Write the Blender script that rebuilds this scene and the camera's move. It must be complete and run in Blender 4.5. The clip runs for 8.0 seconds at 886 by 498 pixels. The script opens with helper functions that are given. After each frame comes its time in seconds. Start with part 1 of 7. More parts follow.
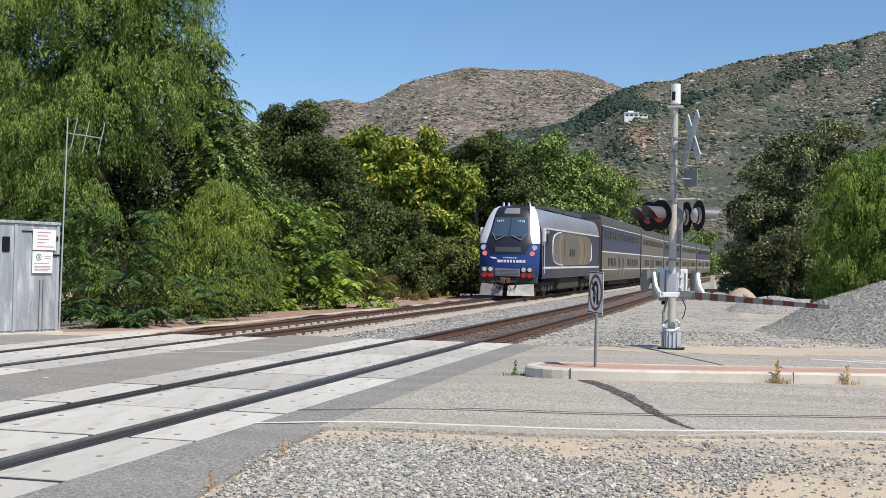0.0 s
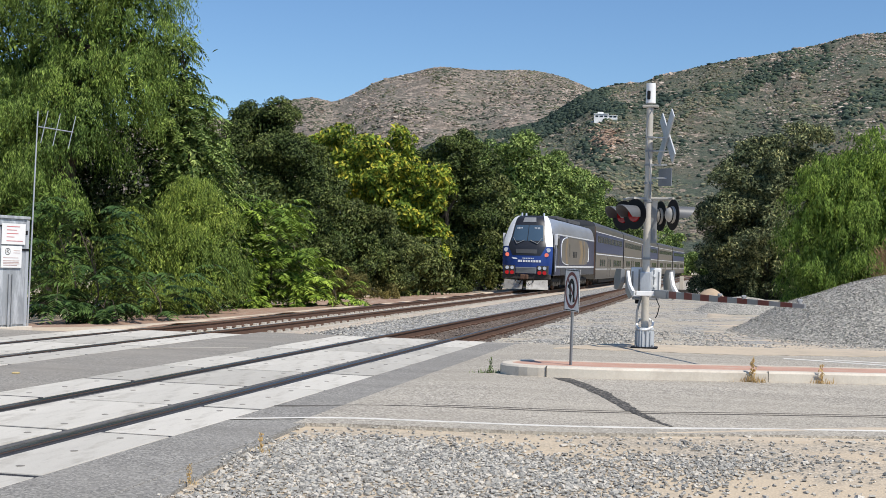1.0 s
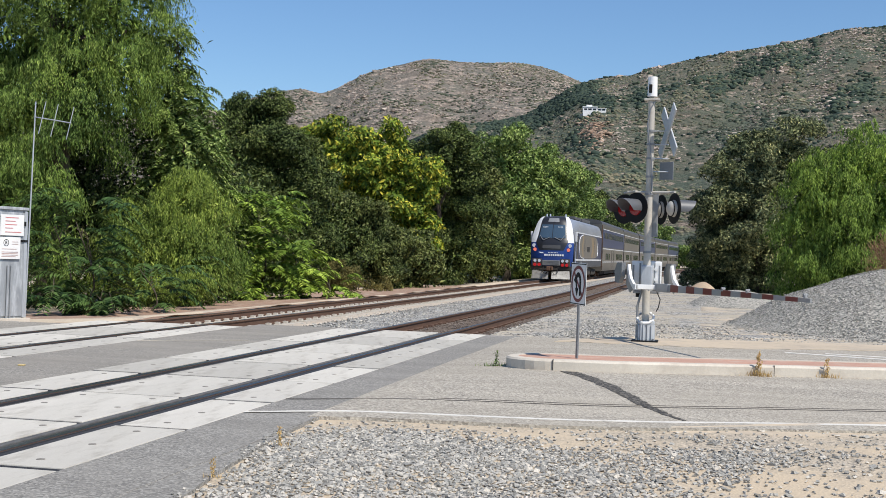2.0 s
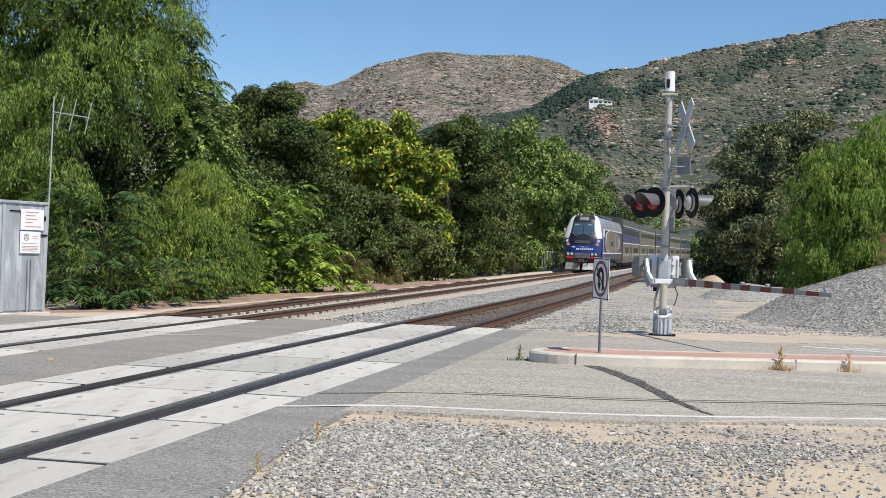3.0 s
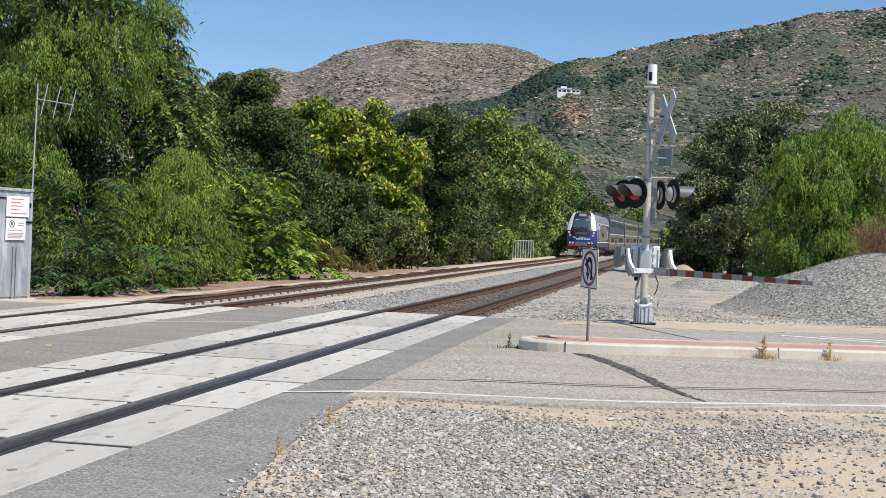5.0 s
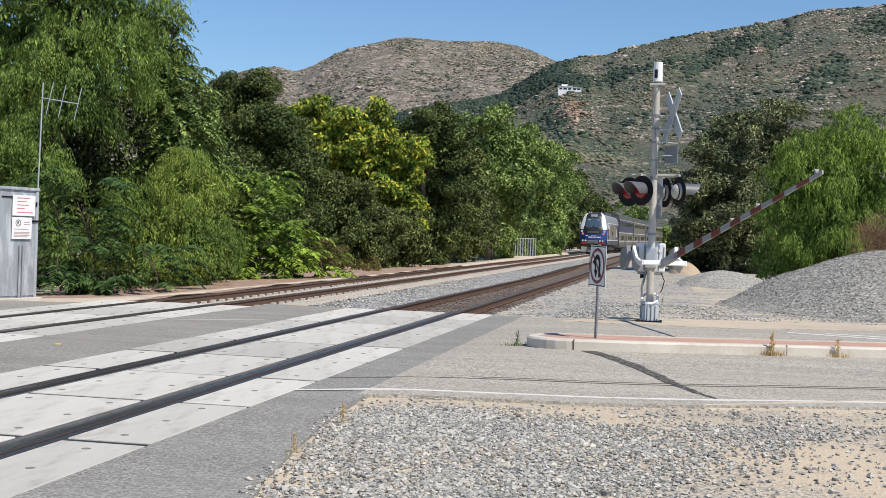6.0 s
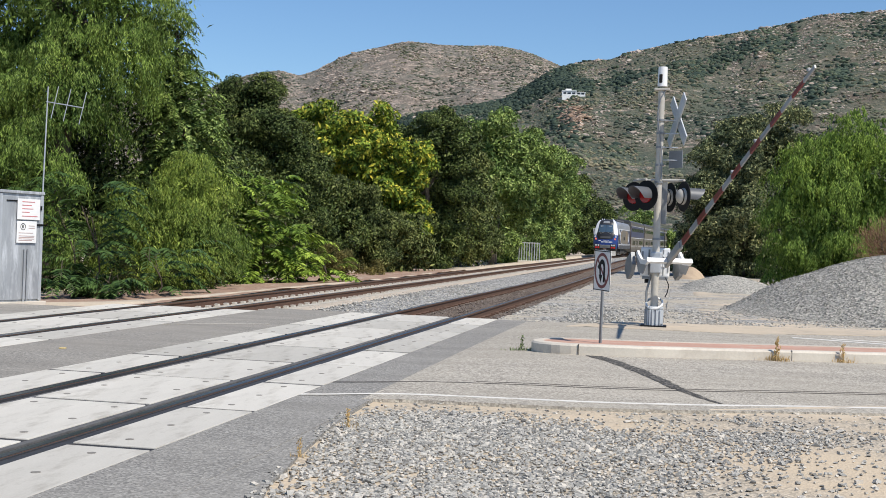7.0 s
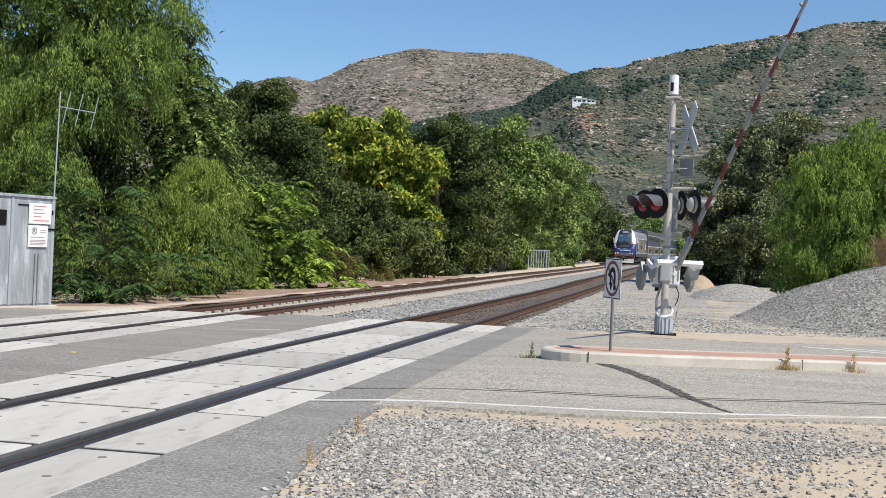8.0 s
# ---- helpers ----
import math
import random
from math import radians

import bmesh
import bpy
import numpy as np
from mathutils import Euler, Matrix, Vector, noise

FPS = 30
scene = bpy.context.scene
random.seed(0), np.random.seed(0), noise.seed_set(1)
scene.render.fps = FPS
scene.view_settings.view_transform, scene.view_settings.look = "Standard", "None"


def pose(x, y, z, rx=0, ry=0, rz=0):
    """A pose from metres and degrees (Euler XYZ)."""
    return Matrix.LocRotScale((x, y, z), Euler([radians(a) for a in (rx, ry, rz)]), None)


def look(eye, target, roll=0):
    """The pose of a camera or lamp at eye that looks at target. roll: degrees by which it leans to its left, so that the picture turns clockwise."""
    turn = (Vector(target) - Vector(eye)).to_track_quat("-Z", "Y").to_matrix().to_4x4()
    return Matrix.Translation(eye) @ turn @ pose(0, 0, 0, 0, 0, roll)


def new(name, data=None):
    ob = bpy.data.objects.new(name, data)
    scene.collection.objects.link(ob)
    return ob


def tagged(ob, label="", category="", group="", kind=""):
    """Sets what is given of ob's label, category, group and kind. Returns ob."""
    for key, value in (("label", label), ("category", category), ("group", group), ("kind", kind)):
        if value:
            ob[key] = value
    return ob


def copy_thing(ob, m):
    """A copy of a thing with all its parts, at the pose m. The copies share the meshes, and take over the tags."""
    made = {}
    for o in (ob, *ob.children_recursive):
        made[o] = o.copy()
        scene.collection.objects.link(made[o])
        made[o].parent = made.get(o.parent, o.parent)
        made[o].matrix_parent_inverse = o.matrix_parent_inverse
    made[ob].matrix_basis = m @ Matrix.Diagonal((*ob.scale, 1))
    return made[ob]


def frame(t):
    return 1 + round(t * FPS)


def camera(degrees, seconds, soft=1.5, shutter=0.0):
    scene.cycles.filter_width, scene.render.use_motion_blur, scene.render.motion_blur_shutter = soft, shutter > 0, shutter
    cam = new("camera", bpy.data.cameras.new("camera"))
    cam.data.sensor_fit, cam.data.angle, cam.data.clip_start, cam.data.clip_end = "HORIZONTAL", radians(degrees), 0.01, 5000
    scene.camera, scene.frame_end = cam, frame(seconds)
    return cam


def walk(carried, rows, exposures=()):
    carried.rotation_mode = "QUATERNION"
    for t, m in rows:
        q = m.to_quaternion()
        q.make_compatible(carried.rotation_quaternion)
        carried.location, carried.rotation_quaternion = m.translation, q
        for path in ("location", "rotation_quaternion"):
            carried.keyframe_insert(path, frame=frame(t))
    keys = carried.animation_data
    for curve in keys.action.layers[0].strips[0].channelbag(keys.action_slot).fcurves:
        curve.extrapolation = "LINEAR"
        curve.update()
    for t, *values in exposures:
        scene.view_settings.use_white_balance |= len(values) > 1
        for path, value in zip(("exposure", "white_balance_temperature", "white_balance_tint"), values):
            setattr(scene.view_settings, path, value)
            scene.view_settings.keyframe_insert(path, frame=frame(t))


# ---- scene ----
# ---------------- camera ----------------
cam = camera(39.4, 8.0, soft=0.72)
# seconds, eye, heading to the left of +y, tilt up, roll
PATH = [
    (0, 6.113, -0.098, 1.550, 13.879, 0.745, 1.231),
    (0.5, 6.072, -0.084, 1.531, 12.860, 0.837, 1.536),
    (1, 6.001, -0.039, 1.509, 12.450, 0.756, 1.653),
    (1.2, 5.944, -0.045, 1.499, 12.015, 0.698, 1.747),
    (2.5, 5.637, -0.107, 1.524, 11.901, 0.231, 1.877),
    (3, 5.531, -0.221, 1.534, 12.127, 0.074, 1.847),
    (3.5, 5.499, -0.288, 1.541, 12.047, -0.071, 1.965),
    (4, 5.470, -0.418, 1.539, 10.508, -0.304, 2.164),
    (4.5, 5.359, -0.526, 1.547, 10.575, -0.376, 2.209),
    (6, 5.163, -0.616, 1.537, 10.640, -0.520, 2.016),
    (6.5, 5.160, -0.611, 1.537, 10.707, -0.424, 2.031),
    (7, 5.150, -0.615, 1.541, 10.821, -0.332, 2.105),
    (7.5, 5.134, -0.613, 1.536, 10.968, -0.192, 2.234),
    (8, 5.135, -0.620, 1.540, 11.263, -0.033, 2.464),
]


def held(x, y, z, yaw, pitch, roll):
    a, b = radians(yaw), radians(pitch)
    way = Vector((-math.sin(a) * math.cos(b), math.cos(a) * math.cos(b), math.sin(b)))
    eye = Vector((x, y, z))
    return look(eye, eye + 2 * way, roll)


walk(cam, [(t, held(*row)) for t, *row in PATH])

# ---------------- light ----------------
SUN_WAY = Vector((0.84, -0.54, 0.0)).normalized()   # towards the sun, on the ground
SUN_UP = radians(52)
world = bpy.data.worlds.new("sky")
scene.world = world
world.use_nodes = True
wn = world.node_tree
wn.nodes.clear()
sky = wn.nodes.new("ShaderNodeTexSky")
sky.sky_type = "NISHITA"
sky.sun_disc = False
sky.sun_elevation = SUN_UP
sky.sun_rotation = math.atan2(SUN_WAY.x, SUN_WAY.y)
sky.air_density, sky.dust_density, sky.ozone_density = 1.1, 0.01, 9.0
wb = wn.nodes.new("ShaderNodeBackground")
wb.inputs["Strength"].default_value = 0.122
wo = wn.nodes.new("ShaderNodeOutputWorld")
wn.links.new(sky.outputs[0], wb.inputs[0])
wn.links.new(wb.outputs[0], wo.inputs[0])
sun_data = bpy.data.lights.new("sun", "SUN")
sun_data.energy, sun_data.angle, sun_data.color = 5.0, radians(0.55), (1.0, 0.943, 0.85)
sun = new("sun", sun_data)
to_sun = SUN_WAY * math.cos(SUN_UP) + Vector((0, 0, math.sin(SUN_UP)))
sun.matrix_world = look(to_sun * 100, (0, 0, 0))
scene.view_settings.exposure = 0.0

# ---------------- materials ----------------


def rgb(c):
    return (c[0], c[1], c[2], 1.0)


def blank(name):
    m = bpy.data.materials.new(name)
    m.use_nodes = True
    nt = m.node_tree
    return m, nt, nt.nodes["Principled BSDF"]


def ramp(nt, fac, stops):
    r = nt.nodes.new("ShaderNodeValToRGB")
    els = r.color_ramp.elements
    while len(els) < len(stops):
        els.new(0.5)
    for e, (p, c) in zip(els, stops):
        e.position, e.color = p, rgb(c)
    nt.links.new(fac, r.inputs["Fac"])
    return r.outputs["Color"]


def mixed(nt, fac, a, b, blend="MIX"):
    m = nt.nodes.new("ShaderNodeMix")
    m.data_type, m.blend_type = "RGBA", blend
    if isinstance(fac, float):
        m.inputs[0].default_value = fac
    else:
        nt.links.new(fac, m.inputs[0])
    for s, v in ((m.inputs[6], a), (m.inputs[7], b)):
        if isinstance(v, tuple):
            s.default_value = rgb(v)
        else:
            nt.links.new(v, s)
    return m.outputs[2]


def coords(nt, stretch=(1, 1, 1)):
    tc = nt.nodes.new("ShaderNodeTexCoord")
    mp = nt.nodes.new("ShaderNodeMapping")
    mp.inputs["Scale"].default_value = stretch
    nt.links.new(tc.outputs["Object"], mp.inputs["Vector"])
    return mp.outputs["Vector"]


def cloud(nt, vec, scale, detail=4.0, rough=0.6):
    n = nt.nodes.new("ShaderNodeTexNoise")
    n.inputs["Scale"].default_value, n.inputs["Detail"].default_value, n.inputs["Roughness"].default_value = scale, detail, rough
    nt.links.new(vec, n.inputs["Vector"])
    return n.outputs["Fac"]


def bumped(nt, bsdf, height, strength, distance):
    b = nt.nodes.new("ShaderNodeBump")
    b.inputs["Strength"].default_value, b.inputs["Distance"].default_value = strength, distance
    nt.links.new(height, b.inputs["Height"])
    nt.links.new(b.outputs["Normal"], bsdf.inputs["Normal"])


def surface(name, dark, light, fine=40.0, coarse=1.5, rough=0.8, metal=0.0, bump=0.3, depth=0.004, stain=None, stain_amount=0.5,
            stretch=(1, 1, 1), per_object=0.0, spec=0.3):
    """A worn surface: fine grain between two tones, coarse patches, and an optional stain colour."""
    m, nt, bsdf = blank(name)
    vec = coords(nt, stretch)
    grain, patch = cloud(nt, vec, fine, 5.0, 0.7), cloud(nt, vec, coarse, 4.0, 0.6)
    col = ramp(nt, grain, ((0.3, dark), (0.7, light)))
    mid = tuple((a + b) / 2 for a, b in zip(dark, light))
    tone = ramp(nt, patch, ((0.3, tuple(c * 0.78 for c in mid)), (0.72, tuple(min(1, c * 1.2) for c in mid))))
    col = mixed(nt, 0.5, col, tone)
    if stain:
        spots = ramp(nt, cloud(nt, vec, coarse * 2.7, 6.0, 0.7), ((0.5, (0, 0, 0)), (0.68, (stain_amount,) * 3)))
        col = mixed(nt, spots, col, stain)
    if per_object:
        info = nt.nodes.new("ShaderNodeObjectInfo")
        val = ramp(nt, info.outputs["Random"], ((0.0, (1 - per_object,) * 3), (1.0, (1 + per_object * 0.4,) * 3)))
        col = mixed(nt, 1.0, col, val, "MULTIPLY")
    nt.links.new(col, bsdf.inputs["Base Color"])
    bsdf.inputs["Roughness"].default_value, bsdf.inputs["Metallic"].default_value = rough, metal
    bsdf.inputs["Specular IOR Level"].default_value = spec
    if bump:
        bumped(nt, bsdf, grain, bump, depth)
    return m


def stone_mat(name, tones, scale, rough=0.9, bump=0.6, depth=0.03, dust=None):
    """Crushed stone: cells of several tones."""
    m, nt, bsdf = blank(name)
    vec = coords(nt)
    v = nt.nodes.new("ShaderNodeTexVoronoi")
    v.inputs["Scale"].default_value = scale
    nt.links.new(vec, v.inputs["Vector"])
    sep = nt.nodes.new("ShaderNodeSeparateColor")
    nt.links.new(v.outputs["Color"], sep.inputs[0])
    n = len(tones)
    col = ramp(nt, sep.outputs[0], tuple((i / (n - 1), t) for i, t in enumerate(tones)))
    if dust:
        f = ramp(nt, cloud(nt, vec, 0.5, 5.0, 0.65), ((0.42, (0, 0, 0)), (0.6, (0.9,) * 3)))
        col = mixed(nt, f, col, dust)
    nt.links.new(col, bsdf.inputs["Base Color"])
    bsdf.inputs["Roughness"].default_value = rough
    bsdf.inputs["Specular IOR Level"].default_value = 0.2
    bumped(nt, bsdf, v.outputs["Distance"], bump, depth)
    return m


def islands(name, tones, rough=0.85, spec=0.25, bump=0.0):
    """Loose pieces in one mesh, each with its own tone."""
    m, nt, bsdf = blank(name)
    g = nt.nodes.new("ShaderNodeNewGeometry")
    n = len(tones)
    col = ramp(nt, g.outputs["Random Per Island"], tuple((i / (n - 1), t) for i, t in enumerate(tones)))
    nz = cloud(nt, coords(nt), 60.0, 3.0)
    col = mixed(nt, 0.35, col, ramp(nt, nz, ((0.3, tuple(c * 0.6 for c in tones[0])), (0.7, tones[-1]))))
    nt.links.new(col, bsdf.inputs["Base Color"])
    bsdf.inputs["Roughness"].default_value = rough
    bsdf.inputs["Specular IOR Level"].default_value = spec
    return m


def leaf_mat(name, tones, glow=0.35, rough=0.5, patch=0.45):
    """Leaves: a tone for each leaf, patches over the crown, light passing through."""
    m, nt, bsdf = blank(name)
    g = nt.nodes.new("ShaderNodeNewGeometry")
    n = len(tones)
    col = ramp(nt, g.outputs["Random Per Island"], tuple((i / (n - 1), t) for i, t in enumerate(tones)))
    nz = cloud(nt, coords(nt), patch, 3.0)
    col = mixed(nt, 1.0, col, ramp(nt, nz, ((0.35, (0.62, 0.68, 0.66)), (0.65, (1.32, 1.25, 1.05)))), "MULTIPLY")
    nt.links.new(col, bsdf.inputs["Base Color"])
    bsdf.inputs["Roughness"].default_value = rough
    bsdf.inputs["Specular IOR Level"].default_value = 0.13
    tr = nt.nodes.new("ShaderNodeBsdfTranslucent")
    nt.links.new(col, tr.inputs["Color"])
    mx = nt.nodes.new("ShaderNodeMixShader")
    mx.inputs[0].default_value = glow
    out = nt.nodes["Material Output"]
    nt.links.new(bsdf.outputs[0], mx.inputs[1])
    nt.links.new(tr.outputs[0], mx.inputs[2])
    nt.links.new(mx.outputs[0], out.inputs["Surface"])
    return m


def paint(name, c, rough=0.45, metal=0.0, wear=0.15, spec=0.5):
    d = tuple(v * (1 - wear) for v in c)
    l = tuple(min(1.0, v * (1 + wear * 0.5)) for v in c)
    return surface(name, d, l, fine=18.0, coarse=1.1, rough=rough, metal=metal, bump=0.05, depth=0.002, spec=spec)


def lamp_mat(name, c, strength):
    m, nt, bsdf = blank(name)
    bsdf.inputs["Base Color"].default_value = rgb(c)
    bsdf.inputs["Emission Color"].default_value = rgb(c)
    bsdf.inputs["Emission Strength"].default_value = strength
    bsdf.inputs["Roughness"].default_value = 0.25
    return m


M_SAND = surface("sandy_soil", (0.44, 0.36, 0.265), (0.61, 0.515, 0.395), 14.0, 0.35, 0.95, 0, 0.5, 0.02, (0.30, 0.27, 0.24), 0.6)
def chip_mat(name, tones, scale, patch_tone, amount, depth):
    """Rolled road chippings: cells of several tones, worn patches, streaks along the road."""
    m, nt, bsdf = blank(name)
    vec = coords(nt)
    v = nt.nodes.new("ShaderNodeTexVoronoi")
    v.inputs["Scale"].default_value = scale
    nt.links.new(vec, v.inputs["Vector"])
    sep = nt.nodes.new("ShaderNodeSeparateColor")
    nt.links.new(v.outputs["Color"], sep.inputs[0])
    n = len(tones)
    col = ramp(nt, sep.outputs[0], tuple((i / (n - 1), t) for i, t in enumerate(tones)))
    f = ramp(nt, cloud(nt, vec, 0.55, 6.0, 0.65), ((0.38, (0, 0, 0)), (0.66, (amount,) * 3)))
    col = mixed(nt, f, col, patch_tone)
    lane = ramp(nt, cloud(nt, coords(nt, (0.12, 1.6, 1)), 1.0, 4.0, 0.6), ((0.35, (0.89,) * 3), (0.65, (1.07,) * 3)))
    col = mixed(nt, 1.0, col, lane, "MULTIPLY")
    nt.links.new(col, bsdf.inputs["Base Color"])
    bsdf.inputs["Roughness"].default_value = 0.92
    bsdf.inputs["Specular IOR Level"].default_value = 0.25
    bumped(nt, bsdf, v.outputs["Distance"], 0.5, depth)
    return m


M_CHIP = chip_mat("chip_seal_road", ((0.19, 0.17, 0.145), (0.33, 0.30, 0.255), (0.42, 0.385, 0.325), (0.58, 0.53, 0.445)), 52.0, (0.41, 0.37, 0.305), 0.6, 0.007)
M_ASPHALT = chip_mat("grey_asphalt", ((0.14, 0.134, 0.124), (0.222, 0.212, 0.195), (0.285, 0.272, 0.247), (0.41, 0.39, 0.353)), 62.0, (0.280, 0.264, 0.236), 0.5, 0.006)
M_OLDASPHALT = chip_mat("worn_asphalt", ((0.165, 0.155, 0.138), (0.232, 0.217, 0.193), (0.285, 0.267, 0.236), (0.375, 0.350, 0.310)), 48.0, (0.305, 0.280, 0.243), 0.8, 0.004)
M_TAR = surface("dark_tar", (0.04, 0.036, 0.032), (0.13, 0.115, 0.098), 60.0, 6.0, 0.7, 0, 0.4, 0.004)
M_PANEL = surface("crossing_concrete", (0.525, 0.495, 0.435), (0.655, 0.622, 0.555), 45.0, 0.7, 0.85, 0, 0.15, 0.002, (0.35, 0.32, 0.27), 0.75, stretch=(2.2, 0.6, 1), per_object=0.2)
M_CURB = surface("curb_concrete", (0.52, 0.47, 0.39), (0.68, 0.62, 0.53), 40.0, 0.9, 0.9, 0, 0.3, 0.004, (0.36, 0.30, 0.24), 0.4)
M_RUBBER = surface("black_rubber", (0.022, 0.022, 0.025), (0.075, 0.075, 0.08), 25.0, 2.0, 0.6, 0, 0.3, 0.004)
M_JOINT = surface("joint_filler", (0.012, 0.013, 0.017), (0.05, 0.05, 0.055), 30.0, 1.5, 0.8, 0, 0.3, 0.004, (0.16, 0.13, 0.10), 0.6)
M_LIP = surface("dusty_rubber", (0.06, 0.06, 0.062), (0.19, 0.185, 0.178), 14.0, 1.2, 0.8, 0, 0.3, 0.004, (0.05, 0.05, 0.052), 0.7, stretch=(4, 0.6, 1))
M_RAILTOP = surface("worn_rail_steel", (0.16, 0.16, 0.17), (0.30, 0.30, 0.315), 30.0, 2.0, 0.32, 0.9, 0.05, 0.001)
M_RUST = surface("rusty_rail", (0.075, 0.042, 0.03), (0.16, 0.095, 0.065), 25.0, 1.5, 0.85, 0.1, 0.3, 0.003)
M_TIE = surface("weathered_timber_tie", (0.07, 0.05, 0.04), (0.17, 0.125, 0.10), 12.0, 1.0, 0.95, 0, 0.5, 0.006, stretch=(0.4, 3, 1))
M_CTIE = surface("concrete_tie", (0.42, 0.39, 0.34), (0.58, 0.54, 0.47), 25.0, 1.0, 0.9, 0, 0.3, 0.003, (0.2, 0.13, 0.09), 0.6)
M_WHITE = surface("road_paint", (0.62, 0.59, 0.53), (0.76, 0.735, 0.68), 30.0, 1.5, 0.8, 0, 0.2, 0.002, (0.44, 0.40, 0.34), 0.85)
M_BRICKRED = surface("red_stamped_concrete", (0.42, 0.235, 0.175), (0.56, 0.35, 0.265), 25.0, 1.2, 0.9, 0, 0.3, 0.004, (0.5, 0.42, 0.35), 0.5)
GREYS = ((0.10, 0.103, 0.10), (0.235, 0.237, 0.228), (0.36, 0.355, 0.33), (0.50, 0.475, 0.425), (0.68, 0.62, 0.53))
M_GRAVEL = stone_mat("grey_ballast", ((0.22, 0.195, 0.16), (0.35, 0.31, 0.25), (0.48, 0.41, 0.32), (0.58, 0.50, 0.39)), 45.0, dust=(0.56, 0.455, 0.325), bump=0.4, depth=0.012)
M_BALLAST = stone_mat("track_ballast", ((0.10, 0.098, 0.094), (0.25, 0.245, 0.235), (0.38, 0.37, 0.345), (0.55, 0.53, 0.49)), 17.0, bump=0.9, depth=0.04)
M_YARD = stone_mat("yard_gravel_and_sand", ((0.11, 0.108, 0.102), (0.26, 0.255, 0.24), (0.39, 0.375, 0.345), (0.56, 0.535, 0.49)), 17.0, bump=0.8, depth=0.035, dust=(0.47, 0.41, 0.32))
M_HOLE = surface("recess_disc_grey", (0.13, 0.12, 0.105), (0.30, 0.28, 0.25), 30.0, 3.0, 0.9)
M_BROWNBED = stone_mat("rust_stained_ballast", ((0.05, 0.036, 0.028), (0.10, 0.075, 0.06), (0.17, 0.13, 0.10), (0.24, 0.20, 0.16)), 15.0)
M_STONES = islands("loose_grey_stone", GREYS)
M_BROWNSTONES = islands("loose_brown_stone", ((0.06, 0.045, 0.035), (0.12, 0.09, 0.07), (0.2, 0.16, 0.13), (0.27, 0.23, 0.2)))
M_TARCHIP = chip_mat("tar_with_chippings", ((0.030, 0.029, 0.028), (0.060, 0.056, 0.052), (0.105, 0.098, 0.088), (0.30, 0.275, 0.235)), 46.0, (0.075, 0.07, 0.064), 0.6, 0.006)
M_LITTER = surface("leaf_litter", (0.20, 0.125, 0.09), (0.46, 0.31, 0.225), 20.0, 0.8, 0.95, 0, 0.6, 0.02, (0.50, 0.42, 0.33), 0.7)
M_BARK = surface("rough_bark", (0.05, 0.04, 0.03), (0.15, 0.12, 0.09), 9.0, 1.0, 0.95, 0, 0.8, 0.03, stretch=(2, 2, 0.4))
M_GALV = surface("galvanised_steel", (0.40, 0.42, 0.44), (0.55, 0.57, 0.59), 8.0, 1.2, 0.5, 0.35, 0.05, 0.001, (0.62, 0.64, 0.66), 0.4, stretch=(2, 2, 0.5))
M_CABINET = surface("weathered_aluminium", (0.24, 0.255, 0.27), (0.44, 0.455, 0.47), 9.0, 1.5, 0.55, 0.2, 0.05, 0.001, (0.66, 0.68, 0.70), 0.75, stretch=(1.6, 3, 0.28))
M_MAST = surface("mast_paint", (0.44, 0.41, 0.36), (0.56, 0.53, 0.47), 15.0, 1.5, 0.55, 0.1, 0.05, 0.001, (0.36, 0.31, 0.25), 0.4)
M_WHITEMETAL = paint("white_enamel", (0.80, 0.80, 0.79), 0.4, 0.0, 0.1)
M_SIGNWHITE = paint("sign_white", (0.78, 0.77, 0.75), 0.4, 0.0, 0.06)
# stripe red, darkened to carry the shade on the arm's visible side
M_RED = paint("shaded_signal_red", (0.17, 0.022, 0.018), 0.45, 0.0, 0.15)
M_SIGNRED = paint("sign_red", (0.17, 0.028, 0.035), 0.4, 0.0, 0.1)
M_BLACK = paint("black_paint", (0.010, 0.010, 0.011), 0.6, 0.0, 0.2, 0.2)
# white sheeting greyed, with the arm's unlit side put into the colour
M_ARMGREY = paint("shaded_white_sheeting", (0.30, 0.305, 0.305), 0.4, 0.0, 0.1)
M_GREYMETAL = paint("grey_metal", (0.25, 0.26, 0.27), 0.5, 0.3, 0.15)
M_VISOR = paint("visor_grey", (0.115, 0.118, 0.125), 0.5, 0.1, 0.15)
M_LENS = lamp_mat("red_lens", (0.26, 0.012, 0.014), 0.06)
M_PALERED = paint("faded_red_print", (0.58, 0.20, 0.20), 0.6, 0.0, 0.2)
M_TEXTGREY = paint("printed_bars", (0.45, 0.30, 0.27), 0.6, 0.0, 0.1)

# ---------------- mesh helpers ----------------


def mesh_np(name, verts, quads, material, smooth=False):
    """A mesh from arrays of corners and of four-cornered (or three-cornered) faces."""
    verts, quads = np.asarray(verts, np.float32), np.asarray(quads, np.int32)
    me = bpy.data.meshes.new(name)
    k = quads.shape[1]
    me.vertices.add(len(verts))
    me.vertices.foreach_set("co", verts.ravel())
    me.loops.add(quads.size)
    me.loops.foreach_set("vertex_index", quads.ravel())
    me.polygons.add(len(quads))
    me.polygons.foreach_set("loop_start", np.arange(0, quads.size, k, dtype=np.int32))
    me.polygons.foreach_set("loop_total", np.full(len(quads), k, np.int32))
    me.polygons.foreach_set("use_smooth", np.full(len(quads), smooth))
    me.update(calc_edges=True)
    me.validate()
    me.materials.append(material)
    return me


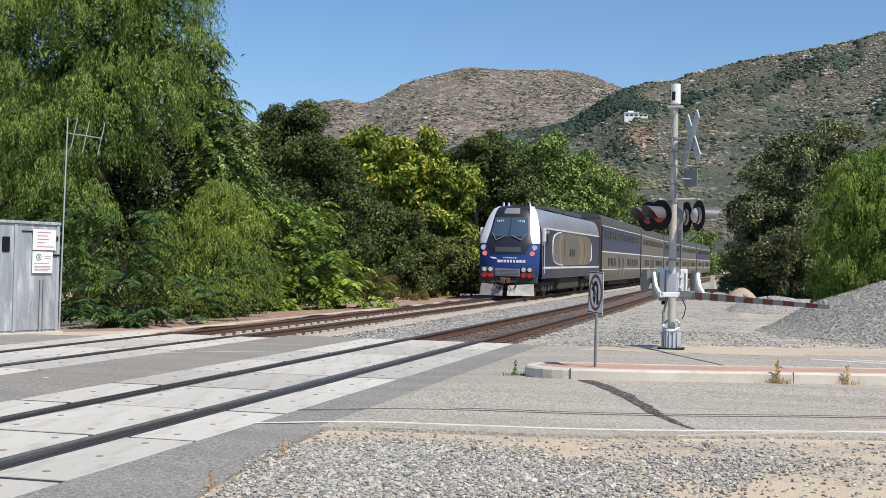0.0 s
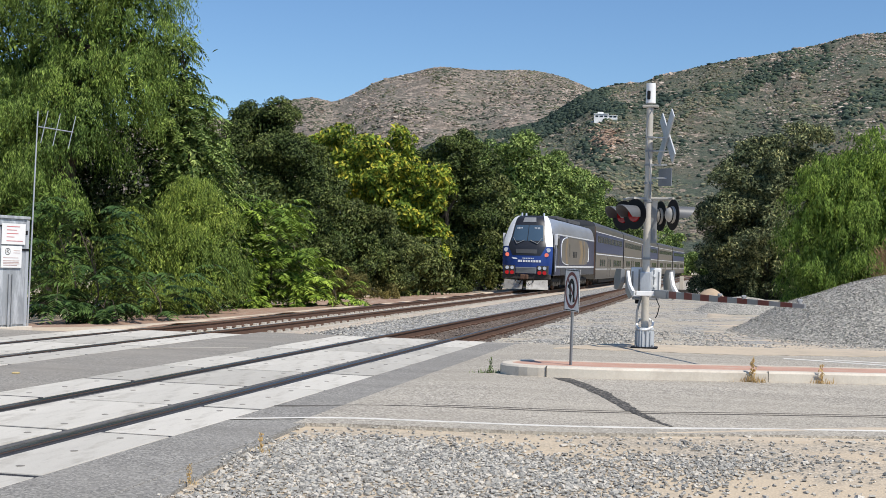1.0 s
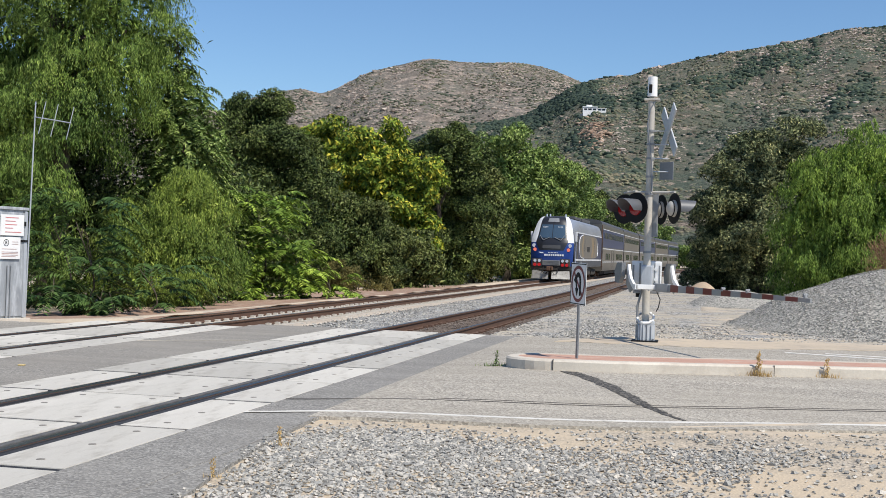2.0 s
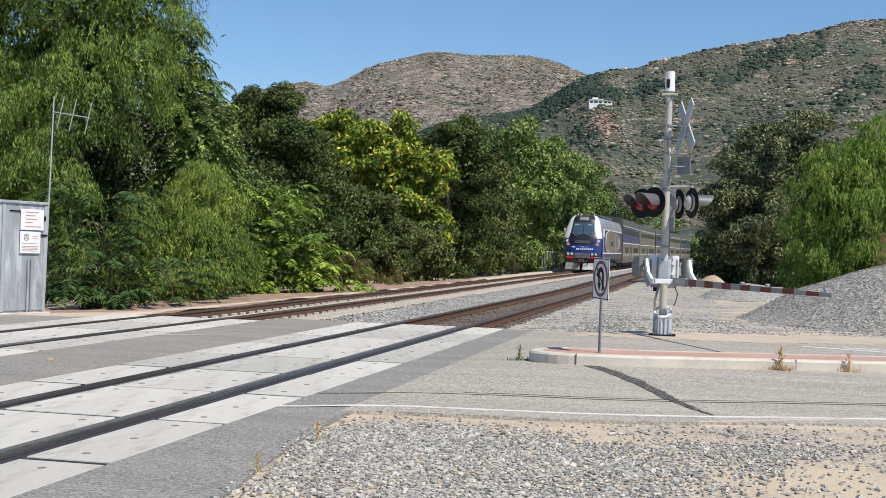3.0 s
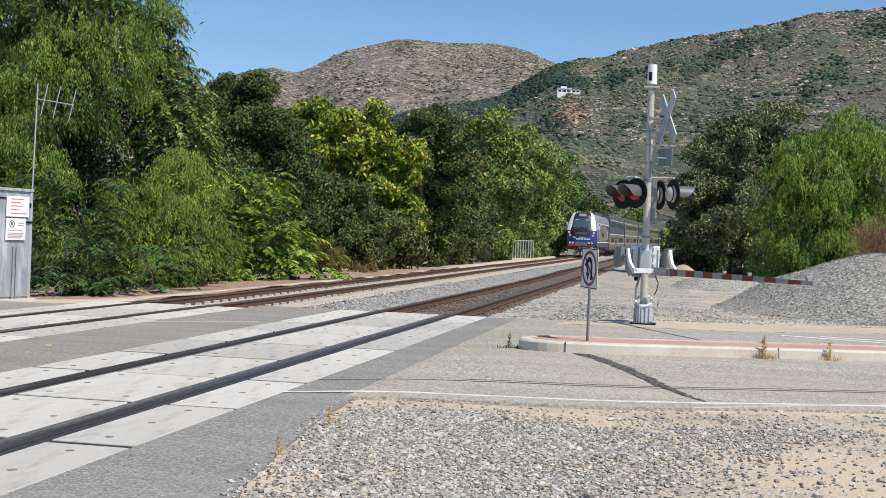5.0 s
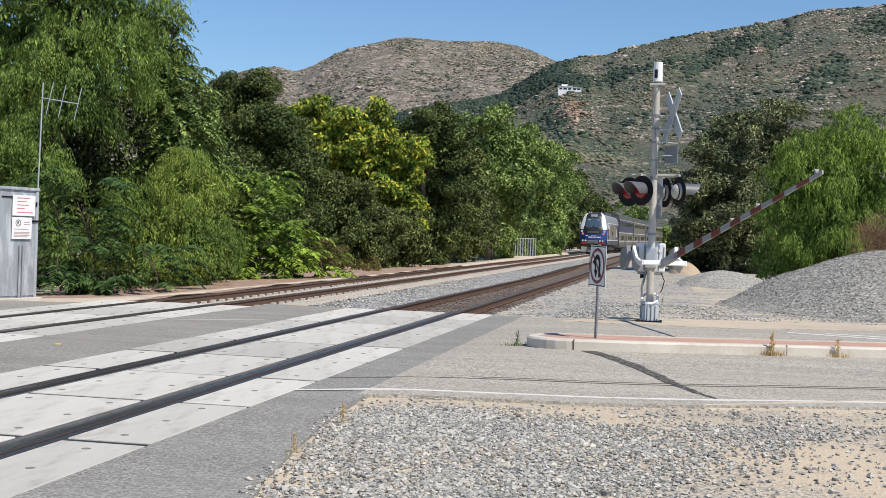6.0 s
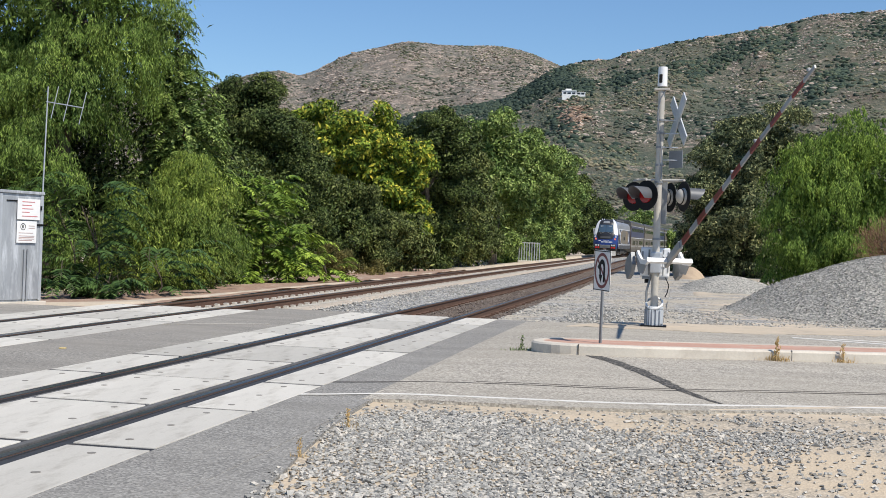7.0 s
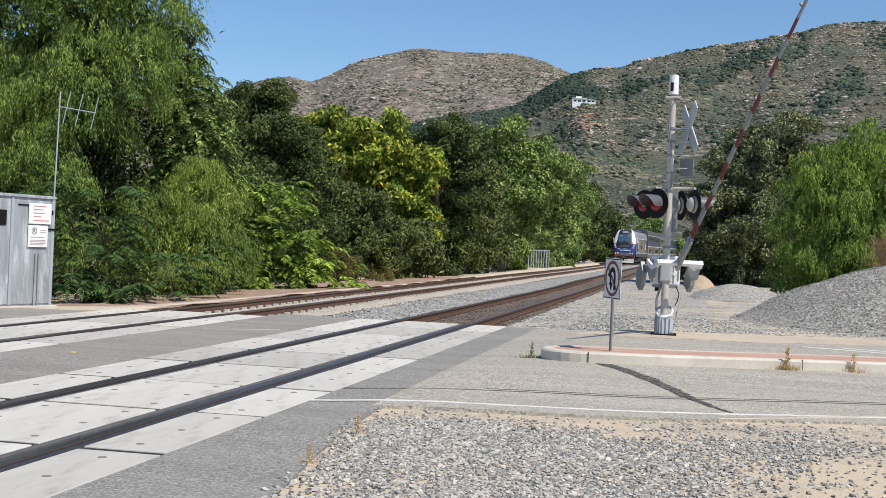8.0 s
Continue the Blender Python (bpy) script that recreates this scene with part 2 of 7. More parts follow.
def finish(name, bm, material, smooth=False):
    bmesh.ops.recalc_face_normals(bm, faces=bm.faces)
    me = bpy.data.meshes.new(name)
    bm.to_mesh(me)
    bm.free()
    me.materials.append(material)
    if smooth:
        me.polygons.foreach_set("use_smooth", [True] * len(me.polygons))
        me.set_sharp_from_angle(angle=radians(35))
    return me


def part(name, bm, material, parent, label="", smooth=False, at=None):
    me = bm if isinstance(bm, bpy.types.Mesh) else finish(name, bm, material, smooth)
    ob = new(name, me)
    ob.parent = parent
    if at is not None:
        ob.matrix_basis = at
    return tagged(ob, label)


def thing(name, m, label, category, group="", kind=""):
    ob = new(name)
    ob.matrix_world = m
    ob.empty_display_size = 0.1
    return tagged(ob, label, category, group, kind)


def box(bm, x0, x1, y0, y1, z0, z1, bevel=0.0, m=None):
    r = bmesh.ops.create_cube(bm, size=1.0)["verts"]
    for v in r:
        v.co = Vector(((x0 + x1) / 2 + v.co.x * (x1 - x0), (y0 + y1) / 2 + v.co.y * (y1 - y0), (z0 + z1) / 2 + v.co.z * (z1 - z0)))
    if bevel:
        es = list({e for v in r for e in v.link_edges})
        r = bmesh.ops.bevel(bm, geom=es, offset=bevel, segments=2, profile=0.6, affect="EDGES")["verts"]
    if m is not None:
        bmesh.ops.transform(bm, matrix=m, verts=[v for v in r if v.is_valid])
    return bm


def boxed(*a, **k):
    return box(bmesh.new(), *a, **k)


def rod(bm, a, b, r0, r1=None, seg=12, caps=True):
    """A round bar from a to b."""
    a, b = Vector(a), Vector(b)
    r1 = r0 if r1 is None else r1
    q = (b - a).to_track_quat("Z", "Y").to_matrix().to_4x4()
    bmesh.ops.create_cone(bm, cap_ends=caps, segments=seg, radius1=r0, radius2=r1, depth=(b - a).length,
                          matrix=Matrix.Translation((a + b) / 2) @ q)
    return bm


def tube(points, radii, seg=7):
    """Corners and faces of a bent, tapered tube."""
    pts = [Vector(p) for p in points]
    vs, fs = [], []
    for i, p in enumerate(pts):
        d = (pts[min(i + 1, len(pts) - 1)] - pts[max(i - 1, 0)]).normalized()
        u = d.orthogonal().normalized()
        w = d.cross(u)
        for k in range(seg):
            a = 2 * math.pi * k / seg
            vs.append(p + radii[i] * (math.cos(a) * u + math.sin(a) * w))
    for i in range(len(pts) - 1):
        for k in range(seg):
            fs.append((i * seg + k, i * seg + (k + 1) % seg, (i + 1) * seg + (k + 1) % seg, (i + 1) * seg + k))
    return vs, fs


def prism(outline, z0, z1):
    """A slab over an outline on the ground."""
    bm = bmesh.new()
    lo = [bm.verts.new((x, y, z0)) for x, y in outline]
    hi = [bm.verts.new((x, y, z1)) for x, y in outline]
    bm.faces.new(hi)
    bm.faces.new(lo[::-1])
    n = len(outline)
    for i in range(n):
        bm.faces.new((lo[i], lo[(i + 1) % n], hi[(i + 1) % n], hi[i]))
    return bm


def spline(table, v):
    """A smooth curve through (v, value) rows."""
    xs = [r[0] for r in table]
    if v <= xs[0]:
        return table[0][1]
    if v >= xs[-1]:
        s = (table[-1][1] - table[-2][1]) / (xs[-1] - xs[-2])
        return table[-1][1] + s * (v - xs[-1])
    i = max(k for k in range(len(xs) - 1) if xs[k] <= v)

    def slope(k):
        a, b = max(k - 1, 0), min(k + 1, len(xs) - 1)
        return (table[b][1] - table[a][1]) / (xs[b] - xs[a])

    h = xs[i + 1] - xs[i]
    u = (v - xs[i]) / h
    return ((1 + 2 * u) * (1 - u) ** 2 * table[i][1] + u * (1 - u) ** 2 * h * slope(i)
            + u * u * (3 - 2 * u) * table[i + 1][1] + u * u * (u - 1) * h * slope(i + 1))


# ---------------- the lie of the land ----------------
NEAR_X = [(-60, 0), (0, 0), (40, -0.05), (90, 0.1), (150, 0.5), (200, 1.9), (260, 5), (340, 13), (420, 26)]
FAR_X = [(-60, -4.87), (0, -4.87), (25, -4.95), (45, -5.18), (59, -5.22), (72, -4.98), (93, -4.55), (107, -4.4), (120, -4.28), (154, -3.92), (168, -3.5), (200, -2.2), (260, 1.0), (340, 9), (420, 22)]


def grade(y):
    return 0.0 if y < 45 else min(0.0044 * (y - 45) * min(1, (y - 45) / 30), 1.8)


def land(x, y):
    """The height of the open ground."""
    z = -0.05 if y > 24.4 or x > 14 or x < -9 else -0.14
    if y > 24:
        z -= 0.05 * min(1, (y - 24) / 3)
    if -7.0 < x < 5.6 and y > 24.4 or -6.6 < x < 1.9:
        z -= 0.25
    if x < -7.2:
        z -= 0.35 * min(1, (-7.2 - x) / 3) * min(1, max(0, (y - 22) / 8))
    z += 0.02 * noise.noise(Vector((x * 0.3, y * 0.3, 0)))
    return z + grade(min(y, 420))


def spaced(edges):
    out = []
    for (a, b, n) in edges:
        out += list(np.linspace(a, b, n, endpoint=False))
    return out + [edges[-1][1]]


def build_ground():
    xs = spaced([(-2500, -200, 12), (-200, -30, 20), (-30, -9, 24), (-9, 7, 64), (7, 30, 24), (30, 200, 20), (200, 2500, 12)])
    ys = spaced([(-2500, -40, 12), (-40, 0, 10), (0, 24, 24), (24, 25, 4), (25, 60, 40), (60, 440, 60), (440, 2500, 12)])
    vs = [(x, y, land(x, y)) for y in ys for x in xs]
    w = len(xs)
    fs = [(j * w + i, j * w + i + 1, (j + 1) * w + i + 1, (j + 1) * w + i) for j in range(len(ys) - 1) for i in range(w - 1)]
    g = new("ground", mesh_np("ground", vs, fs, M_SAND, True))
    tagged(g, "pale sandy ground with scattered dirt", "ground", kind="structure")


build_ground()


def strip(name, table_l, table_r, ys, material, label, category, zl=0.0, jitter=0.0, thick=0.0):
    """A long bed between two edges, each a function of y giving (x, z); several columns across."""
    cols = 9
    vs, fs = [], []
    for y in ys:
        (xl, z0), (xr, z1) = table_l(y), table_r(y)
        for c in range(cols):
            u = c / (cols - 1)
            x = xl + (xr - xl) * u
            z = z0 + (z1 - z0) * u + jitter * noise.noise(Vector((x * 3, y * 3, 1.7)))
            vs.append((x, y, z))
    for j in range(len(ys) - 1):
        for c in range(cols - 1):
            a = j * cols + c
            fs.append((a, a + 1, a + cols + 1, a + cols))
    ob = new(name, mesh_np(name, vs, fs, material, True))
    return tagged(ob, label, category, kind="structure")


# road over the crossing, in slabs that follow the camber
ROAD_EDGE = [(-30, 8.5), (-8, 9.4), (1.5, 10.9), (2.4, 11.4), (3.3, 11.6), (4.4, 11.75), (5.5, 12.05), (6.3, 12.35), (9, 13.2), (30, 19.5)]
CURB_F = [(3.3, 16.2), (4.4, 16.3), (6.7, 17.02), (8.0, 17.42), (12, 18.7), (30, 24.5)]


def camber(x, y):
    """Road surface: level at the tracks, a little higher along the median."""
    if x < 2:
        return 0.0
    k = min(1, (x - 2) / 1.5)
    return k * spline([(9, -0.03), (12.0, -0.005), (14, 0.035), (16.2, 0.07), (18, 0.065), (21, 0.045), (24.2, 0.02), (30, 0.0)], y - 0.22 * max(0, x - 4))


def patch(name, xs, lo, hi, rows, material, label, lift=0.0, drop=0.06, dip=0.0):
    """A road surface between the edges lo(x) and hi(x), with a skirt so that it has thickness."""
    vs, fs = [], []
    w = rows + 1
    for x in xs:
        a, b = lo(x), hi(x)
        for j in range(w):
            y = a + (b - a) * j / rows
            vs.append((x, y, camber(x, y) + lift - dip * (1 - j / rows)))
    for i in range(len(xs) - 1):
        for j in range(rows):
            k = i * w + j
            fs.append((k, k + w, k + w + 1, k + 1))
    n = len(vs)
    rim = [i * w for i in range(len(xs))] + [(len(xs) - 1) * w + j for j in range(1, w)] \
        + [i * w + rows for i in range(len(xs) - 2, -1, -1)] + [j for j in range(rows - 1, 0, -1)]
    for k, i in enumerate(rim):
        x, y, z = vs[i]
        vs.append((x, y, z - drop))
    for k in range(len(rim)):
        k2 = (k + 1) % len(rim)
        fs.append((rim[k], n + k, n + k2, rim[k2]))
    ob = new(name, mesh_np(name, vs, fs, material))
    return tagged(ob, label, "road", kind="structure")


def steps(a, b, n):
    return [a + (b - a) * i / n for i in range(n + 1)]


edge = lambda x: spline(ROAD_EDGE, x)
curb_front = lambda x: spline(CURB_F, x)
GRAVEL_LEFT = [(4.0, 3.05), (6.2, 2.80), (6.8, 2.69), (7.8, 2.55), (9.3, 2.38), (10.4, 2.32), (12.5, 2.30)]


def shoulder_end(x):
    """The asphalt strip runs the length of the panels; its flared corner gives way to gravel."""
    if x <= 2.30:
        return 24.4 - 0.15 * (x - 1.5)
    y = 10.6
    while y > -6.0 and spline(GRAVEL_LEFT, y) < x:
        y -= 0.02
    return y + 0.16 * noise.noise(Vector((x * 14.0, 2.0, 0))) + 0.1 * noise.noise(Vector((x * 40.0, 5.0, 0)))


patch("road_shoulder", steps(1.56, 2.30, 4) + steps(2.3005, 3.02, 60), lambda x: -6.0, shoulder_end, 60, M_ASPHALT, "dark grey asphalt strip beside the track panels", 0.0)
patch("road", steps(2.2, 32, 60), lambda x: edge(x) - 0.35, lambda x: 24.35 - 0.2 * max(0, 4 - x) + 0.18 * max(0, x - 5), 40, M_CHIP, "worn pale chip-seal road surface", 0.006)
patch("road_between_tracks", steps(-3.30, -1.555, 4), lambda x: -6.0, lambda x: 24.6, 40, M_OLDASPHALT, "grey asphalt between the two tracks", -0.004)
patch("road_far_side", steps(-30, -6.44, 12), lambda x: -6.0, lambda x: 22.2 + 0.12 * (x + 6), 30, M_OLDASPHALT, "grey asphalt beyond the far track", -0.006)
patch("road_line", steps(1.58, 12, 50), lambda x: edge(x), lambda x: edge(x) + 0.085, 1, M_WHITE, "thin white painted road edge line", 0.011, 0.004)
patch("road_seam", steps(1.58, 14, 50), lambda x: edge(x) + 1.22 - 0.02 * x, lambda x: edge(x) + 1.25 - 0.02 * x, 1, M_TAR, "thin dark sealed crack in the road", 0.010, 0.003)
patch("road_seam_second", steps(3.0, 14, 50), lambda x: edge(x) + 1.36 - 0.02 * x, lambda x: edge(x) + 1.375 - 0.02 * x, 1, M_TAR, "thin dark sealed crack in the road", 0.010, 0.003)
patch("lane_marking", steps(7.2, 8.9, 8), lambda x: 22.35 - 0.5 * (x - 7.2), lambda x: 22.6 - 0.5 * (x - 7.2), 1, M_WHITE, "worn white lane marking", 0.011, 0.004)
patch("lane_marking_second", steps(7.9, 12, 8), lambda x: 22.75 - 0.3 * (x - 7.2), lambda x: 22.95 - 0.3 * (x - 7.2), 1, M_WHITE, "worn white lane marking", 0.011, 0.004)



def ragged(x, seed, a=0.18):
    return a * noise.noise(Vector((x * 1.1, seed, 0))) + a * 0.6 * noise.noise(Vector((x * 4.0, seed, 3)))


patch("sandy_verge", steps(3.1, 15, 120), lambda x: 22.9 + 0.6 * max(0, x - 6.3) ** 0.95 + ragged(x, 1.0, 0.3), lambda x: 22.95 + 2.3 * min(1, (x - 3.1) / 1.2) ** 0.7 + 0.25 * max(0, x - 4) + ragged(x, 5.0, 0.35), 6, M_SAND, "pale blown sand along the edge of the road", 0.014, 0.03)
patch("sand_spill", steps(5.5, 12, 90), lambda x: edge(x) - 0.36 - 0.25 * min(1, (x - 5.5) / 1.0) + ragged(x, 2.0, 0.06), lambda x: edge(x) - 0.30 + 0.55 * min(1, max(0, x - 5.5) / 2.0) + ragged(x, 9.0, 0.09), 5, M_SAND, "tan sand washed over the edge of the road", 0.013, 0.02, 0.048)
patch("faint_road_line", steps(-3.25, -1.8, 14), lambda x: 18.95 + 1.0 * (x + 3.0) - 0.15 * (x + 3) ** 2, lambda x: 19.005 + 1.0 * (x + 3.0) - 0.15 * (x + 3) ** 2, 1, M_CURB, "faint worn line on the asphalt between the tracks", 0.003, 0.004)


def tar_patch():
    rng = random.Random(4)
    mid = [(4.06, 16.16), (4.35, 15.6), (4.71, 14.73), (5.0, 13.85), (5.25, 13.05), (5.45, 12.6), (5.62, 12.25)]
    vs, fs = [], []
    n = 220
    for i in range(n + 1):
        u = i / n * (len(mid) - 1)
        k = min(int(u), len(mid) - 2)
        x = mid[k][0] + (mid[k + 1][0] - mid[k][0]) * (u - k)
        y = mid[k][1] + (mid[k + 1][1] - mid[k][1]) * (u - k)
        wd = 0.10 * (1 - i / n) ** 0.8 + 0.022
        for s in (-1, 1):
            xx = x + s * (wd + 0.035 * noise.noise(Vector((y * 2.2, s * 7.0, 0))) + 0.03 * noise.noise(Vector((y * 9.0, s * 3.0, 1))) + rng.uniform(-0.012, 0.012))
            vs.append((xx, y, camber(xx, y) + 0.011))
    for i in range(n):
        fs.append((2 * i, 2 * i + 1, 2 * i + 3, 2 * i + 2))
    tagged(new("tar_patch", mesh_np("tar_patch", vs, fs, M_TARCHIP)), "dark tar strip sealing a crack across the road", "tar patch", kind="structure")


tar_patch()

# gravel aprons
patch("gravel_apron", steps(2.26, 14, 50), lambda x: -8.0, lambda x: edge(x) + 0.02, 60, M_GRAVEL, "loose grey gravel mixed with sand", -0.028, 0.03)

# ---------------- tracks ----------------


def rail_mesh(name, table, side, y0, y1, dy, material, head=False):
    """A rail swept along its track: foot, web and head, or the bright running surface alone."""
    if head:
        prof = [(-0.033, -0.004), (-0.033, 0.003), (0.033, 0.003), (0.033, -0.004)]
    else:
        prof = [(-0.07, -0.18), (-0.07, -0.165), (-0.012, -0.145), (-0.010, -0.045), (-0.0365, -0.035), (-0.0365, -0.004), (-0.028, 0.0),
                (0.028, 0.0), (0.0365, -0.004), (0.0365, -0.035), (0.010, -0.045), (0.012, -0.145), (0.07, -0.165), (0.07, -0.18)]
    ys, y = [], y0
    while y < y1:
        ys.append(y)
        y += dy * (1 if y < 60 else 3)
    ys.append(y1)
    vs, fs = [], []
    n = len(prof)
    for y in ys:
        cx, cz = spline(table, y) + side * 0.755, grade(y)
        vs += [(cx + px, y, cz + pz) for px, pz in prof]
    for j in range(len(ys) - 1):
        for k in range(n):
            fs.append((j * n + k, j * n + (k + 1) % n, (j + 1) * n + (k + 1) % n, (j + 1) * n + k))
    return mesh_np(name, vs, fs, material)


def tie_mesh(name, half, wide, high, material):
    bm = boxed(-half, half, -wide / 2, wide / 2, -0.18 - high, -0.18, bevel=0.012)
    return finish(name, bm, material)


def clip_mesh(material):
    bm = bmesh.new()
    for s in (-1, 1):
        for f in (-1, 1):
            x = s * 0.755 + f * 0.12
            box(bm, x - 0.05, x + 0.05, -0.07, 0.07, -0.18, -0.135)
    return finish("rail_clip", bm, material)


def build_track(name, table, tie_mat, half, wide, gap, label, upto, clip_mat):
    t = thing(name, pose(0, 0, 0), label, "railway track", kind="structure")
    for side in (-1, 1):
        r = part("rail", rail_mesh("rail", table, side, -40, 420, 1.0, M_RUST), M_RUST, t, "rust-brown steel rail")
        part("running_surface", rail_mesh("running_surface", table, side, -40, 420, 1.0, M_RAILTOP, True), M_RAILTOP, r)
    tm, cm = tie_mesh("tie", half, wide, 0.16, tie_mat), clip_mesh(clip_mat)
    y, k = 24.9, 0
    rng = random.Random(name)
    while y < upto:
        x = spline(table, y)
        turn = math.degrees(math.atan2(-(spline(table, y + 1) - x), 1)) + rng.uniform(-0.6, 0.6)
        tie = part("tie", tm, tie_mat, t, at=pose(x + rng.uniform(-0.03, 0.03), y, grade(y) + rng.uniform(-0.008, 0.004), 0, 0, turn))
        if y < 75:
            part("rail_clip", cm, clip_mat, tie)
        y += gap
        k += 1
    return t


ys_bed = steps(24.5, 60, 60) + steps(61, 420, 90)


def bed(off, z):
    return lambda y: (off(y), grade(y) + z)


M_PALEBED = surface("pale_sand_edge", (0.40, 0.33, 0.255), (0.58, 0.50, 0.41), 22.0, 1.0, 0.95, 0, 0.6, 0.02, (0.30, 0.24, 0.18), 0.4)
nx = lambda y: spline(NEAR_X, y)
fx = lambda y: spline(FAR_X, y)
strip("ballast_near_track", bed(lambda y: nx(y) - 1.35, -0.17), bed(lambda y: nx(y) + 1.35, -0.17), ys_bed, M_BROWNBED, "rust-stained brown ballast under the near track", "ballast", jitter=0.03)
strip("ballast_between_tracks", bed(lambda y: fx(y) + 1.25, -0.185), bed(lambda y: nx(y) - 1.3, -0.13), ys_bed, M_BALLAST, "clean grey ballast between the two tracks", "ballast", jitter=0.06)
strip("ballast_far_track", bed(lambda y: fx(y) - 1.9, -0.25), bed(lambda y: fx(y) + 1.3, -0.215), ys_bed, M_PALEBED, "pale sandy ballast under the far track", "ballast", jitter=0.03)
strip("ballast_shoulder", bed(lambda y: nx(y) + 1.3, -0.14), bed(lambda y: nx(y) + 5.2, -0.12), ys_bed, M_YARD, "grey ballast shoulder sloping from the near track", "ballast", jitter=0.07)
strip("gravel_yard", bed(lambda y: nx(y) + 4.9, -0.10), bed(lambda y: nx(y) + 20 + 0.1 * y, -0.06), steps(24.75, 60, 50) + steps(61, 90, 20), M_YARD, "sandy yard strewn with grey gravel", "gravel", jitter=0.07)
strip("dirt_verge", bed(lambda y: fx(y) - 6.5, -0.30), bed(lambda y: fx(y) - 1.65, -0.10), steps(22.0, 70, 50), M_LITTER, "reddish dirt and leaf litter beside the track", "dirt", jitter=0.08)


def path_edge():
    vs, fs = [], []
    ys = steps(26, 140, 120)
    for y in ys:
        for o, z in ((1.32, -0.165), (1.42, -0.145), (1.72, -0.15), (1.80, -0.175)):
            vs.append((fx(y) + o + 0.03 * noise.noise(Vector((y * 2, o, 0))), y, grade(y) + z + 0.015))
    for j in range(len(ys) - 1):
        for c in range(3):
            a = j * 4 + c
            fs.append((a, a + 1, a + 5, a + 4))
    tagged(new("ballast_edge", mesh_np("ballast_edge", vs, fs, M_PALEBED)),
           "pale sandy edge along the far track", "ballast", kind="structure")


path_edge()

# ---------------- crossing panels ----------------
PANEL_Y0, PANEL_L = 7.60, 2.108


def panel_mesh(name, wide, long):
    bm = boxed(-wide / 2, wide / 2, 0.046, long - 0.046, -0.16, 0.0, bevel=0.008)
    return finish(name, bm, M_PANEL)


def recess_mesh(xs, long):
    bm = bmesh.new()
    # flat dark discs in place of sunken bolt holes
    for x in xs:
        for y in (0.30, long / 2, long - 0.30):
            bmesh.ops.create_cone(bm, cap_ends=True, segments=10, radius1=0.032, radius2=0.032, depth=0.006, matrix=Matrix.Translation((x, y, 0.0)))
    return finish("bolt_recess", bm, M_HOLE)


def build_crossing(cx, y0, last, first, label):
    t = thing("crossing_surface", pose(cx, 0, 0), label, "level crossing", kind="structure")
    mid, out = panel_mesh("gauge_panel", 1.112, PANEL_L), panel_mesh("field_panel", 0.640, PANEL_L)
    rm, ro = recess_mesh((-0.38, 0.38), PANEL_L), recess_mesh((0.0,), PANEL_L)
    rng = random.Random(int(cx * 10))
    for k in range(first, last):
        y = y0 + PANEL_L * k
        for nm, me, x, rec in (("gauge_panel", mid, 0, rm), ("field_panel", out, 1.229, ro), ("field_panel", out, -1.229, ro)):
            p = part(nm, me, M_PANEL, t, at=pose(x, y, rng.uniform(-0.003, 0.004), 0, 0, rng.uniform(-0.1, 0.1)))
            part("bolt_recess", rec, M_HOLE, p)
        for x0, x1 in ((-0.556, 0.556), (0.910, 1.549), (-1.549, -0.910)):
            part("joint_fill", boxed(x0, x1, y - 0.045, y + 0.045, -0.1, -0.008), M_JOINT, t)
    ya, yb = y0 + PANEL_L * first, y0 + PANEL_L * last
    bm = bmesh.new()
    for s in (-1, 1):
        box(bm, *sorted((s * 0.62, s * 0.712)), ya, yb, -0.15, -0.045)
        box(bm, *sorted((s * 0.80, s * 0.905)), ya, yb, -0.15, -0.012, bevel=0.006)
        box(bm, *sorted((s * 0.7922, s * 0.801)), ya, yb, -0.10, -0.004)
        box(bm, *sorted((s * 0.708, s * 0.7178)), ya, yb, -0.10, -0.004)
    part("rubber_seal", finish("rubber_seal", bm, M_RUBBER), M_RUBBER, t, "black rubber flangeway strips along the rails")
    for s in (-1, 1):
        part("flange_lip", boxed(*sorted((s * 0.559, s * 0.622)), ya, yb, -0.15, -0.006, bevel=0.006), M_LIP, t, "dusty grey rubber lip beside the flangeway")


build_crossing(0.0, PANEL_Y0, 8, -6, "pale concrete crossing panels bolted along the near track")
build_crossing(-4.87, 6.7, 8, -6, "pale concrete crossing panels bolted along the far track")

# ---------------- median ----------------


def median_outline(inset):
    front = [(x, curb_front(x) + inset) for x in steps(3.75, 30, 30)]
    back = [(x, curb_front(x) + 1.22 - inset) for x in steps(30, 3.75, 30)]
    cx, cy = 3.75, curb_front(3.75) + 0.61
    r = 0.61 - inset
    nose = [(cx - r * math.sin(a), cy + r * math.cos(a)) for a in steps(0.25, math.pi - 0.25, 12)]
    return front + back + nose


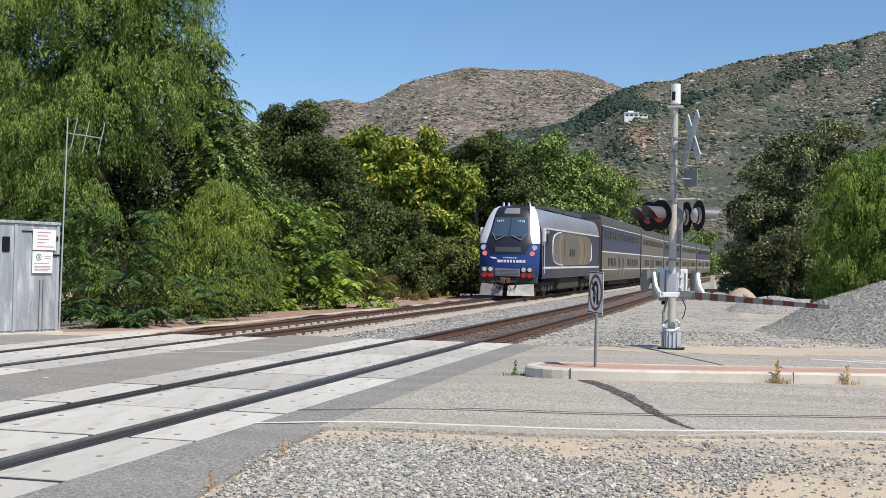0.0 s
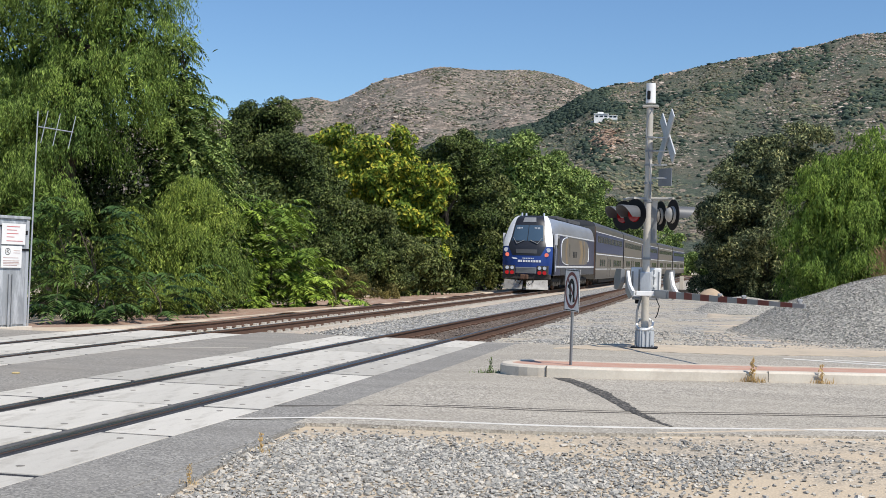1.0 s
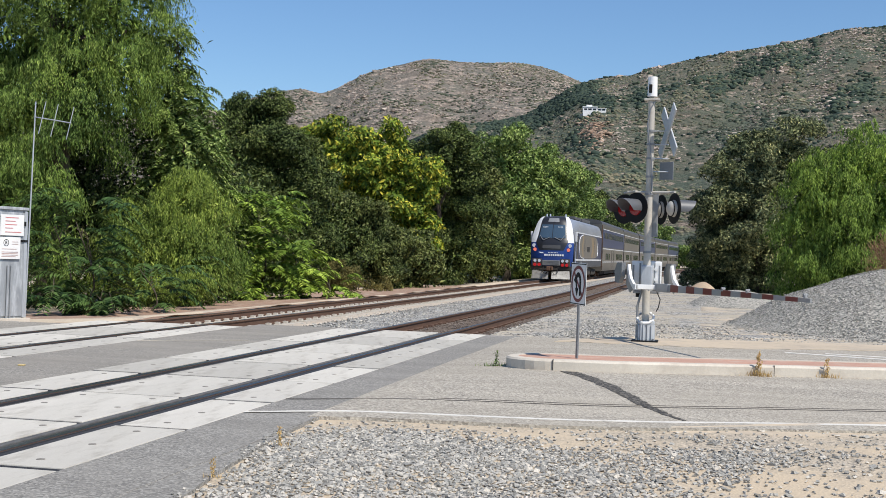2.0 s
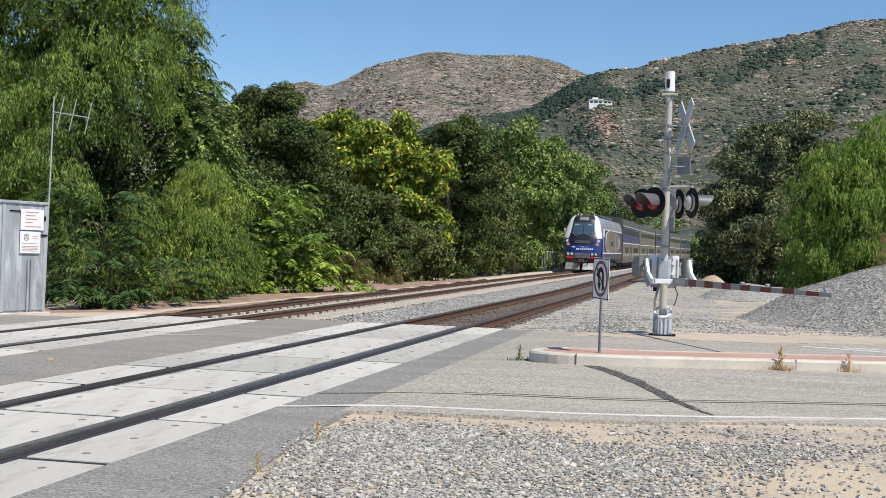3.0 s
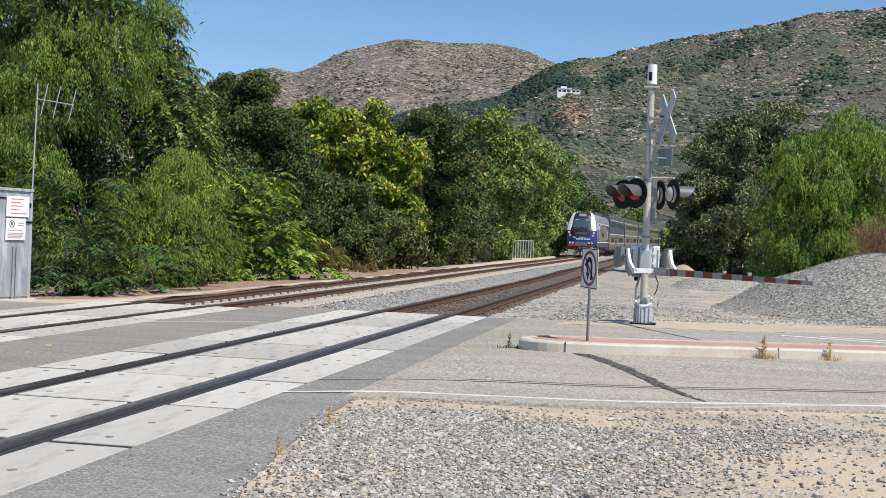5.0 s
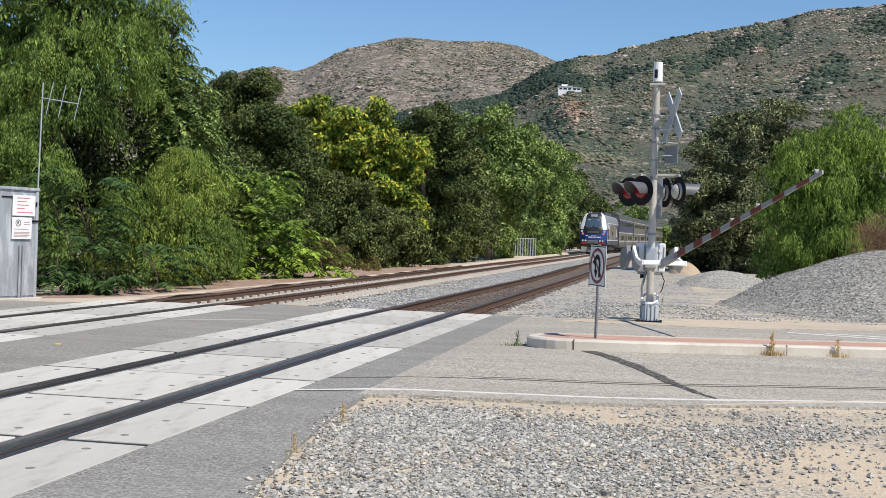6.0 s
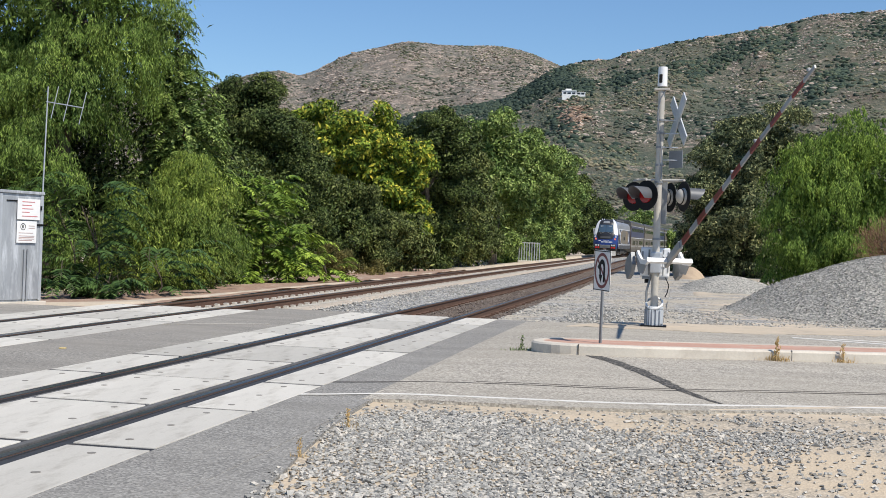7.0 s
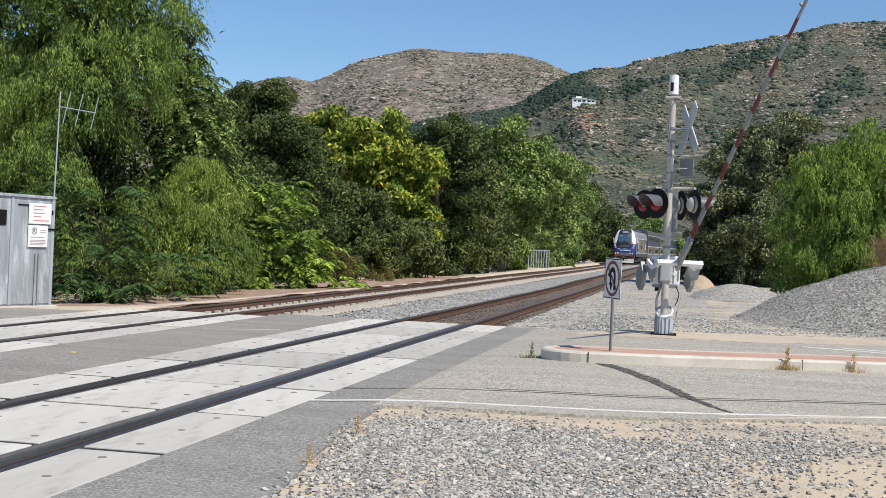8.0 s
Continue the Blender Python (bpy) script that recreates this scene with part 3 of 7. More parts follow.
def build_median():
    t = thing("traffic_median", pose(0, 0, 0), "raised median with pale concrete kerb and red paving", "median", kind="structure")
    bm = bmesh.new()
    o, i = median_outline(0.0), median_outline(0.16)
    o2 = median_outline(0.025)
    n = len(o)
    z = lambda p: camber(p[0], p[1])
    ring = []
    for src, h in ((o, -0.05), (o, 0.12), (o2, 0.145), (i, 0.148), (i, 0.10)):
        ring.append([bm.verts.new((p[0], p[1], camber(p[0], p[1]) * (0.6 if h > 0 else 1) + h + (0.028 if h > 0 else 0))) for p in src])
    for a, b in zip(ring, ring[1:]):
        for k in range(n):
            bm.faces.new((a[k], a[(k + 1) % n], b[(k + 1) % n], b[k]))
    part("kerb", bm, M_CURB, t, "pale weathered concrete kerb")
    bm = bmesh.new()
    vs = [bm.verts.new((p[0], p[1], camber(p[0], p[1]) * 0.6 + 0.166)) for p in i]
    bm.faces.new(vs)
    part("paving", bm, M_BRICKRED, t, "red stamped paving")
    bm = bmesh.new()
    for x in (3.85, 6.72, 9.6, 12.5):
        y = curb_front(x)
        box(bm, x - 0.006, x + 0.006, y - 0.004, y + 0.15, camber(x, y), camber(x, y) * 0.6 + 0.175)
    part("kerb_joint", bm, M_TAR, t)


build_median()

# ---------------- turn-restriction sign on the median ----------------


def ring_mesh(bm, r0, r1, y, seg=28, sx=1.0):
    a = [(math.cos(2 * math.pi * k / seg), math.sin(2 * math.pi * k / seg)) for k in range(seg)]
    v0 = [bm.verts.new((c * r0 * sx, y, s * r0)) for c, s in a]
    v1 = [bm.verts.new((c * r1 * sx, y, s * r1)) for c, s in a]
    for k in range(seg):
        bm.faces.new((v0[k], v0[(k + 1) % seg], v1[(k + 1) % seg], v1[k]))


def flat_poly(bm, pts, y):
    bm.faces.new([bm.verts.new((x, y, z)) for x, z in pts])


def build_turn_sign():
    t = thing("road_sign", pose(4.10, 16.80, 0.19, 0, 1.0, -63), "white no-turn sign with red ring on a steel post", "road sign")
    bm = bmesh.new()
    box(bm, -0.025, 0.025, -0.004, 0.004, -0.1, 1.33)
    box(bm, -0.025, -0.019, -0.004, 0.02, -0.1, 1.33)
    box(bm, 0.019, 0.025, -0.004, 0.02, -0.1, 1.33)
    part("post", bm, M_GREYMETAL, t, "thin grey steel post")
    h = 0.285
    p = part("panel", boxed(-h, h, -0.012, -0.006, 1.03 - h, 1.03 + h, bevel=0.002), M_SIGNWHITE, t)
    bm = bmesh.new()
    for x0, x1, z0, z1 in ((-h, h, h - 0.02, h - 0.008), (-h, h, 0.008 - h, 0.02 - h), (0.008 - h, 0.02 - h, -h, h), (h - 0.02, h - 0.008, -h, h)):
        box(bm, x0, x1, -0.0145, -0.0125, 1.03 + z0, 1.03 + z1)
    part("border", bm, M_BLACK, p)
    bm = bmesh.new()
    ring_mesh(bm, 0.205, 0.25, -0.0150)
    flat_poly(bm, [(-0.16, 0.135), (-0.135, 0.16), (0.16, -0.135), (0.135, -0.16)], -0.0152)
    bmesh.ops.translate(bm, verts=bm.verts, vec=(0, 0, 1.03))
    part("red_ring", bm, M_SIGNRED, p)
    bm = bmesh.new()
    arc = [(0.0 + 0.11 * math.cos(a), 0.03 + 0.13 * math.sin(a)) for a in steps(0, math.pi * 0.92, 10)]
    arc2 = [(0.0 + 0.05 * math.cos(a), 0.03 + 0.065 * math.sin(a)) for a in steps(math.pi * 0.92, 0, 10)]
    flat_poly(bm, arc + arc2, -0.0156)
    flat_poly(bm, [(0.05, 0.03), (0.11, 0.03), (0.11, -0.16), (0.05, -0.16)], -0.0157)
    flat_poly(bm, [(-0.10, 0.05), (-0.045, 0.05), (-0.02, -0.08), (-0.07, -0.08)], -0.0157)
    flat_poly(bm, [(-0.105, -0.06), (0.02, -0.06), (-0.035, -0.175)], -0.0158)
    flat_poly(bm, [(-0.16, 0.045), (-0.075, 0.12), (-0.07, 0.0)], -0.0159)
    bmesh.ops.translate(bm, verts=bm.verts, vec=(0, 0, 1.03))
    part("arrow", bm, M_BLACK, p)


build_turn_sign()

# ---------------- crossing signal ----------------
MAST = Vector((4.70, 24.0, 0.0))
ALONG = -159.2   # heading of the gate arm


def build_mast():
    t = thing("crossing_signal", pose(MAST.x, MAST.y, 0.0), "grey crossing signal mast with red lamps, crossbuck and bell", "railway signal")
    bm = boxed(-0.25, 0.25, -0.22, 0.22, -0.15, 0.065, bevel=0.012)
    part("base_plate", bm, M_BLACK, t, "dark steel base plate")
    ped = part("pedestal", boxed(-0.135, 0.135, -0.135, 0.135, 0.03, 0.40, bevel=0.012), M_GALV, t, "light grey cast pedestal", at=pose(0, 0, 0, 0, 0, 20))
    part("pedestal_cap", boxed(-0.145, 0.145, -0.145, 0.145, 0.38, 0.43, bevel=0.01), M_GALV, ped)
    for a in range(4):
        for k in (-0.08, 0.0, 0.08):
            part("rib", boxed(k - 0.014, k + 0.014, -0.165, -0.13, 0.03, 0.36, bevel=0.004), M_GALV, ped, at=pose(0, 0, 0, 0, 0, 90 * a))
    for a in range(4):
        bm = bmesh.new()
        rod(bm, (0.23 * math.cos(a * 1.571 + .78), 0.2 * math.sin(a * 1.571 + .78), 0.0), (0.23 * math.cos(a * 1.571 + .78), 0.2 * math.sin(a * 1.571 + .78), 0.10), 0.018, seg=8)
        part("anchor_bolt", bm, M_GREYMETAL, t)
    part("pole", rod(bmesh.new(), (0, 0, 0.35), (-0.01, 0, 4.66), 0.073, 0.066, seg=20), M_MAST, t, "weathered beige steel pole", True)
    for z in (2.86, 3.2, 3.55, 3.82, 4.08, 1.75):
        part("clamp_band", rod(bmesh.new(), (0, 0, z - 0.02), (0, 0, z + 0.02), 0.085, seg=20), M_GREYMETAL, t)
    # bell on top
    b = part("bell", rod(bmesh.new(), (0, 0, 4.74), (0, 0, 5.12), 0.095, 0.088, seg=20), M_WHITEMETAL, t, "white cylindrical warning bell", True)
    part("bell_opening", boxed(-0.065, 0.0, -0.105, -0.07, 4.80, 4.97, bevel=0.017), M_BLACK, b)
    part("bell_bracket", boxed(-0.15, 0.15, -0.09, 0.09, 4.66, 4.70, bevel=0.008), M_MAST, b)
    # cable down the upper pole
    vs, fs = tube([(0.07, -0.06, 4.66), (-0.02, -0.085, 4.5), (-0.07, -0.07, 4.2), (-0.03, -0.09, 3.9), (0.03, -0.09, 3.5), (0.05, -0.085, 2.9)], [0.013] * 6, 6)
    part("cable", mesh_np("cable", vs, fs, M_GREYMETAL, True), M_GREYMETAL, t)
    # the crossbuck, seen close to edge on
    q = pose(0.32, 0.0, 4.08, 0, 0, ALONG + 88.5)
    for lean in (45, -45):
        bm = boxed(-0.61, 0.61, -0.012 + lean * 0.0004, 0.012 + lean * 0.0004, -0.115, 0.115, bevel=0.006)
        board = part("crossbuck_board", bm, M_GALV, t, "crossbuck board with a grey back", at=q @ pose(0, 0, 0, 0, lean, 0))
        face = 0.0135 + lean * 0.0004
        part("board_face", boxed(-0.60, 0.60, face, face + 0.002, -0.11, 0.11), M_SIGNWHITE, board, "white reflective front")
    part("track_plate", boxed(-0.17, 0.17, -0.008, 0.008, -0.19, 0.15, bevel=0.004), M_GREYMETAL, t, "small grey plate seen from behind", at=q @ pose(-0.03, 0, -0.74, 0, 0, 30))
    for z in (3.30, 3.55, 3.82, 4.08):
        part("sign_bracket", rod(bmesh.new(), (0.05, 0, z), (0.34, 0, z), 0.011, seg=8), M_GALV, t)
    # lamps
    part("lamp_crossarm", rod(bmesh.new(), (-0.42, 0.1, 2.90), (0.44, -0.1, 2.90), 0.028, seg=12), M_MAST, t)
    d = Vector((math.sin(radians(159.2)), math.cos(radians(159.2)), 0))
    for side, name in ((-1, "flashing_lamp"), (1, "flashing_lamp")):
        c = Vector((side * 0.36, 0, 2.585))
        for f in (-1, 1):
            at = c + d * (0.37 * f)
            face = ALONG - 90 if side < 0 else ALONG + 90
            out = Vector((-0.64, -0.77, 0)) if side < 0 else Vector((0.90, 0.44, 0))
            m = Matrix.Translation(at) @ out.to_track_quat("Z", "Y").to_matrix().to_4x4()
            # local +z looks out of the lamp
            h = part(name, rod(bmesh.new(), (0, 0, -0.012), (0, 0, 0.0), 0.29, seg=36), M_BLACK, t, "round black lamp backing", at=m)
            part("lens", rod(bmesh.new(), (0, 0, 0.002), (0, 0, 0.03), 0.148, 0.14, seg=28), M_LENS, h, "red lens")
            dome = bmesh.new()
            bmesh.ops.create_uvsphere(dome, u_segments=20, v_segments=10, radius=0.165)
            bmesh.ops.delete(dome, geom=[v for v in dome.verts if v.co.z > 0.01], context="VERTS")
            for v in dome.verts:
                v.co.z *= 0.95
            part("lamp_housing", dome, M_MAST, h, "beige domed housing", True)
            part("housing_seam", rod(bmesh.new(), (0, 0, -0.075), (0, 0, -0.06), 0.158, seg=24), M_BLACK, h)
            hood = bmesh.new()
            vs = []
            seg = 20
            for k in range(seg + 1):
                a = radians(-20 + 220 * k / seg)
                lng = 0.42 - 0.20 * abs(2 * k / seg - 1) ** 2
                vs.append([hood.verts.new((r * math.cos(a), r * math.sin(a), z)) for r, z in ((0.165, 0.0), (0.165, lng), (0.158, lng), (0.158, 0.0))])
            for a, b2 in zip(vs, vs[1:]):
                for k in range(3):
                    hood.faces.new((a[k], a[k + 1], b2[k + 1], b2[k]))
            part("visor", hood, M_VISOR, h, "grey visor over the lens", True)
        rodm = rod(bmesh.new(), c + d * -0.37 + Vector((0, 0, 0.31)), c + d * 0.37 + Vector((0, 0, 0.31)), 0.024, seg=10)
        part("lamp_rail", rodm, M_MAST, t)
    part("junction_box", boxed(0.05, 0.17, 0.05, 0.25, 2.05, 2.9, bevel=0.01), M_GREYMETAL, t, "narrow grey box behind the pole")
    # gate mechanism behind the pole
    mech = part("gate_mechanism", boxed(-0.30, 0.27, 0.08, 0.50, 1.0, 1.58, bevel=0.035), M_WHITEMETAL, t, "white gate mechanism housing")
    for z in (1.18, 1.38):
        part("cover_boss", rod(bmesh.new(), (-0.20, 0.06, z), (-0.20, 0.10, z), 0.045, seg=14), M_WHITEMETAL, mech)
        part("cover_boss", rod(bmesh.new(), (0.17, 0.06, z + .05), (0.17, 0.10, z + .05), 0.035, seg=14), M_WHITEMETAL, mech)
    # raised grey strips give the housing the shade of recesses
    for x0, x1, z0, z1 in ((-0.275, -0.245, 1.06, 1.5), (-0.15, -0.115, 1.04, 1.54), (0.135, 0.155, 1.04, 1.54), (0.225, 0.25, 1.1, 1.5)):
        part("groove_shade", boxed(x0, x1, 0.072, 0.079, z0, z1), M_GREYMETAL, mech)
    part("base_flange", boxed(-0.26, 0.24, 0.05, 0.40, 0.955, 1.0, bevel=0.01), M_GREYMETAL, mech)
    part("cable_gland", rod(bmesh.new(), (-0.16, 0.16, 0.88), (-0.16, 0.16, 0.96), 0.05, seg=12), M_BLACK, mech)
    part("pole_clamp", boxed(-0.11, 0.11, -0.10, 0.1, 1.08, 1.5, bevel=0.03), M_GALV, mech)
    pts = [(0.155 * math.cos(a), -0.02 + 0.14 * math.sin(a), 0.49 + 0.10 * math.sin(a) + 0.012 * math.cos(a)) for a in steps(0, 6.3, 24)]
    vs, fs = tube(pts, [0.024] * len(pts), 8)
    part("cable_loop", mesh_np("cable_loop", vs, fs, M_WHITEMETAL, True), M_WHITEMETAL, t, "white conduit looped round the pole")
    vs, fs = tube([(-0.155, 0, 0.50), (-0.16, 0.02, 0.72), (-0.08, 0.05, 1.05)], [0.022] * 3, 8)
    part("conduit", mesh_np("conduit", vs, fs, M_GREYMETAL, True), M_GREYMETAL, t)
    vs, fs = tube([(0.2, -0.05, 1.0), (0.27, -0.1, 0.85), (0.24, -0.1, 0.70), (0.2, -0.08, 0.62)], [0.010] * 4, 6)
    part("hanging_wire", mesh_np("hanging_wire", vs, fs, M_BLACK, True), M_BLACK, t)


build_mast()


def plate(x0, x1, pr):
    """A flat plate across x with an outline in y and z."""
    bm = bmesh.new()
    a = [bm.verts.new((x0, y, z)) for y, z in pr]
    b = [bm.verts.new((x1, y, z)) for y, z in pr]
    bm.faces.new(a)
    bm.faces.new(b[::-1])
    for k in range(len(pr)):
        bm.faces.new((a[k], a[(k + 1) % len(pr)], b[(k + 1) % len(pr)], b[k]))
    return bm


GATE_Z, DROP = 1.42, -0.33


def build_gate():
    g = thing("crossing_gate", pose(4.748, 24.0, GATE_Z, 0, 0, ALONG), "red and white striped crossing gate arm with counterweights", "gate arm")
    part("crossbar", boxed(-0.47, 0.43, 0.41, 0.49, DROP - 0.045, DROP + 0.045, bevel=0.01), M_WHITEMETAL, g, "white crossbar in front of the pole")
    for s in (-1, 1):
        x = 0.43 * s - 0.02
        arm = part("side_arm", plate(x - 0.025, x + 0.025, [(0.49, DROP + 0.045), (0.49, DROP - 0.045), (0.36, DROP - 0.05), (0.10, DROP + 0.10), (-0.03, -0.02), (-0.04, 0.08), (0.03, 0.09), (0.06, 0.0), (0.17, DROP + 0.16), (0.38, DROP + 0.045)]), M_WHITEMETAL, g, "white cranked side arm")
        part("arm_web", plate(x - 0.008, x + 0.008, [(0.36, DROP - 0.04), (0.12, DROP - 0.12), (-0.12, DROP + 0.02), (-0.14, 0.02), (-0.04, 0.05), (0.0, -0.05), (0.12, DROP + 0.11)]), M_ARMGREY, arm, "grey web plate")
        x += 0.07 * s
        part("counterweight", plate(x - 0.04, x + 0.04, [(-0.10, 0.12), (-0.12, -0.14), (-0.30, -0.28), (-0.52, -0.27), (-0.58, -0.05), (-0.42, 0.12)]), M_GREYMETAL, g, "grey steel counterweight plate")
    part("arm_socket", boxed(-0.035, 0.035, 0.30, 1.15, DROP - 0.08, DROP + 0.075, bevel=0.012), M_ARMGREY, g, "grey arm socket")
    marks = [1.15, 1.25] + [1.25 + 0.407 * k for k in range(1, 14)] + [6.93]
    for k, (a, b) in enumerate(zip(marks, marks[1:])):
        h = lambda s: 0.066 - 0.038 * (s - 1.15) / 5.8
        bm = bmesh.new()
        va = [bm.verts.new((x, a, DROP + z)) for x, z in ((-0.013, -h(a)), (0.013, -h(a)), (0.013, h(a)), (-0.013, h(a)))]
        vb = [bm.verts.new((x, b - 0.0015, DROP + z)) for x, z in ((-0.013, -h(b)), (0.013, -h(b)), (0.013, h(b)), (-0.013, h(b)))]
        bm.faces.new(va)
        bm.faces.new(vb[::-1])
        for i in range(4):
            bm.faces.new((va[i], va[(i + 1) % 4], vb[(i + 1) % 4], vb[i]))
        red = k % 2 == 1
        part("stripe", bm, M_RED if red else M_ARMGREY, g, "red reflective stripe" if red else "white reflective stripe")
    for s in (3.75, 4.75, 6.75):
        l = part("arm_lamp", rod(bmesh.new(), (0, s, DROP + 0.03), (0, s, DROP + 0.085), 0.03, 0.025, seg=12), M_ARMGREY, g, "small arm lamp")
        part("arm_lamp_lens", rod(bmesh.new(), (-0.032, s, DROP + 0.07), (0.032, s, DROP + 0.07), 0.024, seg=12), M_GREYMETAL, l)
    return g


gate = build_gate()

# ---------------- signal cabinet ----------------


def build_cabinet():
    c = thing("signal_cabinet", pose(-7.735, 23.0, -0.02, 0, 0, 74), "streaked grey aluminium signal cabinet on a slab", "cabinet")
    part("slab", boxed(-2.7, -0.05, -0.12, 1.4, -0.3, 0.04, bevel=0.01), M_CURB, c, "concrete slab")
    part("body", boxed(-2.6, -0.13, 0.0, 1.3, 0.04, 2.22, bevel=0.012), M_CABINET, c)
    part("roof", boxed(-2.64, -0.10, -0.04, 1.34, 2.22, 2.28, bevel=0.012), M_CABINET, c, "slightly overhanging flat roof")
    d = part("door", boxed(-1.22, -0.16, -0.022, -0.002, 0.08, 2.17, bevel=0.006), M_CABINET, c)
    part("door", boxed(-2.5, -1.30, -0.022, -0.002, 0.08, 2.17, bevel=0.006), M_CABINET, c)
    part("door_seam", boxed(-1.295, -1.225, -0.034, -0.002, 0.06, 2.2), M_GALV, c, "pale vertical seam")
    part("corner_post", boxed(-0.20, -0.12, -0.03, -0.023, 0.05, 2.2, bevel=0.003), M_GALV, c, "pale corner trim")
    part("drip_edge", boxed(-1.12, -0.24, -0.04, -0.023, 2.06, 2.085), M_BLACK, d)
    part("hasp", boxed(-0.27, -0.18, -0.05, -0.031, 1.90, 1.99, bevel=0.004), M_BLACK, d)
    part("latch", boxed(-0.30, -0.125, -0.05, -0.031, 1.58, 1.62, bevel=0.004), M_BLACK, d)
    part("conduit", rod(bmesh.new(), (-0.62, -0.05, 0.04), (-0.62, -0.05, 1.10), 0.022, seg=8), M_CABINET, c)
    part("conduit", rod(bmesh.new(), (-0.54, -0.05, 0.04), (-0.54, -0.05, 1.10), 0.014, seg=8), M_CABINET, c)
    part("handle_recess", boxed(-1.60, -1.42, -0.05, -0.023, 1.65, 1.95, bevel=0.02), M_BLACK, c)
    s1 = part("notice_board", boxed(-0.86, -0.25, -0.062, -0.050, 1.70, 2.12, bevel=0.004), M_SIGNWHITE, c, "white notice with a few red lines of text")
    for z, w in ((2.06, 0.34), (1.99, 0.26), (1.92, 0.30), (1.85, 0.20), (1.77, 0.42)):
        part("text_bar", boxed(-0.74, -0.74 + w, -0.0655, -0.0635, z - 0.008, z + 0.008), M_PALERED, s1)
    s2 = part("notice_board", boxed(-0.86, -0.33, -0.062, -0.050, 1.23, 1.67, bevel=0.004), M_SIGNWHITE, c, "white no-parking notice with a ringed letter")
    for z, w in ((1.43, 0.38), (1.37, 0.42), (1.34, 0.41), (1.31, 0.42), (1.28, 0.36), (1.575, 0.16), (1.53, 0.16)):
        x0 = -0.81 if w > 0.3 else -0.55
        part("text_bar", boxed(x0, x0 + w, -0.0655, -0.0635, z - 0.006, z + 0.006), M_TEXTGREY, s2)
    bm = bmesh.new()
    ring_mesh(bm, 0.058, 0.07, 0)
    bmesh.ops.translate(bm, verts=bm.verts, vec=(-0.70, -0.065, 1.555))
    part("ring", bm, M_BLACK, s2)
    cu = bpy.data.curves.new("letter", "FONT")
    cu.body, cu.size, cu.align_x, cu.align_y, cu.extrude = "R", 0.105, "CENTER", "CENTER", 0.001
    l = new("letter", cu)
    cu.materials.append(M_BLACK)
    l.parent = s2
    l.matrix_basis = pose(-0.70, -0.066, 1.555, 90, 0, 0)


build_cabinet()


def build_antenna():
    a = thing("antenna", pose(-8.90, 25.0, 0.0, 0, 0, 0), "thin silver antenna with four cross rods on a tall pole", "antenna")
    part("pole", rod(bmesh.new(), (-0.09, 0, -0.3), (0, 0, 4.70), 0.02, 0.014, seg=10), M_GALV, a)
    part("boom", rod(bmesh.new(), (-0.03, 0, 4.36), (0.93, -0.1, 4.22), 0.012, seg=8), M_GALV, a)
    for x, z in ((0.20, 4.34), (0.50, 4.28), (0.88, 4.22)):
        part("element", rod(bmesh.new(), (x + 0.08, -0.05, z + 0.36), (x - 0.08, -0.05, z - 0.36), 0.010, seg=6), M_GALV, a)


build_antenna()

# ---------------- train ----------------
TRAIN_Y, TRAIN_V = 59.0, 13.6
M_SILVER = surface("dull_silver_paint", (0.165, 0.152, 0.135), (0.235, 0.218, 0.195), 9.0, 0.5, 0.4, 0.35, 0.03, 0.002, (0.24, 0.2, 0.16), 0.35, stretch=(1, 0.5, 1.5))
# silver shell; its blue carries the sky's reflection on the roof shoulders
M_SHELL = surface("sky_toned_silver", (0.33, 0.35, 0.39), (0.43, 0.45, 0.49), 8.0, 0.5, 0.35, 0.45, 0.03, 0.002, (0.28, 0.27, 0.27), 0.3, stretch=(1, 0.4, 1.5))
M_STEEL = surface("brushed_stainless", (0.155, 0.143, 0.125), (0.225, 0.21, 0.187), 6.0, 0.4, 0.35, 0.6, 0.03, 0.002, stretch=(1, 0.3, 4))
M_BRONZE = paint("bronze_paint", (0.30, 0.215, 0.125), 0.4, 0.2, 0.15)
M_TRAINWHITE = paint("train_white", (0.74, 0.76, 0.79), 0.3, 0.0, 0.06)
M_TRAINBLUE = paint("train_blue", (0.018, 0.05, 0.22), 0.3, 0.0, 0.1)
M_COACHBLUE = paint("coach_blue", (0.036, 0.052, 0.125), 0.35, 0.1, 0.12)
M_FLANK = paint("flank_blue_grey", (0.036, 0.046, 0.10), 0.4, 0.2, 0.15)
M_ROOF = paint("roof_grey", (0.075, 0.078, 0.085), 0.6, 0.1, 0.2)
M_MASK = paint("dark_mask", (0.022, 0.023, 0.028), 0.35, 0.0, 0.15)
M_UNDER = surface("dusty_underframe", (0.03, 0.028, 0.026), (0.085, 0.078, 0.07), 14.0, 1.5, 0.85, 0.1, 0.3, 0.01)
M_PLOW = surface("plow_grey", (0.33, 0.32, 0.30), (0.46, 0.45, 0.42), 12.0, 1.5, 0.7, 0.1, 0.1, 0.004, (0.16, 0.14, 0.12), 0.7)
M_TAIL = lamp_mat("red_tail_lamp", (0.45, 0.015, 0.02), 0.12)
M_AMBER = lamp_mat("pink_marker_lamp", (0.75, 0.18, 0.12), 0.35)
M_HEAD = paint("headlamp_glass", (0.55, 0.60, 0.68), 0.15, 0.0, 0.1, 0.8)


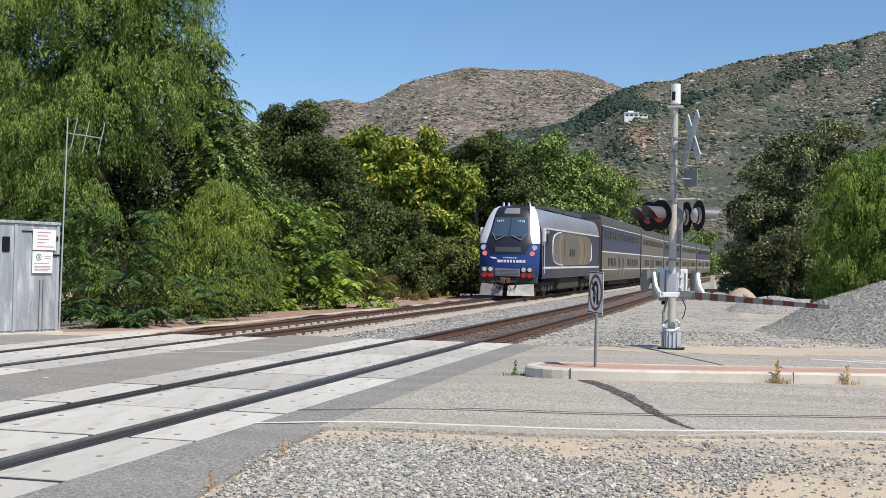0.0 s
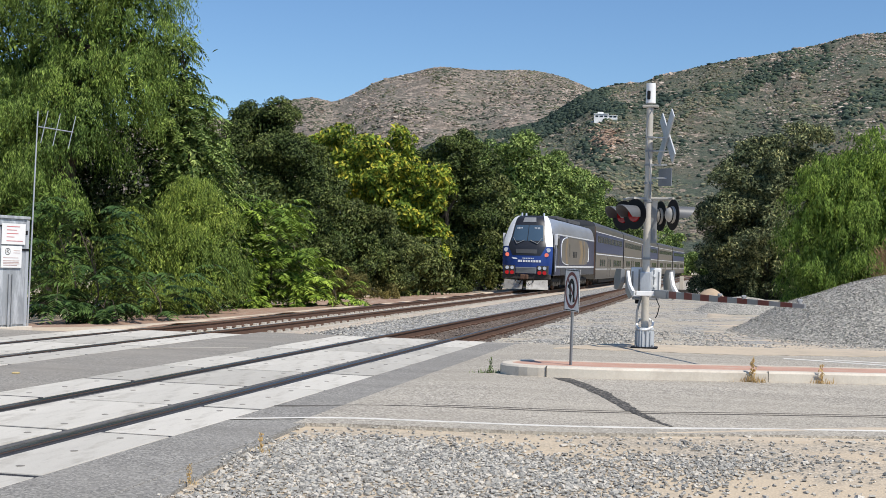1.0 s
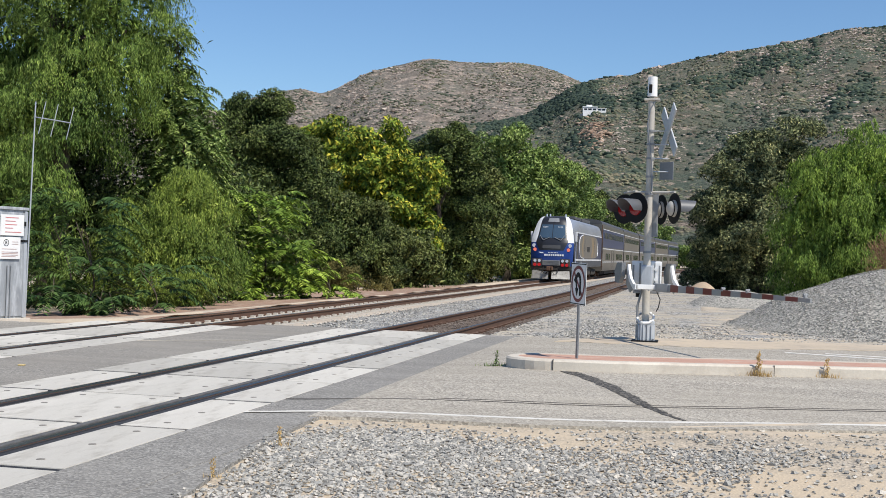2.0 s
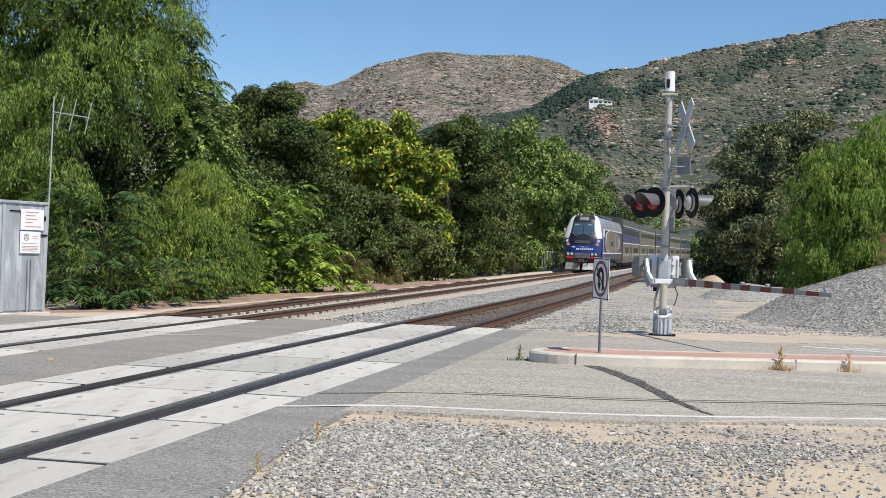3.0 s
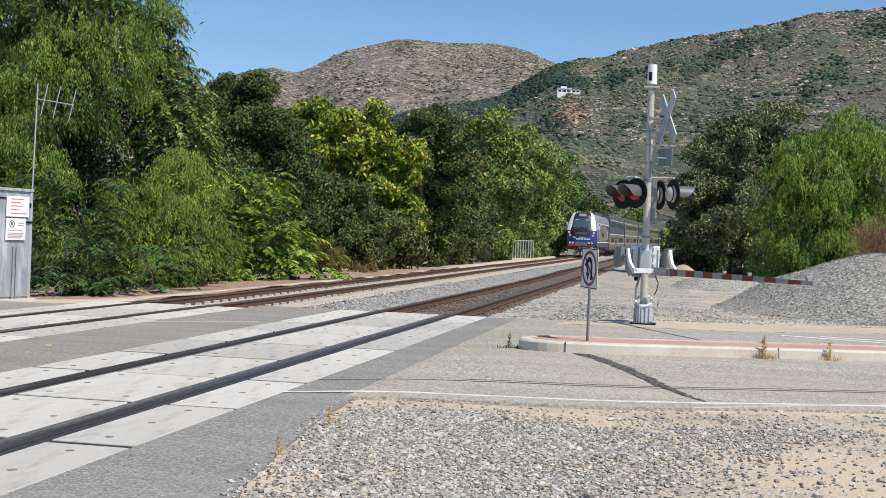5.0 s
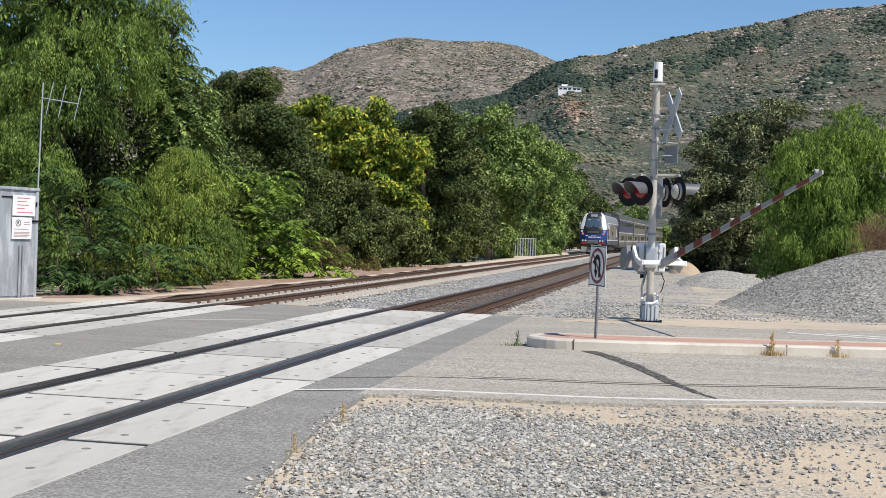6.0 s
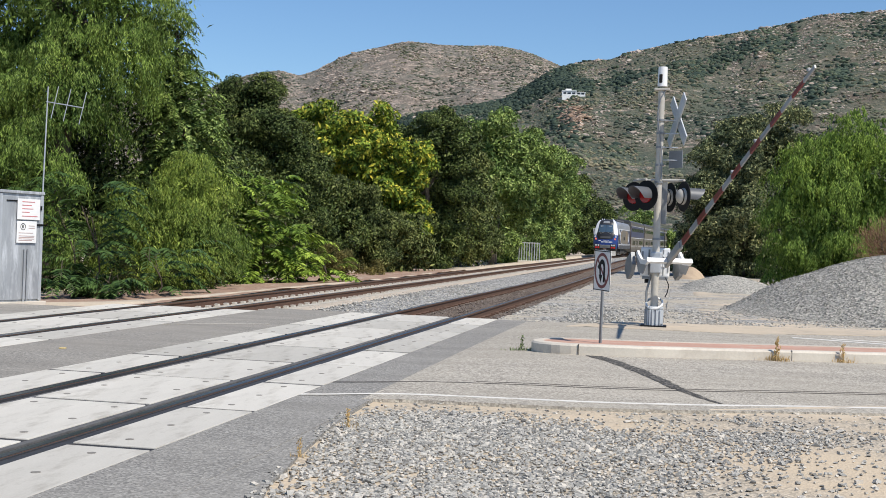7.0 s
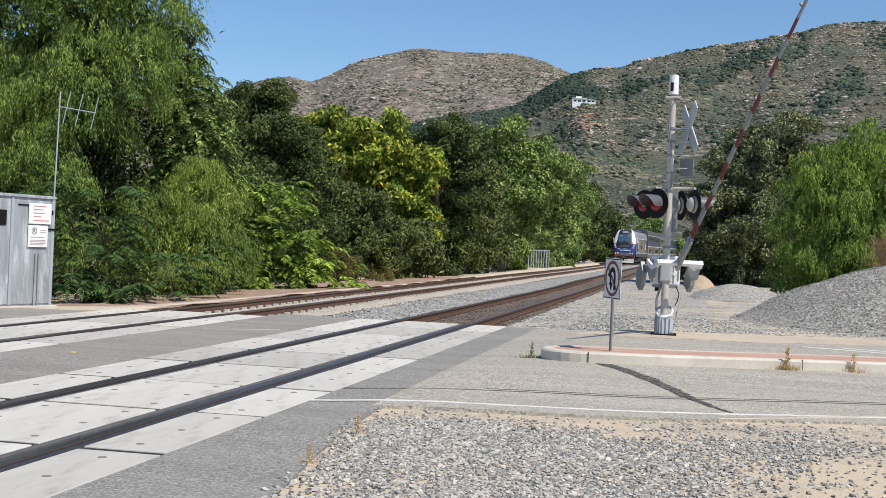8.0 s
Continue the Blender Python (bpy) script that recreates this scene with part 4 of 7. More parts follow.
def glass_mat(name, c):
    m, nt, bsdf = blank(name)
    bsdf.inputs["Base Color"].default_value = rgb(c)
    bsdf.inputs["Roughness"].default_value = 0.12
    bsdf.inputs["Specular IOR Level"].default_value = 0.4
    bsdf.inputs["Coat Weight"].default_value = 0.0
    bsdf.inputs["Coat Roughness"].default_value = 0.03
    return m


M_WINDOW = glass_mat("train_window", (0.02, 0.024, 0.03))
# dark glass with the windscreen's bluish reflections put into its colour
M_SHIELD = glass_mat("windshield", (0.05, 0.085, 0.13))


def on_track(y):
    return Vector((spline(FAR_X, y), y, grade(y) + 0.003))


def section(w, z0, zs, zr, rr=0.45):
    """Half outline of a car body from the sill up over the shoulder to the roof."""
    pts = [(w * 0.97, z0), (w, z0 + 0.15), (w, zs)]
    for a in steps(0, 90, 5)[1:]:
        pts.append((w - rr * (1 - math.cos(radians(a))), zs + (zr - 0.12 - zs) * math.sin(radians(a))))
    pts.append((w * 0.35, zr - 0.03))
    pts.append((0.0, zr))
    return pts


def hull(secs, material, name="body", caps=True, smooth=True):
    """A shell through sections at several y: rows of (y, half outline)."""
    bm = bmesh.new()
    rings = []
    for y, half in secs:
        full = half + [(-x, z) for x, z in half[-2::-1]]
        rings.append([bm.verts.new((x, y, z)) for x, z in full])
    for a, b in zip(rings, rings[1:]):
        for k in range(len(a) - 1):
            bm.faces.new((a[k], b[k], b[k + 1], a[k + 1]))
        bm.faces.new((a[-1], b[-1], b[0], a[0]))
    if caps:
        bm.faces.new(rings[0])
        bm.faces.new(rings[-1][::-1])
    return finish(name, bm, material, smooth)


def bogie(parent, y):
    b = part("bogie", boxed(-1.05, 1.05, y - 1.7, y + 1.7, 0.42, 0.78, bevel=0.06), M_UNDER, parent, "dark steel bogie")
    for dy in (-1.3, 1.3):
        for s in (-1, 1):
            part("wheel", rod(bmesh.new(), (s * 0.70, y + dy, 0.5), (s * 0.83, y + dy, 0.5), 0.5, seg=24), M_RUST, b)
            part("axle_box", boxed(*sorted((s * 1.02, s * 1.24)), y + dy - 0.22, y + dy + 0.22, 0.32, 0.68, bevel=0.04), M_UNDER, b)
    for s in (-1, 1):
        bm = bmesh.new()
        box(bm, *sorted((s * 1.06, s * 1.20)), y - 1.9, y + 1.9, 0.55, 0.72, bevel=0.03)
        for dy in (-0.55, 0.55):
            rod(bm, (s * 1.13, y + dy, 0.28), (s * 1.13, y + dy, 0.6), 0.12, seg=10)
        part("side_frame", bm, M_UNDER, b)


def front_row(z):
    """Half width, setback and corner rounding of the cab front at height z."""
    w = spline([(0.95, 1.44), (1.5, 1.49), (2.6, 1.50), (3.2, 1.42), (3.8, 1.24), (4.15, 1.06), (4.30, 0.9)], z)
    y = spline([(0.95, 0.06), (1.5, 0.0), (2.4, 0.04), (2.75, 0.14), (3.3, 0.46), (3.9, 0.86), (4.2, 1.15), (4.30, 1.5)], z)
    return w, y


def front_point(u, z):
    w, y = front_row(z)
    return Vector((w * u, y + 0.42 * abs(u) ** 3.2, z))


def front_patch(u0, u1, z0, z1, material, parent, name, label="", lift=0.0, nu=8, nz=10, shape=None):
    bm = bmesh.new()
    g = []
    for j in range(nz + 1):
        z = z0 + (z1 - z0) * j / nz
        row = []
        for i in range(nu + 1):
            f = i / nu
            a, b = (shape(z) if shape else (u0, u1))
            p = front_point(a + (b - a) * f, z)
            row.append(bm.verts.new((p.x, p.y - lift, p.z)))
        g.append(row)
    for j in range(nz):
        for i in range(nu):
            bm.faces.new((g[j][i], g[j][i + 1], g[j + 1][i + 1], g[j + 1][i]))
    return part(name, bm, material, parent, label, True)


def build_locomotive():
    c = thing("locomotive", pose(0, TRAIN_Y, 0), "blue, white and silver passenger diesel locomotive with red tail lamps", "locomotive")
    full = section(1.50, 0.95, 3.25, 4.32, 0.5)
    body = part("body", hull([(3.6, section(1.50, 0.95, 3.25, 4.32, 0.5)), (5, full), (21.2, full)], M_SHELL), M_SHELL, c, "pale silver body", True)
    # cab front
    skin = front_patch(-1, 1, 0.95, 2.66, M_TRAINBLUE, c, "blue_nose", "glossy dark blue lower nose", nu=20, nz=12)
    edge_u = lambda z: spline([(2.66, 0.76), (3.2, 0.70), (3.9, 0.74), (4.3, 0.8)], z)
    mask = front_patch(-0.7, 0.7, 2.66, 4.30, M_MASK, c, "cab_mask", "dark mask round the windscreen", nu=16, nz=14, shape=lambda z: (-edge_u(z), edge_u(z)))
    for s in (-1, 1):
        front_patch(0, 0, 2.66, 4.30, M_TRAINWHITE, c, "cab_pillar", "white cab pillar", nu=6, nz=14,
                    shape=lambda z, s=s: (s * edge_u(z), s * 1.0))
        front_patch(0, 0, 2.95, 3.78, M_SHIELD, mask, "windscreen", "windscreen pane in a bluish reflection tone", lift=0.02, nu=8, nz=8,
                    shape=lambda z, s=s: (s * 0.015, s * (edge_u(z) - 0.07)))
    front_patch(0, 0, 2.12, 2.66, M_MASK, mask, "lamp_band", "dark band under the windscreen", lift=0.012, nu=12, nz=4,
                shape=lambda z: (-0.56 - (z - 2.12) * 0.36, 0.56 + (z - 2.12) * 0.36))
    front_patch(-0.42, 0.42, 2.24, 2.48, M_ROOF, mask, "number_board", "grey recessed panel", lift=0.03, nu=6, nz=2)
    front_patch(-0.34, 0.34, 3.95, 4.2, M_GREYMETAL, mask, "roof_grille", "grey roof panel", lift=0.02, nu=6, nz=3)
    for s in (-1, 1):
        for k, z in enumerate((3.62,)):
            bm = bmesh.new()
            p = front_point(s * 0.40, z)
            for i in range(4):
                box(bm, p.x - 0.17 + i * 0.09, p.x - 0.11 + i * 0.09, p.y - 0.045, p.y - 0.03, z - 0.05, z + 0.05)
            part("number_bar", bm, M_HEAD, mask, "small pale bars in place of a number")
        # wiper
        p, q = front_point(s * 0.12, 2.98), front_point(s * 0.42, 2.80)
        q2 = front_point(s * 0.60, 3.1)
        bm = rod(bmesh.new(), p + Vector((0, -0.06, 0)), q + Vector((0, -0.06, 0)), 0.022, seg=6)
        rod(bm, q + Vector((0, -0.06, 0)), q2 + Vector((0, -0.06, 0)), 0.018, seg=6)
        part("wiper", bm, M_GREYMETAL, mask)
        # pale bars stand in for reflections of the cab inside
        part("cab_reflection", boxed(*sorted((s * 0.12, s * 0.80)), 0.75, 0.85, 3.02, 3.10), M_HEAD, mask)
        for name, u, z, r, mt, lb in (("headlamp", 0.84, 2.45, 0.13, M_HEAD, "round headlamp"), ("marker_lamp", 0.78, 2.16, 0.12, M_AMBER, "glowing pinkish marker lamp")):
            p = front_point(s * u, z)
            part(name, rod(bmesh.new(), (p.x, p.y - 0.05, z), (p.x, p.y + 0.10, z), r, r, seg=18), mt, c, lb)
        g = part("lamp_cluster", boxed(*sorted((s * 0.66, s * 1.32)), -0.06, 0.25, 0.98, 1.52, bevel=0.03), M_UNDER, c, "dark lamp cluster")
        for i in range(2):
            x = s * (0.82 + 0.30 * i)
            part("tail_lamp", rod(bmesh.new(), (x, -0.10, 1.10), (x, -0.06, 1.10), 0.115, seg=16), M_TAIL, g, "lit red tail lamp")
            part("ditch_lamp", rod(bmesh.new(), (x, -0.10, 1.38), (x, -0.06, 1.38), 0.105, seg=16), M_HEAD, g, "pale ditch lamp")
        part("cab_handrail", rod(bmesh.new(), (s * 1.54, 1.5, 1.2), (s * 1.54, 1.5, 2.9), 0.02, seg=8), M_HEAD, c)
        m = part("mirror", boxed(*sorted((s * 1.5, s * 1.66)), 1.15, 1.25, 2.75, 3.35, bevel=0.03), M_TRAINWHITE, c, "white cab mirror")
    # plain bars in place of lettering
    for i, wd in enumerate((0.13, 0.10, 0.10, 0.11, 0.10, 0.10, 0.12, 0.12, 0.13)):
        x = -0.50 + i * 0.155
        p = front_point(x / 1.5, 1.78)
        part("lettering_bar", boxed(x, x + wd, p.y - 0.02, p.y + 0.02, 1.72, 1.85), M_TRAINWHITE, c)
    for i in range(7):
        x = -0.22 + i * 0.10
        p = front_point(x / 1.5, 1.95)
        part("lettering_bar", boxed(x, x + 0.055, p.y - 0.02, p.y + 0.02, 1.92, 1.98), M_TRAINWHITE, c)
    bm = bmesh.new()
    p = front_point(-0.5, 1.93)
    bm.faces.new([bm.verts.new((x, p.y - 0.03, z)) for x, z in ((-0.90, 1.99), (-0.60, 1.97), (-0.52, 1.90), (-0.78, 1.90))])
    part("emblem", bm, M_TRAINWHITE, c)
    # cab roof and side behind the front
    secs = []
    for y in (0.9, 1.6, 2.4, 3.6):
        k = min(1, max(0, (y - 0.9) / 2.0))
        half = []
        for x, z in section(1.50, 0.95, 3.25, 4.32, 0.5):
            zz = z
            w, yy = front_row(min(z, 4.30))
            if z > 2.6:
                x = x * ((1 - k) * min(1, w / max(0.3, 1.5)) + k)
            half.append((x, zz if zz < 4.0 else zz - (1 - k) * 0.12))
        secs.append((y + (0.35 if y == 0.9 else 0), half))
    part("cab", hull(secs, M_SHELL, "cab", caps=False), M_SHELL, c, "pale silver cab shell", True)
    for s in (-1, 1):
        x = s * 1.508
        sk = lambda y0, y1, z0, z1, mt, nm, lb="", off=0.0: part(nm, boxed(*sorted((x + s * off, x + s * (off + 0.012))), y0, y1, z0, z1), mt, c, lb)
        sk(1.35, 3.55, 0.97, 2.62, M_FLANK, "cab_side", "dark blue cab side")
        sk(2.45, 3.15, 1.35, 3.15, M_MASK, "cab_door", "dark cab door", 0.004)
        sk(1.7, 2.25, 2.62, 3.12, M_WINDOW, "cab_window", "cab side window", 0.004)
        sk(3.7, 21.1, 0.97, 1.42, M_ROOF, "skirt", "dark grey side skirt", 0.002)
        sk(1.4, 21.1, 1.44, 1.54, M_TRAINWHITE, "side_stripe", "white line along the body", 0.006)
        sk(3.2, 21.1, 1.55, 3.28, M_FLANK, "blue_panel", "dark blue-grey panel along the flank", 0.002)
        sk(2.2, 21.1, 3.32, 3.39, M_TRAINWHITE, "roof_line", "thin white line under the roof edge", 0.006)
        # curved white outline of the silver flank panel
        pts = []
        for a in steps(0, 2 * math.pi, 40):
            ex = 0.45
            cy = 10.7 + 6.9 * math.copysign(abs(math.cos(a)) ** ex, math.cos(a))
            cz = 2.44 + 0.84 * math.copysign(abs(math.sin(a)) ** ex, math.sin(a))
            pts.append((s * 1.525, cy, cz))
        bm = bmesh.new()
        ra = [bm.verts.new((s * 1.524, y, z)) for _, y, z in pts[:-1]]
        rb = [bm.verts.new((s * 1.532, y, z)) for _, y, z in pts[:-1]]
        bm.faces.new(rb)
        for k in range(len(ra)):
            bm.faces.new((ra[k], ra[(k + 1) % len(ra)], rb[(k + 1) % len(ra)], rb[k]))
        part("flank_panel", bm, M_SILVER, c, "dull silver flank panel with curved ends")
        for lo, hi in ((math.pi * 0.62, math.pi * 1.42), (-0.5, 0.25)):
            arc = []
            for a in steps(lo, hi, 18):
                arc.append((s * 1.535, 10.7 + 6.9 * math.copysign(abs(math.cos(a)) ** 0.45, math.cos(a)), 2.44 + 0.84 * math.copysign(abs(math.sin(a)) ** 0.45, math.sin(a))))
            vs, fs = tube(arc, [0.034] * len(arc), 5)
            part("flank_outline", mesh_np("flank_outline", vs, fs, M_TRAINWHITE), M_TRAINWHITE, c, "white outline on the flank")
        for y0, wide, lean in ((5.6, 0.8, 0.5), (13.2, 1.5, -0.9), (15.2, 0.6, -0.5)):
            bm = bmesh.new()
            va = [bm.verts.new((s * 1.534, y0 + lean * math.cos(k * 0.314) ** 2 + w, 1.68 + 0.152 * k)) for w in (0, wide) for k in range(11)]
            for k in range(10):
                bm.faces.new((va[k], va[k + 1], va[k + 12], va[k + 11]))
            part("bronze_sweep", bm, M_BRONZE, c, "bronze sweep painted on the flank")
        for y0, y1 in ((7.4, 7.9), (14.4, 15.0)):
            sk(y0, y1, 2.15, 2.95, M_STEEL, "louvre", "steel ventilation louvre", 0.026)
        for y in (9.3, 10.0, 10.7):
            part("vent", boxed(*sorted((x + s * 0.02, x + s * 0.05)), y, y + 0.35, 2.1, 2.5), M_MASK, c)
        rod_m = rod(bmesh.new(), (s * 1.55, 21.25, 0.9), (s * 1.55, 21.25, 4.3), 0.03, seg=8)
        part("end_handrail", rod_m, M_RUST, c)
    bm = bmesh.new()
    box(bm, -0.9, 0.9, 6, 10, 4.28, 4.46, bevel=0.05)
    box(bm, -0.8, 0.8, 12, 18, 4.28, 4.5, bevel=0.05)
    part("roof_equipment", bm, M_ROOF, c)
    for x, y in ((-0.62, 1.75), (-0.40, 1.95), (0.72, 1.75)):
        part("roof_antenna", rod(bmesh.new(), (x, y, 4.2), (x, y, 4.46), 0.07, 0.05, seg=10), M_HEAD, c)
    # buffer beam, coupler, plow
    part("buffer_beam", boxed(-1.42, 1.42, 0.02, 0.5, 0.72, 1.02, bevel=0.03), M_UNDER, c)
    bm = boxed(-0.62, 0.62, -0.05, 0.15, 1.05, 1.42, bevel=0.02)
    for i in range(5):
        box(bm, -0.58, 0.58, -0.075, -0.055, 1.09 + i * 0.065, 1.12 + i * 0.065)
    part("front_grille", bm, M_GREYMETAL, c, "grey louvred panel")
    bm = boxed(-0.16, 0.16, -0.42, 0.2, 0.72, 0.98, bevel=0.05)
    box(bm, -0.24, 0.02, -0.62, -0.36, 0.70, 1.0, bevel=0.06)
    box(bm, 0.06, 0.20, -0.58, -0.36, 0.72, 0.96, bevel=0.04)
    part("coupler", bm, M_RUST, c, "rusty coupler")
    for s, pts in ((-1, ((-0.5, -0.1, 0.95), (-0.55, -0.3, 0.6), (-0.3, -0.4, 0.45), (-0.1, -0.4, 0.75))), (1, ((0.5, -0.1, 0.95), (0.5, -0.35, 0.55), (0.3, -0.45, 0.4), (0.1, -0.45, 0.72)))):
        vs, fs = tube(pts, [0.03] * 4, 6)
        part("hose", mesh_np("hose", vs, fs, M_BLACK, True), M_BLACK, c)
    for s in (-1, 1):
        bm = bmesh.new()
        q = [(s * 0.12, -0.35, 0.62), (s * 1.30, 0.05, 0.70), (s * 1.36, -0.05, 0.12), (s * 0.12, -0.55, 0.12)]
        a = [bm.verts.new(p) for p in q]
        b = [bm.verts.new((x, y + 0.05, z)) for x, y, z in q]
        bm.faces.new(a)
        bm.faces.new(b[::-1])
        for k in range(4):
            bm.faces.new((a[k], a[(k + 1) % 4], b[(k + 1) % 4], b[k]))
        part("plow", bm, M_PLOW, c, "scuffed grey snow plow half")
    part("fuel_tank", boxed(-1.3, 1.3, 7.2, 14.2, 0.30, 0.98, bevel=0.1), M_UNDER, c)
    bogie(c, 4.2)
    bogie(c, 17.4)
    # the cab and roof stand a little taller above the waist
    for ob in c.children_recursive:
        for v in ob.data.vertices:
            if v.co.z > 2.66:
                v.co.z = 2.66 + (v.co.z - 2.66) * 1.14
    return c


def build_coach(upper, label):
    c = thing("coach", pose(0, TRAIN_Y + 30, 0), label, "passenger coach")
    L = 25.6
    full = section(1.53, 0.55, 4.22, 5.08, 0.42)
    part("body", hull([(0.15, full), (L - 0.15, full)], M_STEEL), M_STEEL, c, "stainless steel body")
    part("roof", hull([(0.13, [(x, z + 0.015) for x, z in full[4:]]), (L - 0.13, [(x, z + 0.015) for x, z in full[4:]])], M_ROOF, "roof"), M_ROOF, c, "grey curved roof")
    part("gangway", boxed(-0.7, 0.7, -0.25, L + 0.25, 1.2, 3.9, bevel=0.05), M_UNDER, c, "dark gangway")
    for s in (-1, 1):
        x = s * 1.533
        slab = lambda y0, y1, z0, z1, mt, nm, lb="", off=0.0, par=c: part(nm, boxed(*sorted((x + s * off, x + s * (off + 0.014))), y0, y1, z0, z1), mt, par, lb)
        slab(0.3, L - 0.3, 2.62, 4.17, upper, "upper_band", "coloured band along the upper deck")
        slab(0.2, L - 0.2, 2.46, 2.54, M_TRAINWHITE, "white_line", "white line between the decks", 0.003)
        slab(0.2, L - 0.2, 4.18, 4.235, M_TRAINWHITE, "roof_line", "thin pale line under the roof", 0.003)
        slab(0.2, L - 0.2, 1.30, 1.36, M_TRAINWHITE, "lower_line", "thin pale line along the lower deck", 0.003)
        k = 0
        y = 1.6
        while y < L - 2:
            slab(y, y + 1.05, 3.42, 3.92, M_WINDOW, "window", "", 0.017)
            y += 1.42
        for y in (3.6, 5.2, 6.8, 15.6, 17.2, 18.8, 20.4, 22.0):
            slab(y, y + 1.0, 1.55, 2.1, M_WINDOW, "window", "", 0.005)
        for y in (9.6, 11.9):
            d = slab(y, y + 1.15, 0.7, 2.38, M_SILVER, "door", "silver sliding door", 0.006)
            slab(y + 0.35, y + 0.8, 1.5, 2.15, M_WINDOW, "door_window", "", 0.022, d)
        for y in (0.1, L - 0.16):
            slab(y, y + 0.06, 0.6, 4.2, M_UNDER, "end_post", "", 0.004)
    part("underframe", boxed(-1.2, 1.2, 6.2, L - 6.2, 0.22, 0.6, bevel=0.05), M_UNDER, c)
    bogie(c, 3.1)
    bogie(c, L - 3.1)
    return c


loco = build_locomotive()
cars = [(loco, 0.0, 21.2)]
blue_coach = build_coach(M_COACHBLUE, "double-deck passenger coach with a dark blue upper band")
steel_coach = build_coach(surface("old_bronze_band", (0.165, 0.147, 0.125), (0.235, 0.213, 0.183), 6.0, 0.4, 0.4, 0.4, 0.03, 0.002), "double-deck stainless coach with a dull grey-brown upper band")
y_car = 22.0
for k, src in enumerate((blue_coach, steel_coach, blue_coach, steel_coach, blue_coach)):
    ob = src if k < 2 else copy_thing(src, pose(0, TRAIN_Y + y_car, 0))
    tagged(ob, group="coaches of the train")
    cars.append((ob, y_car, 25.6))
    y_car += 26.2

# ---------------- foliage ----------------
# leaf tones vary; near-black and palest ones put shade and highlights into colour
M_PEPPER = leaf_mat("pepper_tree_leaves", ((0.022, 0.042, 0.011), (0.090, 0.154, 0.031), (0.182, 0.272, 0.060), (0.295, 0.390, 0.115)), 0.08)
M_PEPPERBUSH = leaf_mat("young_pepper_leaves", ((0.032, 0.054, 0.012), (0.114, 0.178, 0.034), (0.215, 0.292, 0.058), (0.325, 0.398, 0.108)), 0.1)
M_PEPPERFRESH = leaf_mat("fresh_pepper_leaves", ((0.028, 0.055, 0.012), (0.115, 0.195, 0.036), (0.225, 0.332, 0.065), (0.340, 0.455, 0.120)), 0.12)
M_OAK = leaf_mat("oak_leaves", ((0.008, 0.013, 0.005), (0.052, 0.078, 0.024), (0.105, 0.145, 0.043), (0.205, 0.240, 0.090)), 0.06, 0.5)
M_OLIVE = leaf_mat("dull_shrub_leaves", ((0.018, 0.026, 0.008), (0.074, 0.098, 0.030), (0.150, 0.184, 0.064), (0.270, 0.295, 0.125)), 0.06)
M_PALE = leaf_mat("dry_shrub_leaves", ((0.12, 0.11, 0.04), (0.19, 0.17, 0.06), (0.26, 0.22, 0.09)), 0.15)
M_YELLOW = leaf_mat("yellowing_leaves", ((0.030, 0.052, 0.010), (0.105, 0.172, 0.028), (0.195, 0.285, 0.046), (0.335, 0.395, 0.060), (0.660, 0.560, 0.085)), 0.14, 0.55, 0.6)
M_GREEN = leaf_mat("broad_green_leaves", ((0.034, 0.058, 0.018), (0.116, 0.182, 0.050), (0.222, 0.315, 0.094), (0.385, 0.470, 0.185)), 0.1, 0.45)
M_FERN = leaf_mat("dark_frond_leaflets", ((0.014, 0.030, 0.010), (0.058, 0.106, 0.033), (0.120, 0.192, 0.062)), 0.08, 0.35)
M_BRIGHT = leaf_mat("bright_frond_leaflets", ((0.055, 0.095, 0.016), (0.200, 0.305, 0.052), (0.360, 0.475, 0.100)), 0.2, 0.4)
M_DARKTREE = leaf_mat("dark_grey_green_leaves", ((0.012, 0.018, 0.009), (0.080, 0.102, 0.052), (0.185, 0.218, 0.116), (0.460, 0.455, 0.240)), 0.05, 0.5)
M_TWIG = leaf_mat("reddish_twigs", ((0.16, 0.09, 0.06), (0.24, 0.14, 0.1), (0.3, 0.2, 0.14)), 0.1, 0.8)


def unit(v):
    return v / np.maximum(np.linalg.norm(v, axis=-1, keepdims=True), 1e-6)


def leaf_quads(base, axis, normal, long, wide, fold=0.12):
    """Leaf blades: a folded diamond each, from its base along its axis."""
    axis = unit(axis)
    side = unit(np.cross(axis, normal))
    up = np.cross(side, axis)
    n = len(base)
    long, wide = np.broadcast_to(long, n)[:, None], np.broadcast_to(wide, n)[:, None]
    mid = base + axis * long * 0.45
    v = np.stack([base, mid + side * wide / 2 + up * wide * fold, base + axis * long - up * long * 0.08, mid - side * wide / 2 + up * wide * fold], 1)
    return v.reshape(-1, 3)


def leaf_mesh(name, verts, material):
    n = len(verts) // 4
    return mesh_np(name, verts, np.arange(n * 4).reshape(n, 4), material)


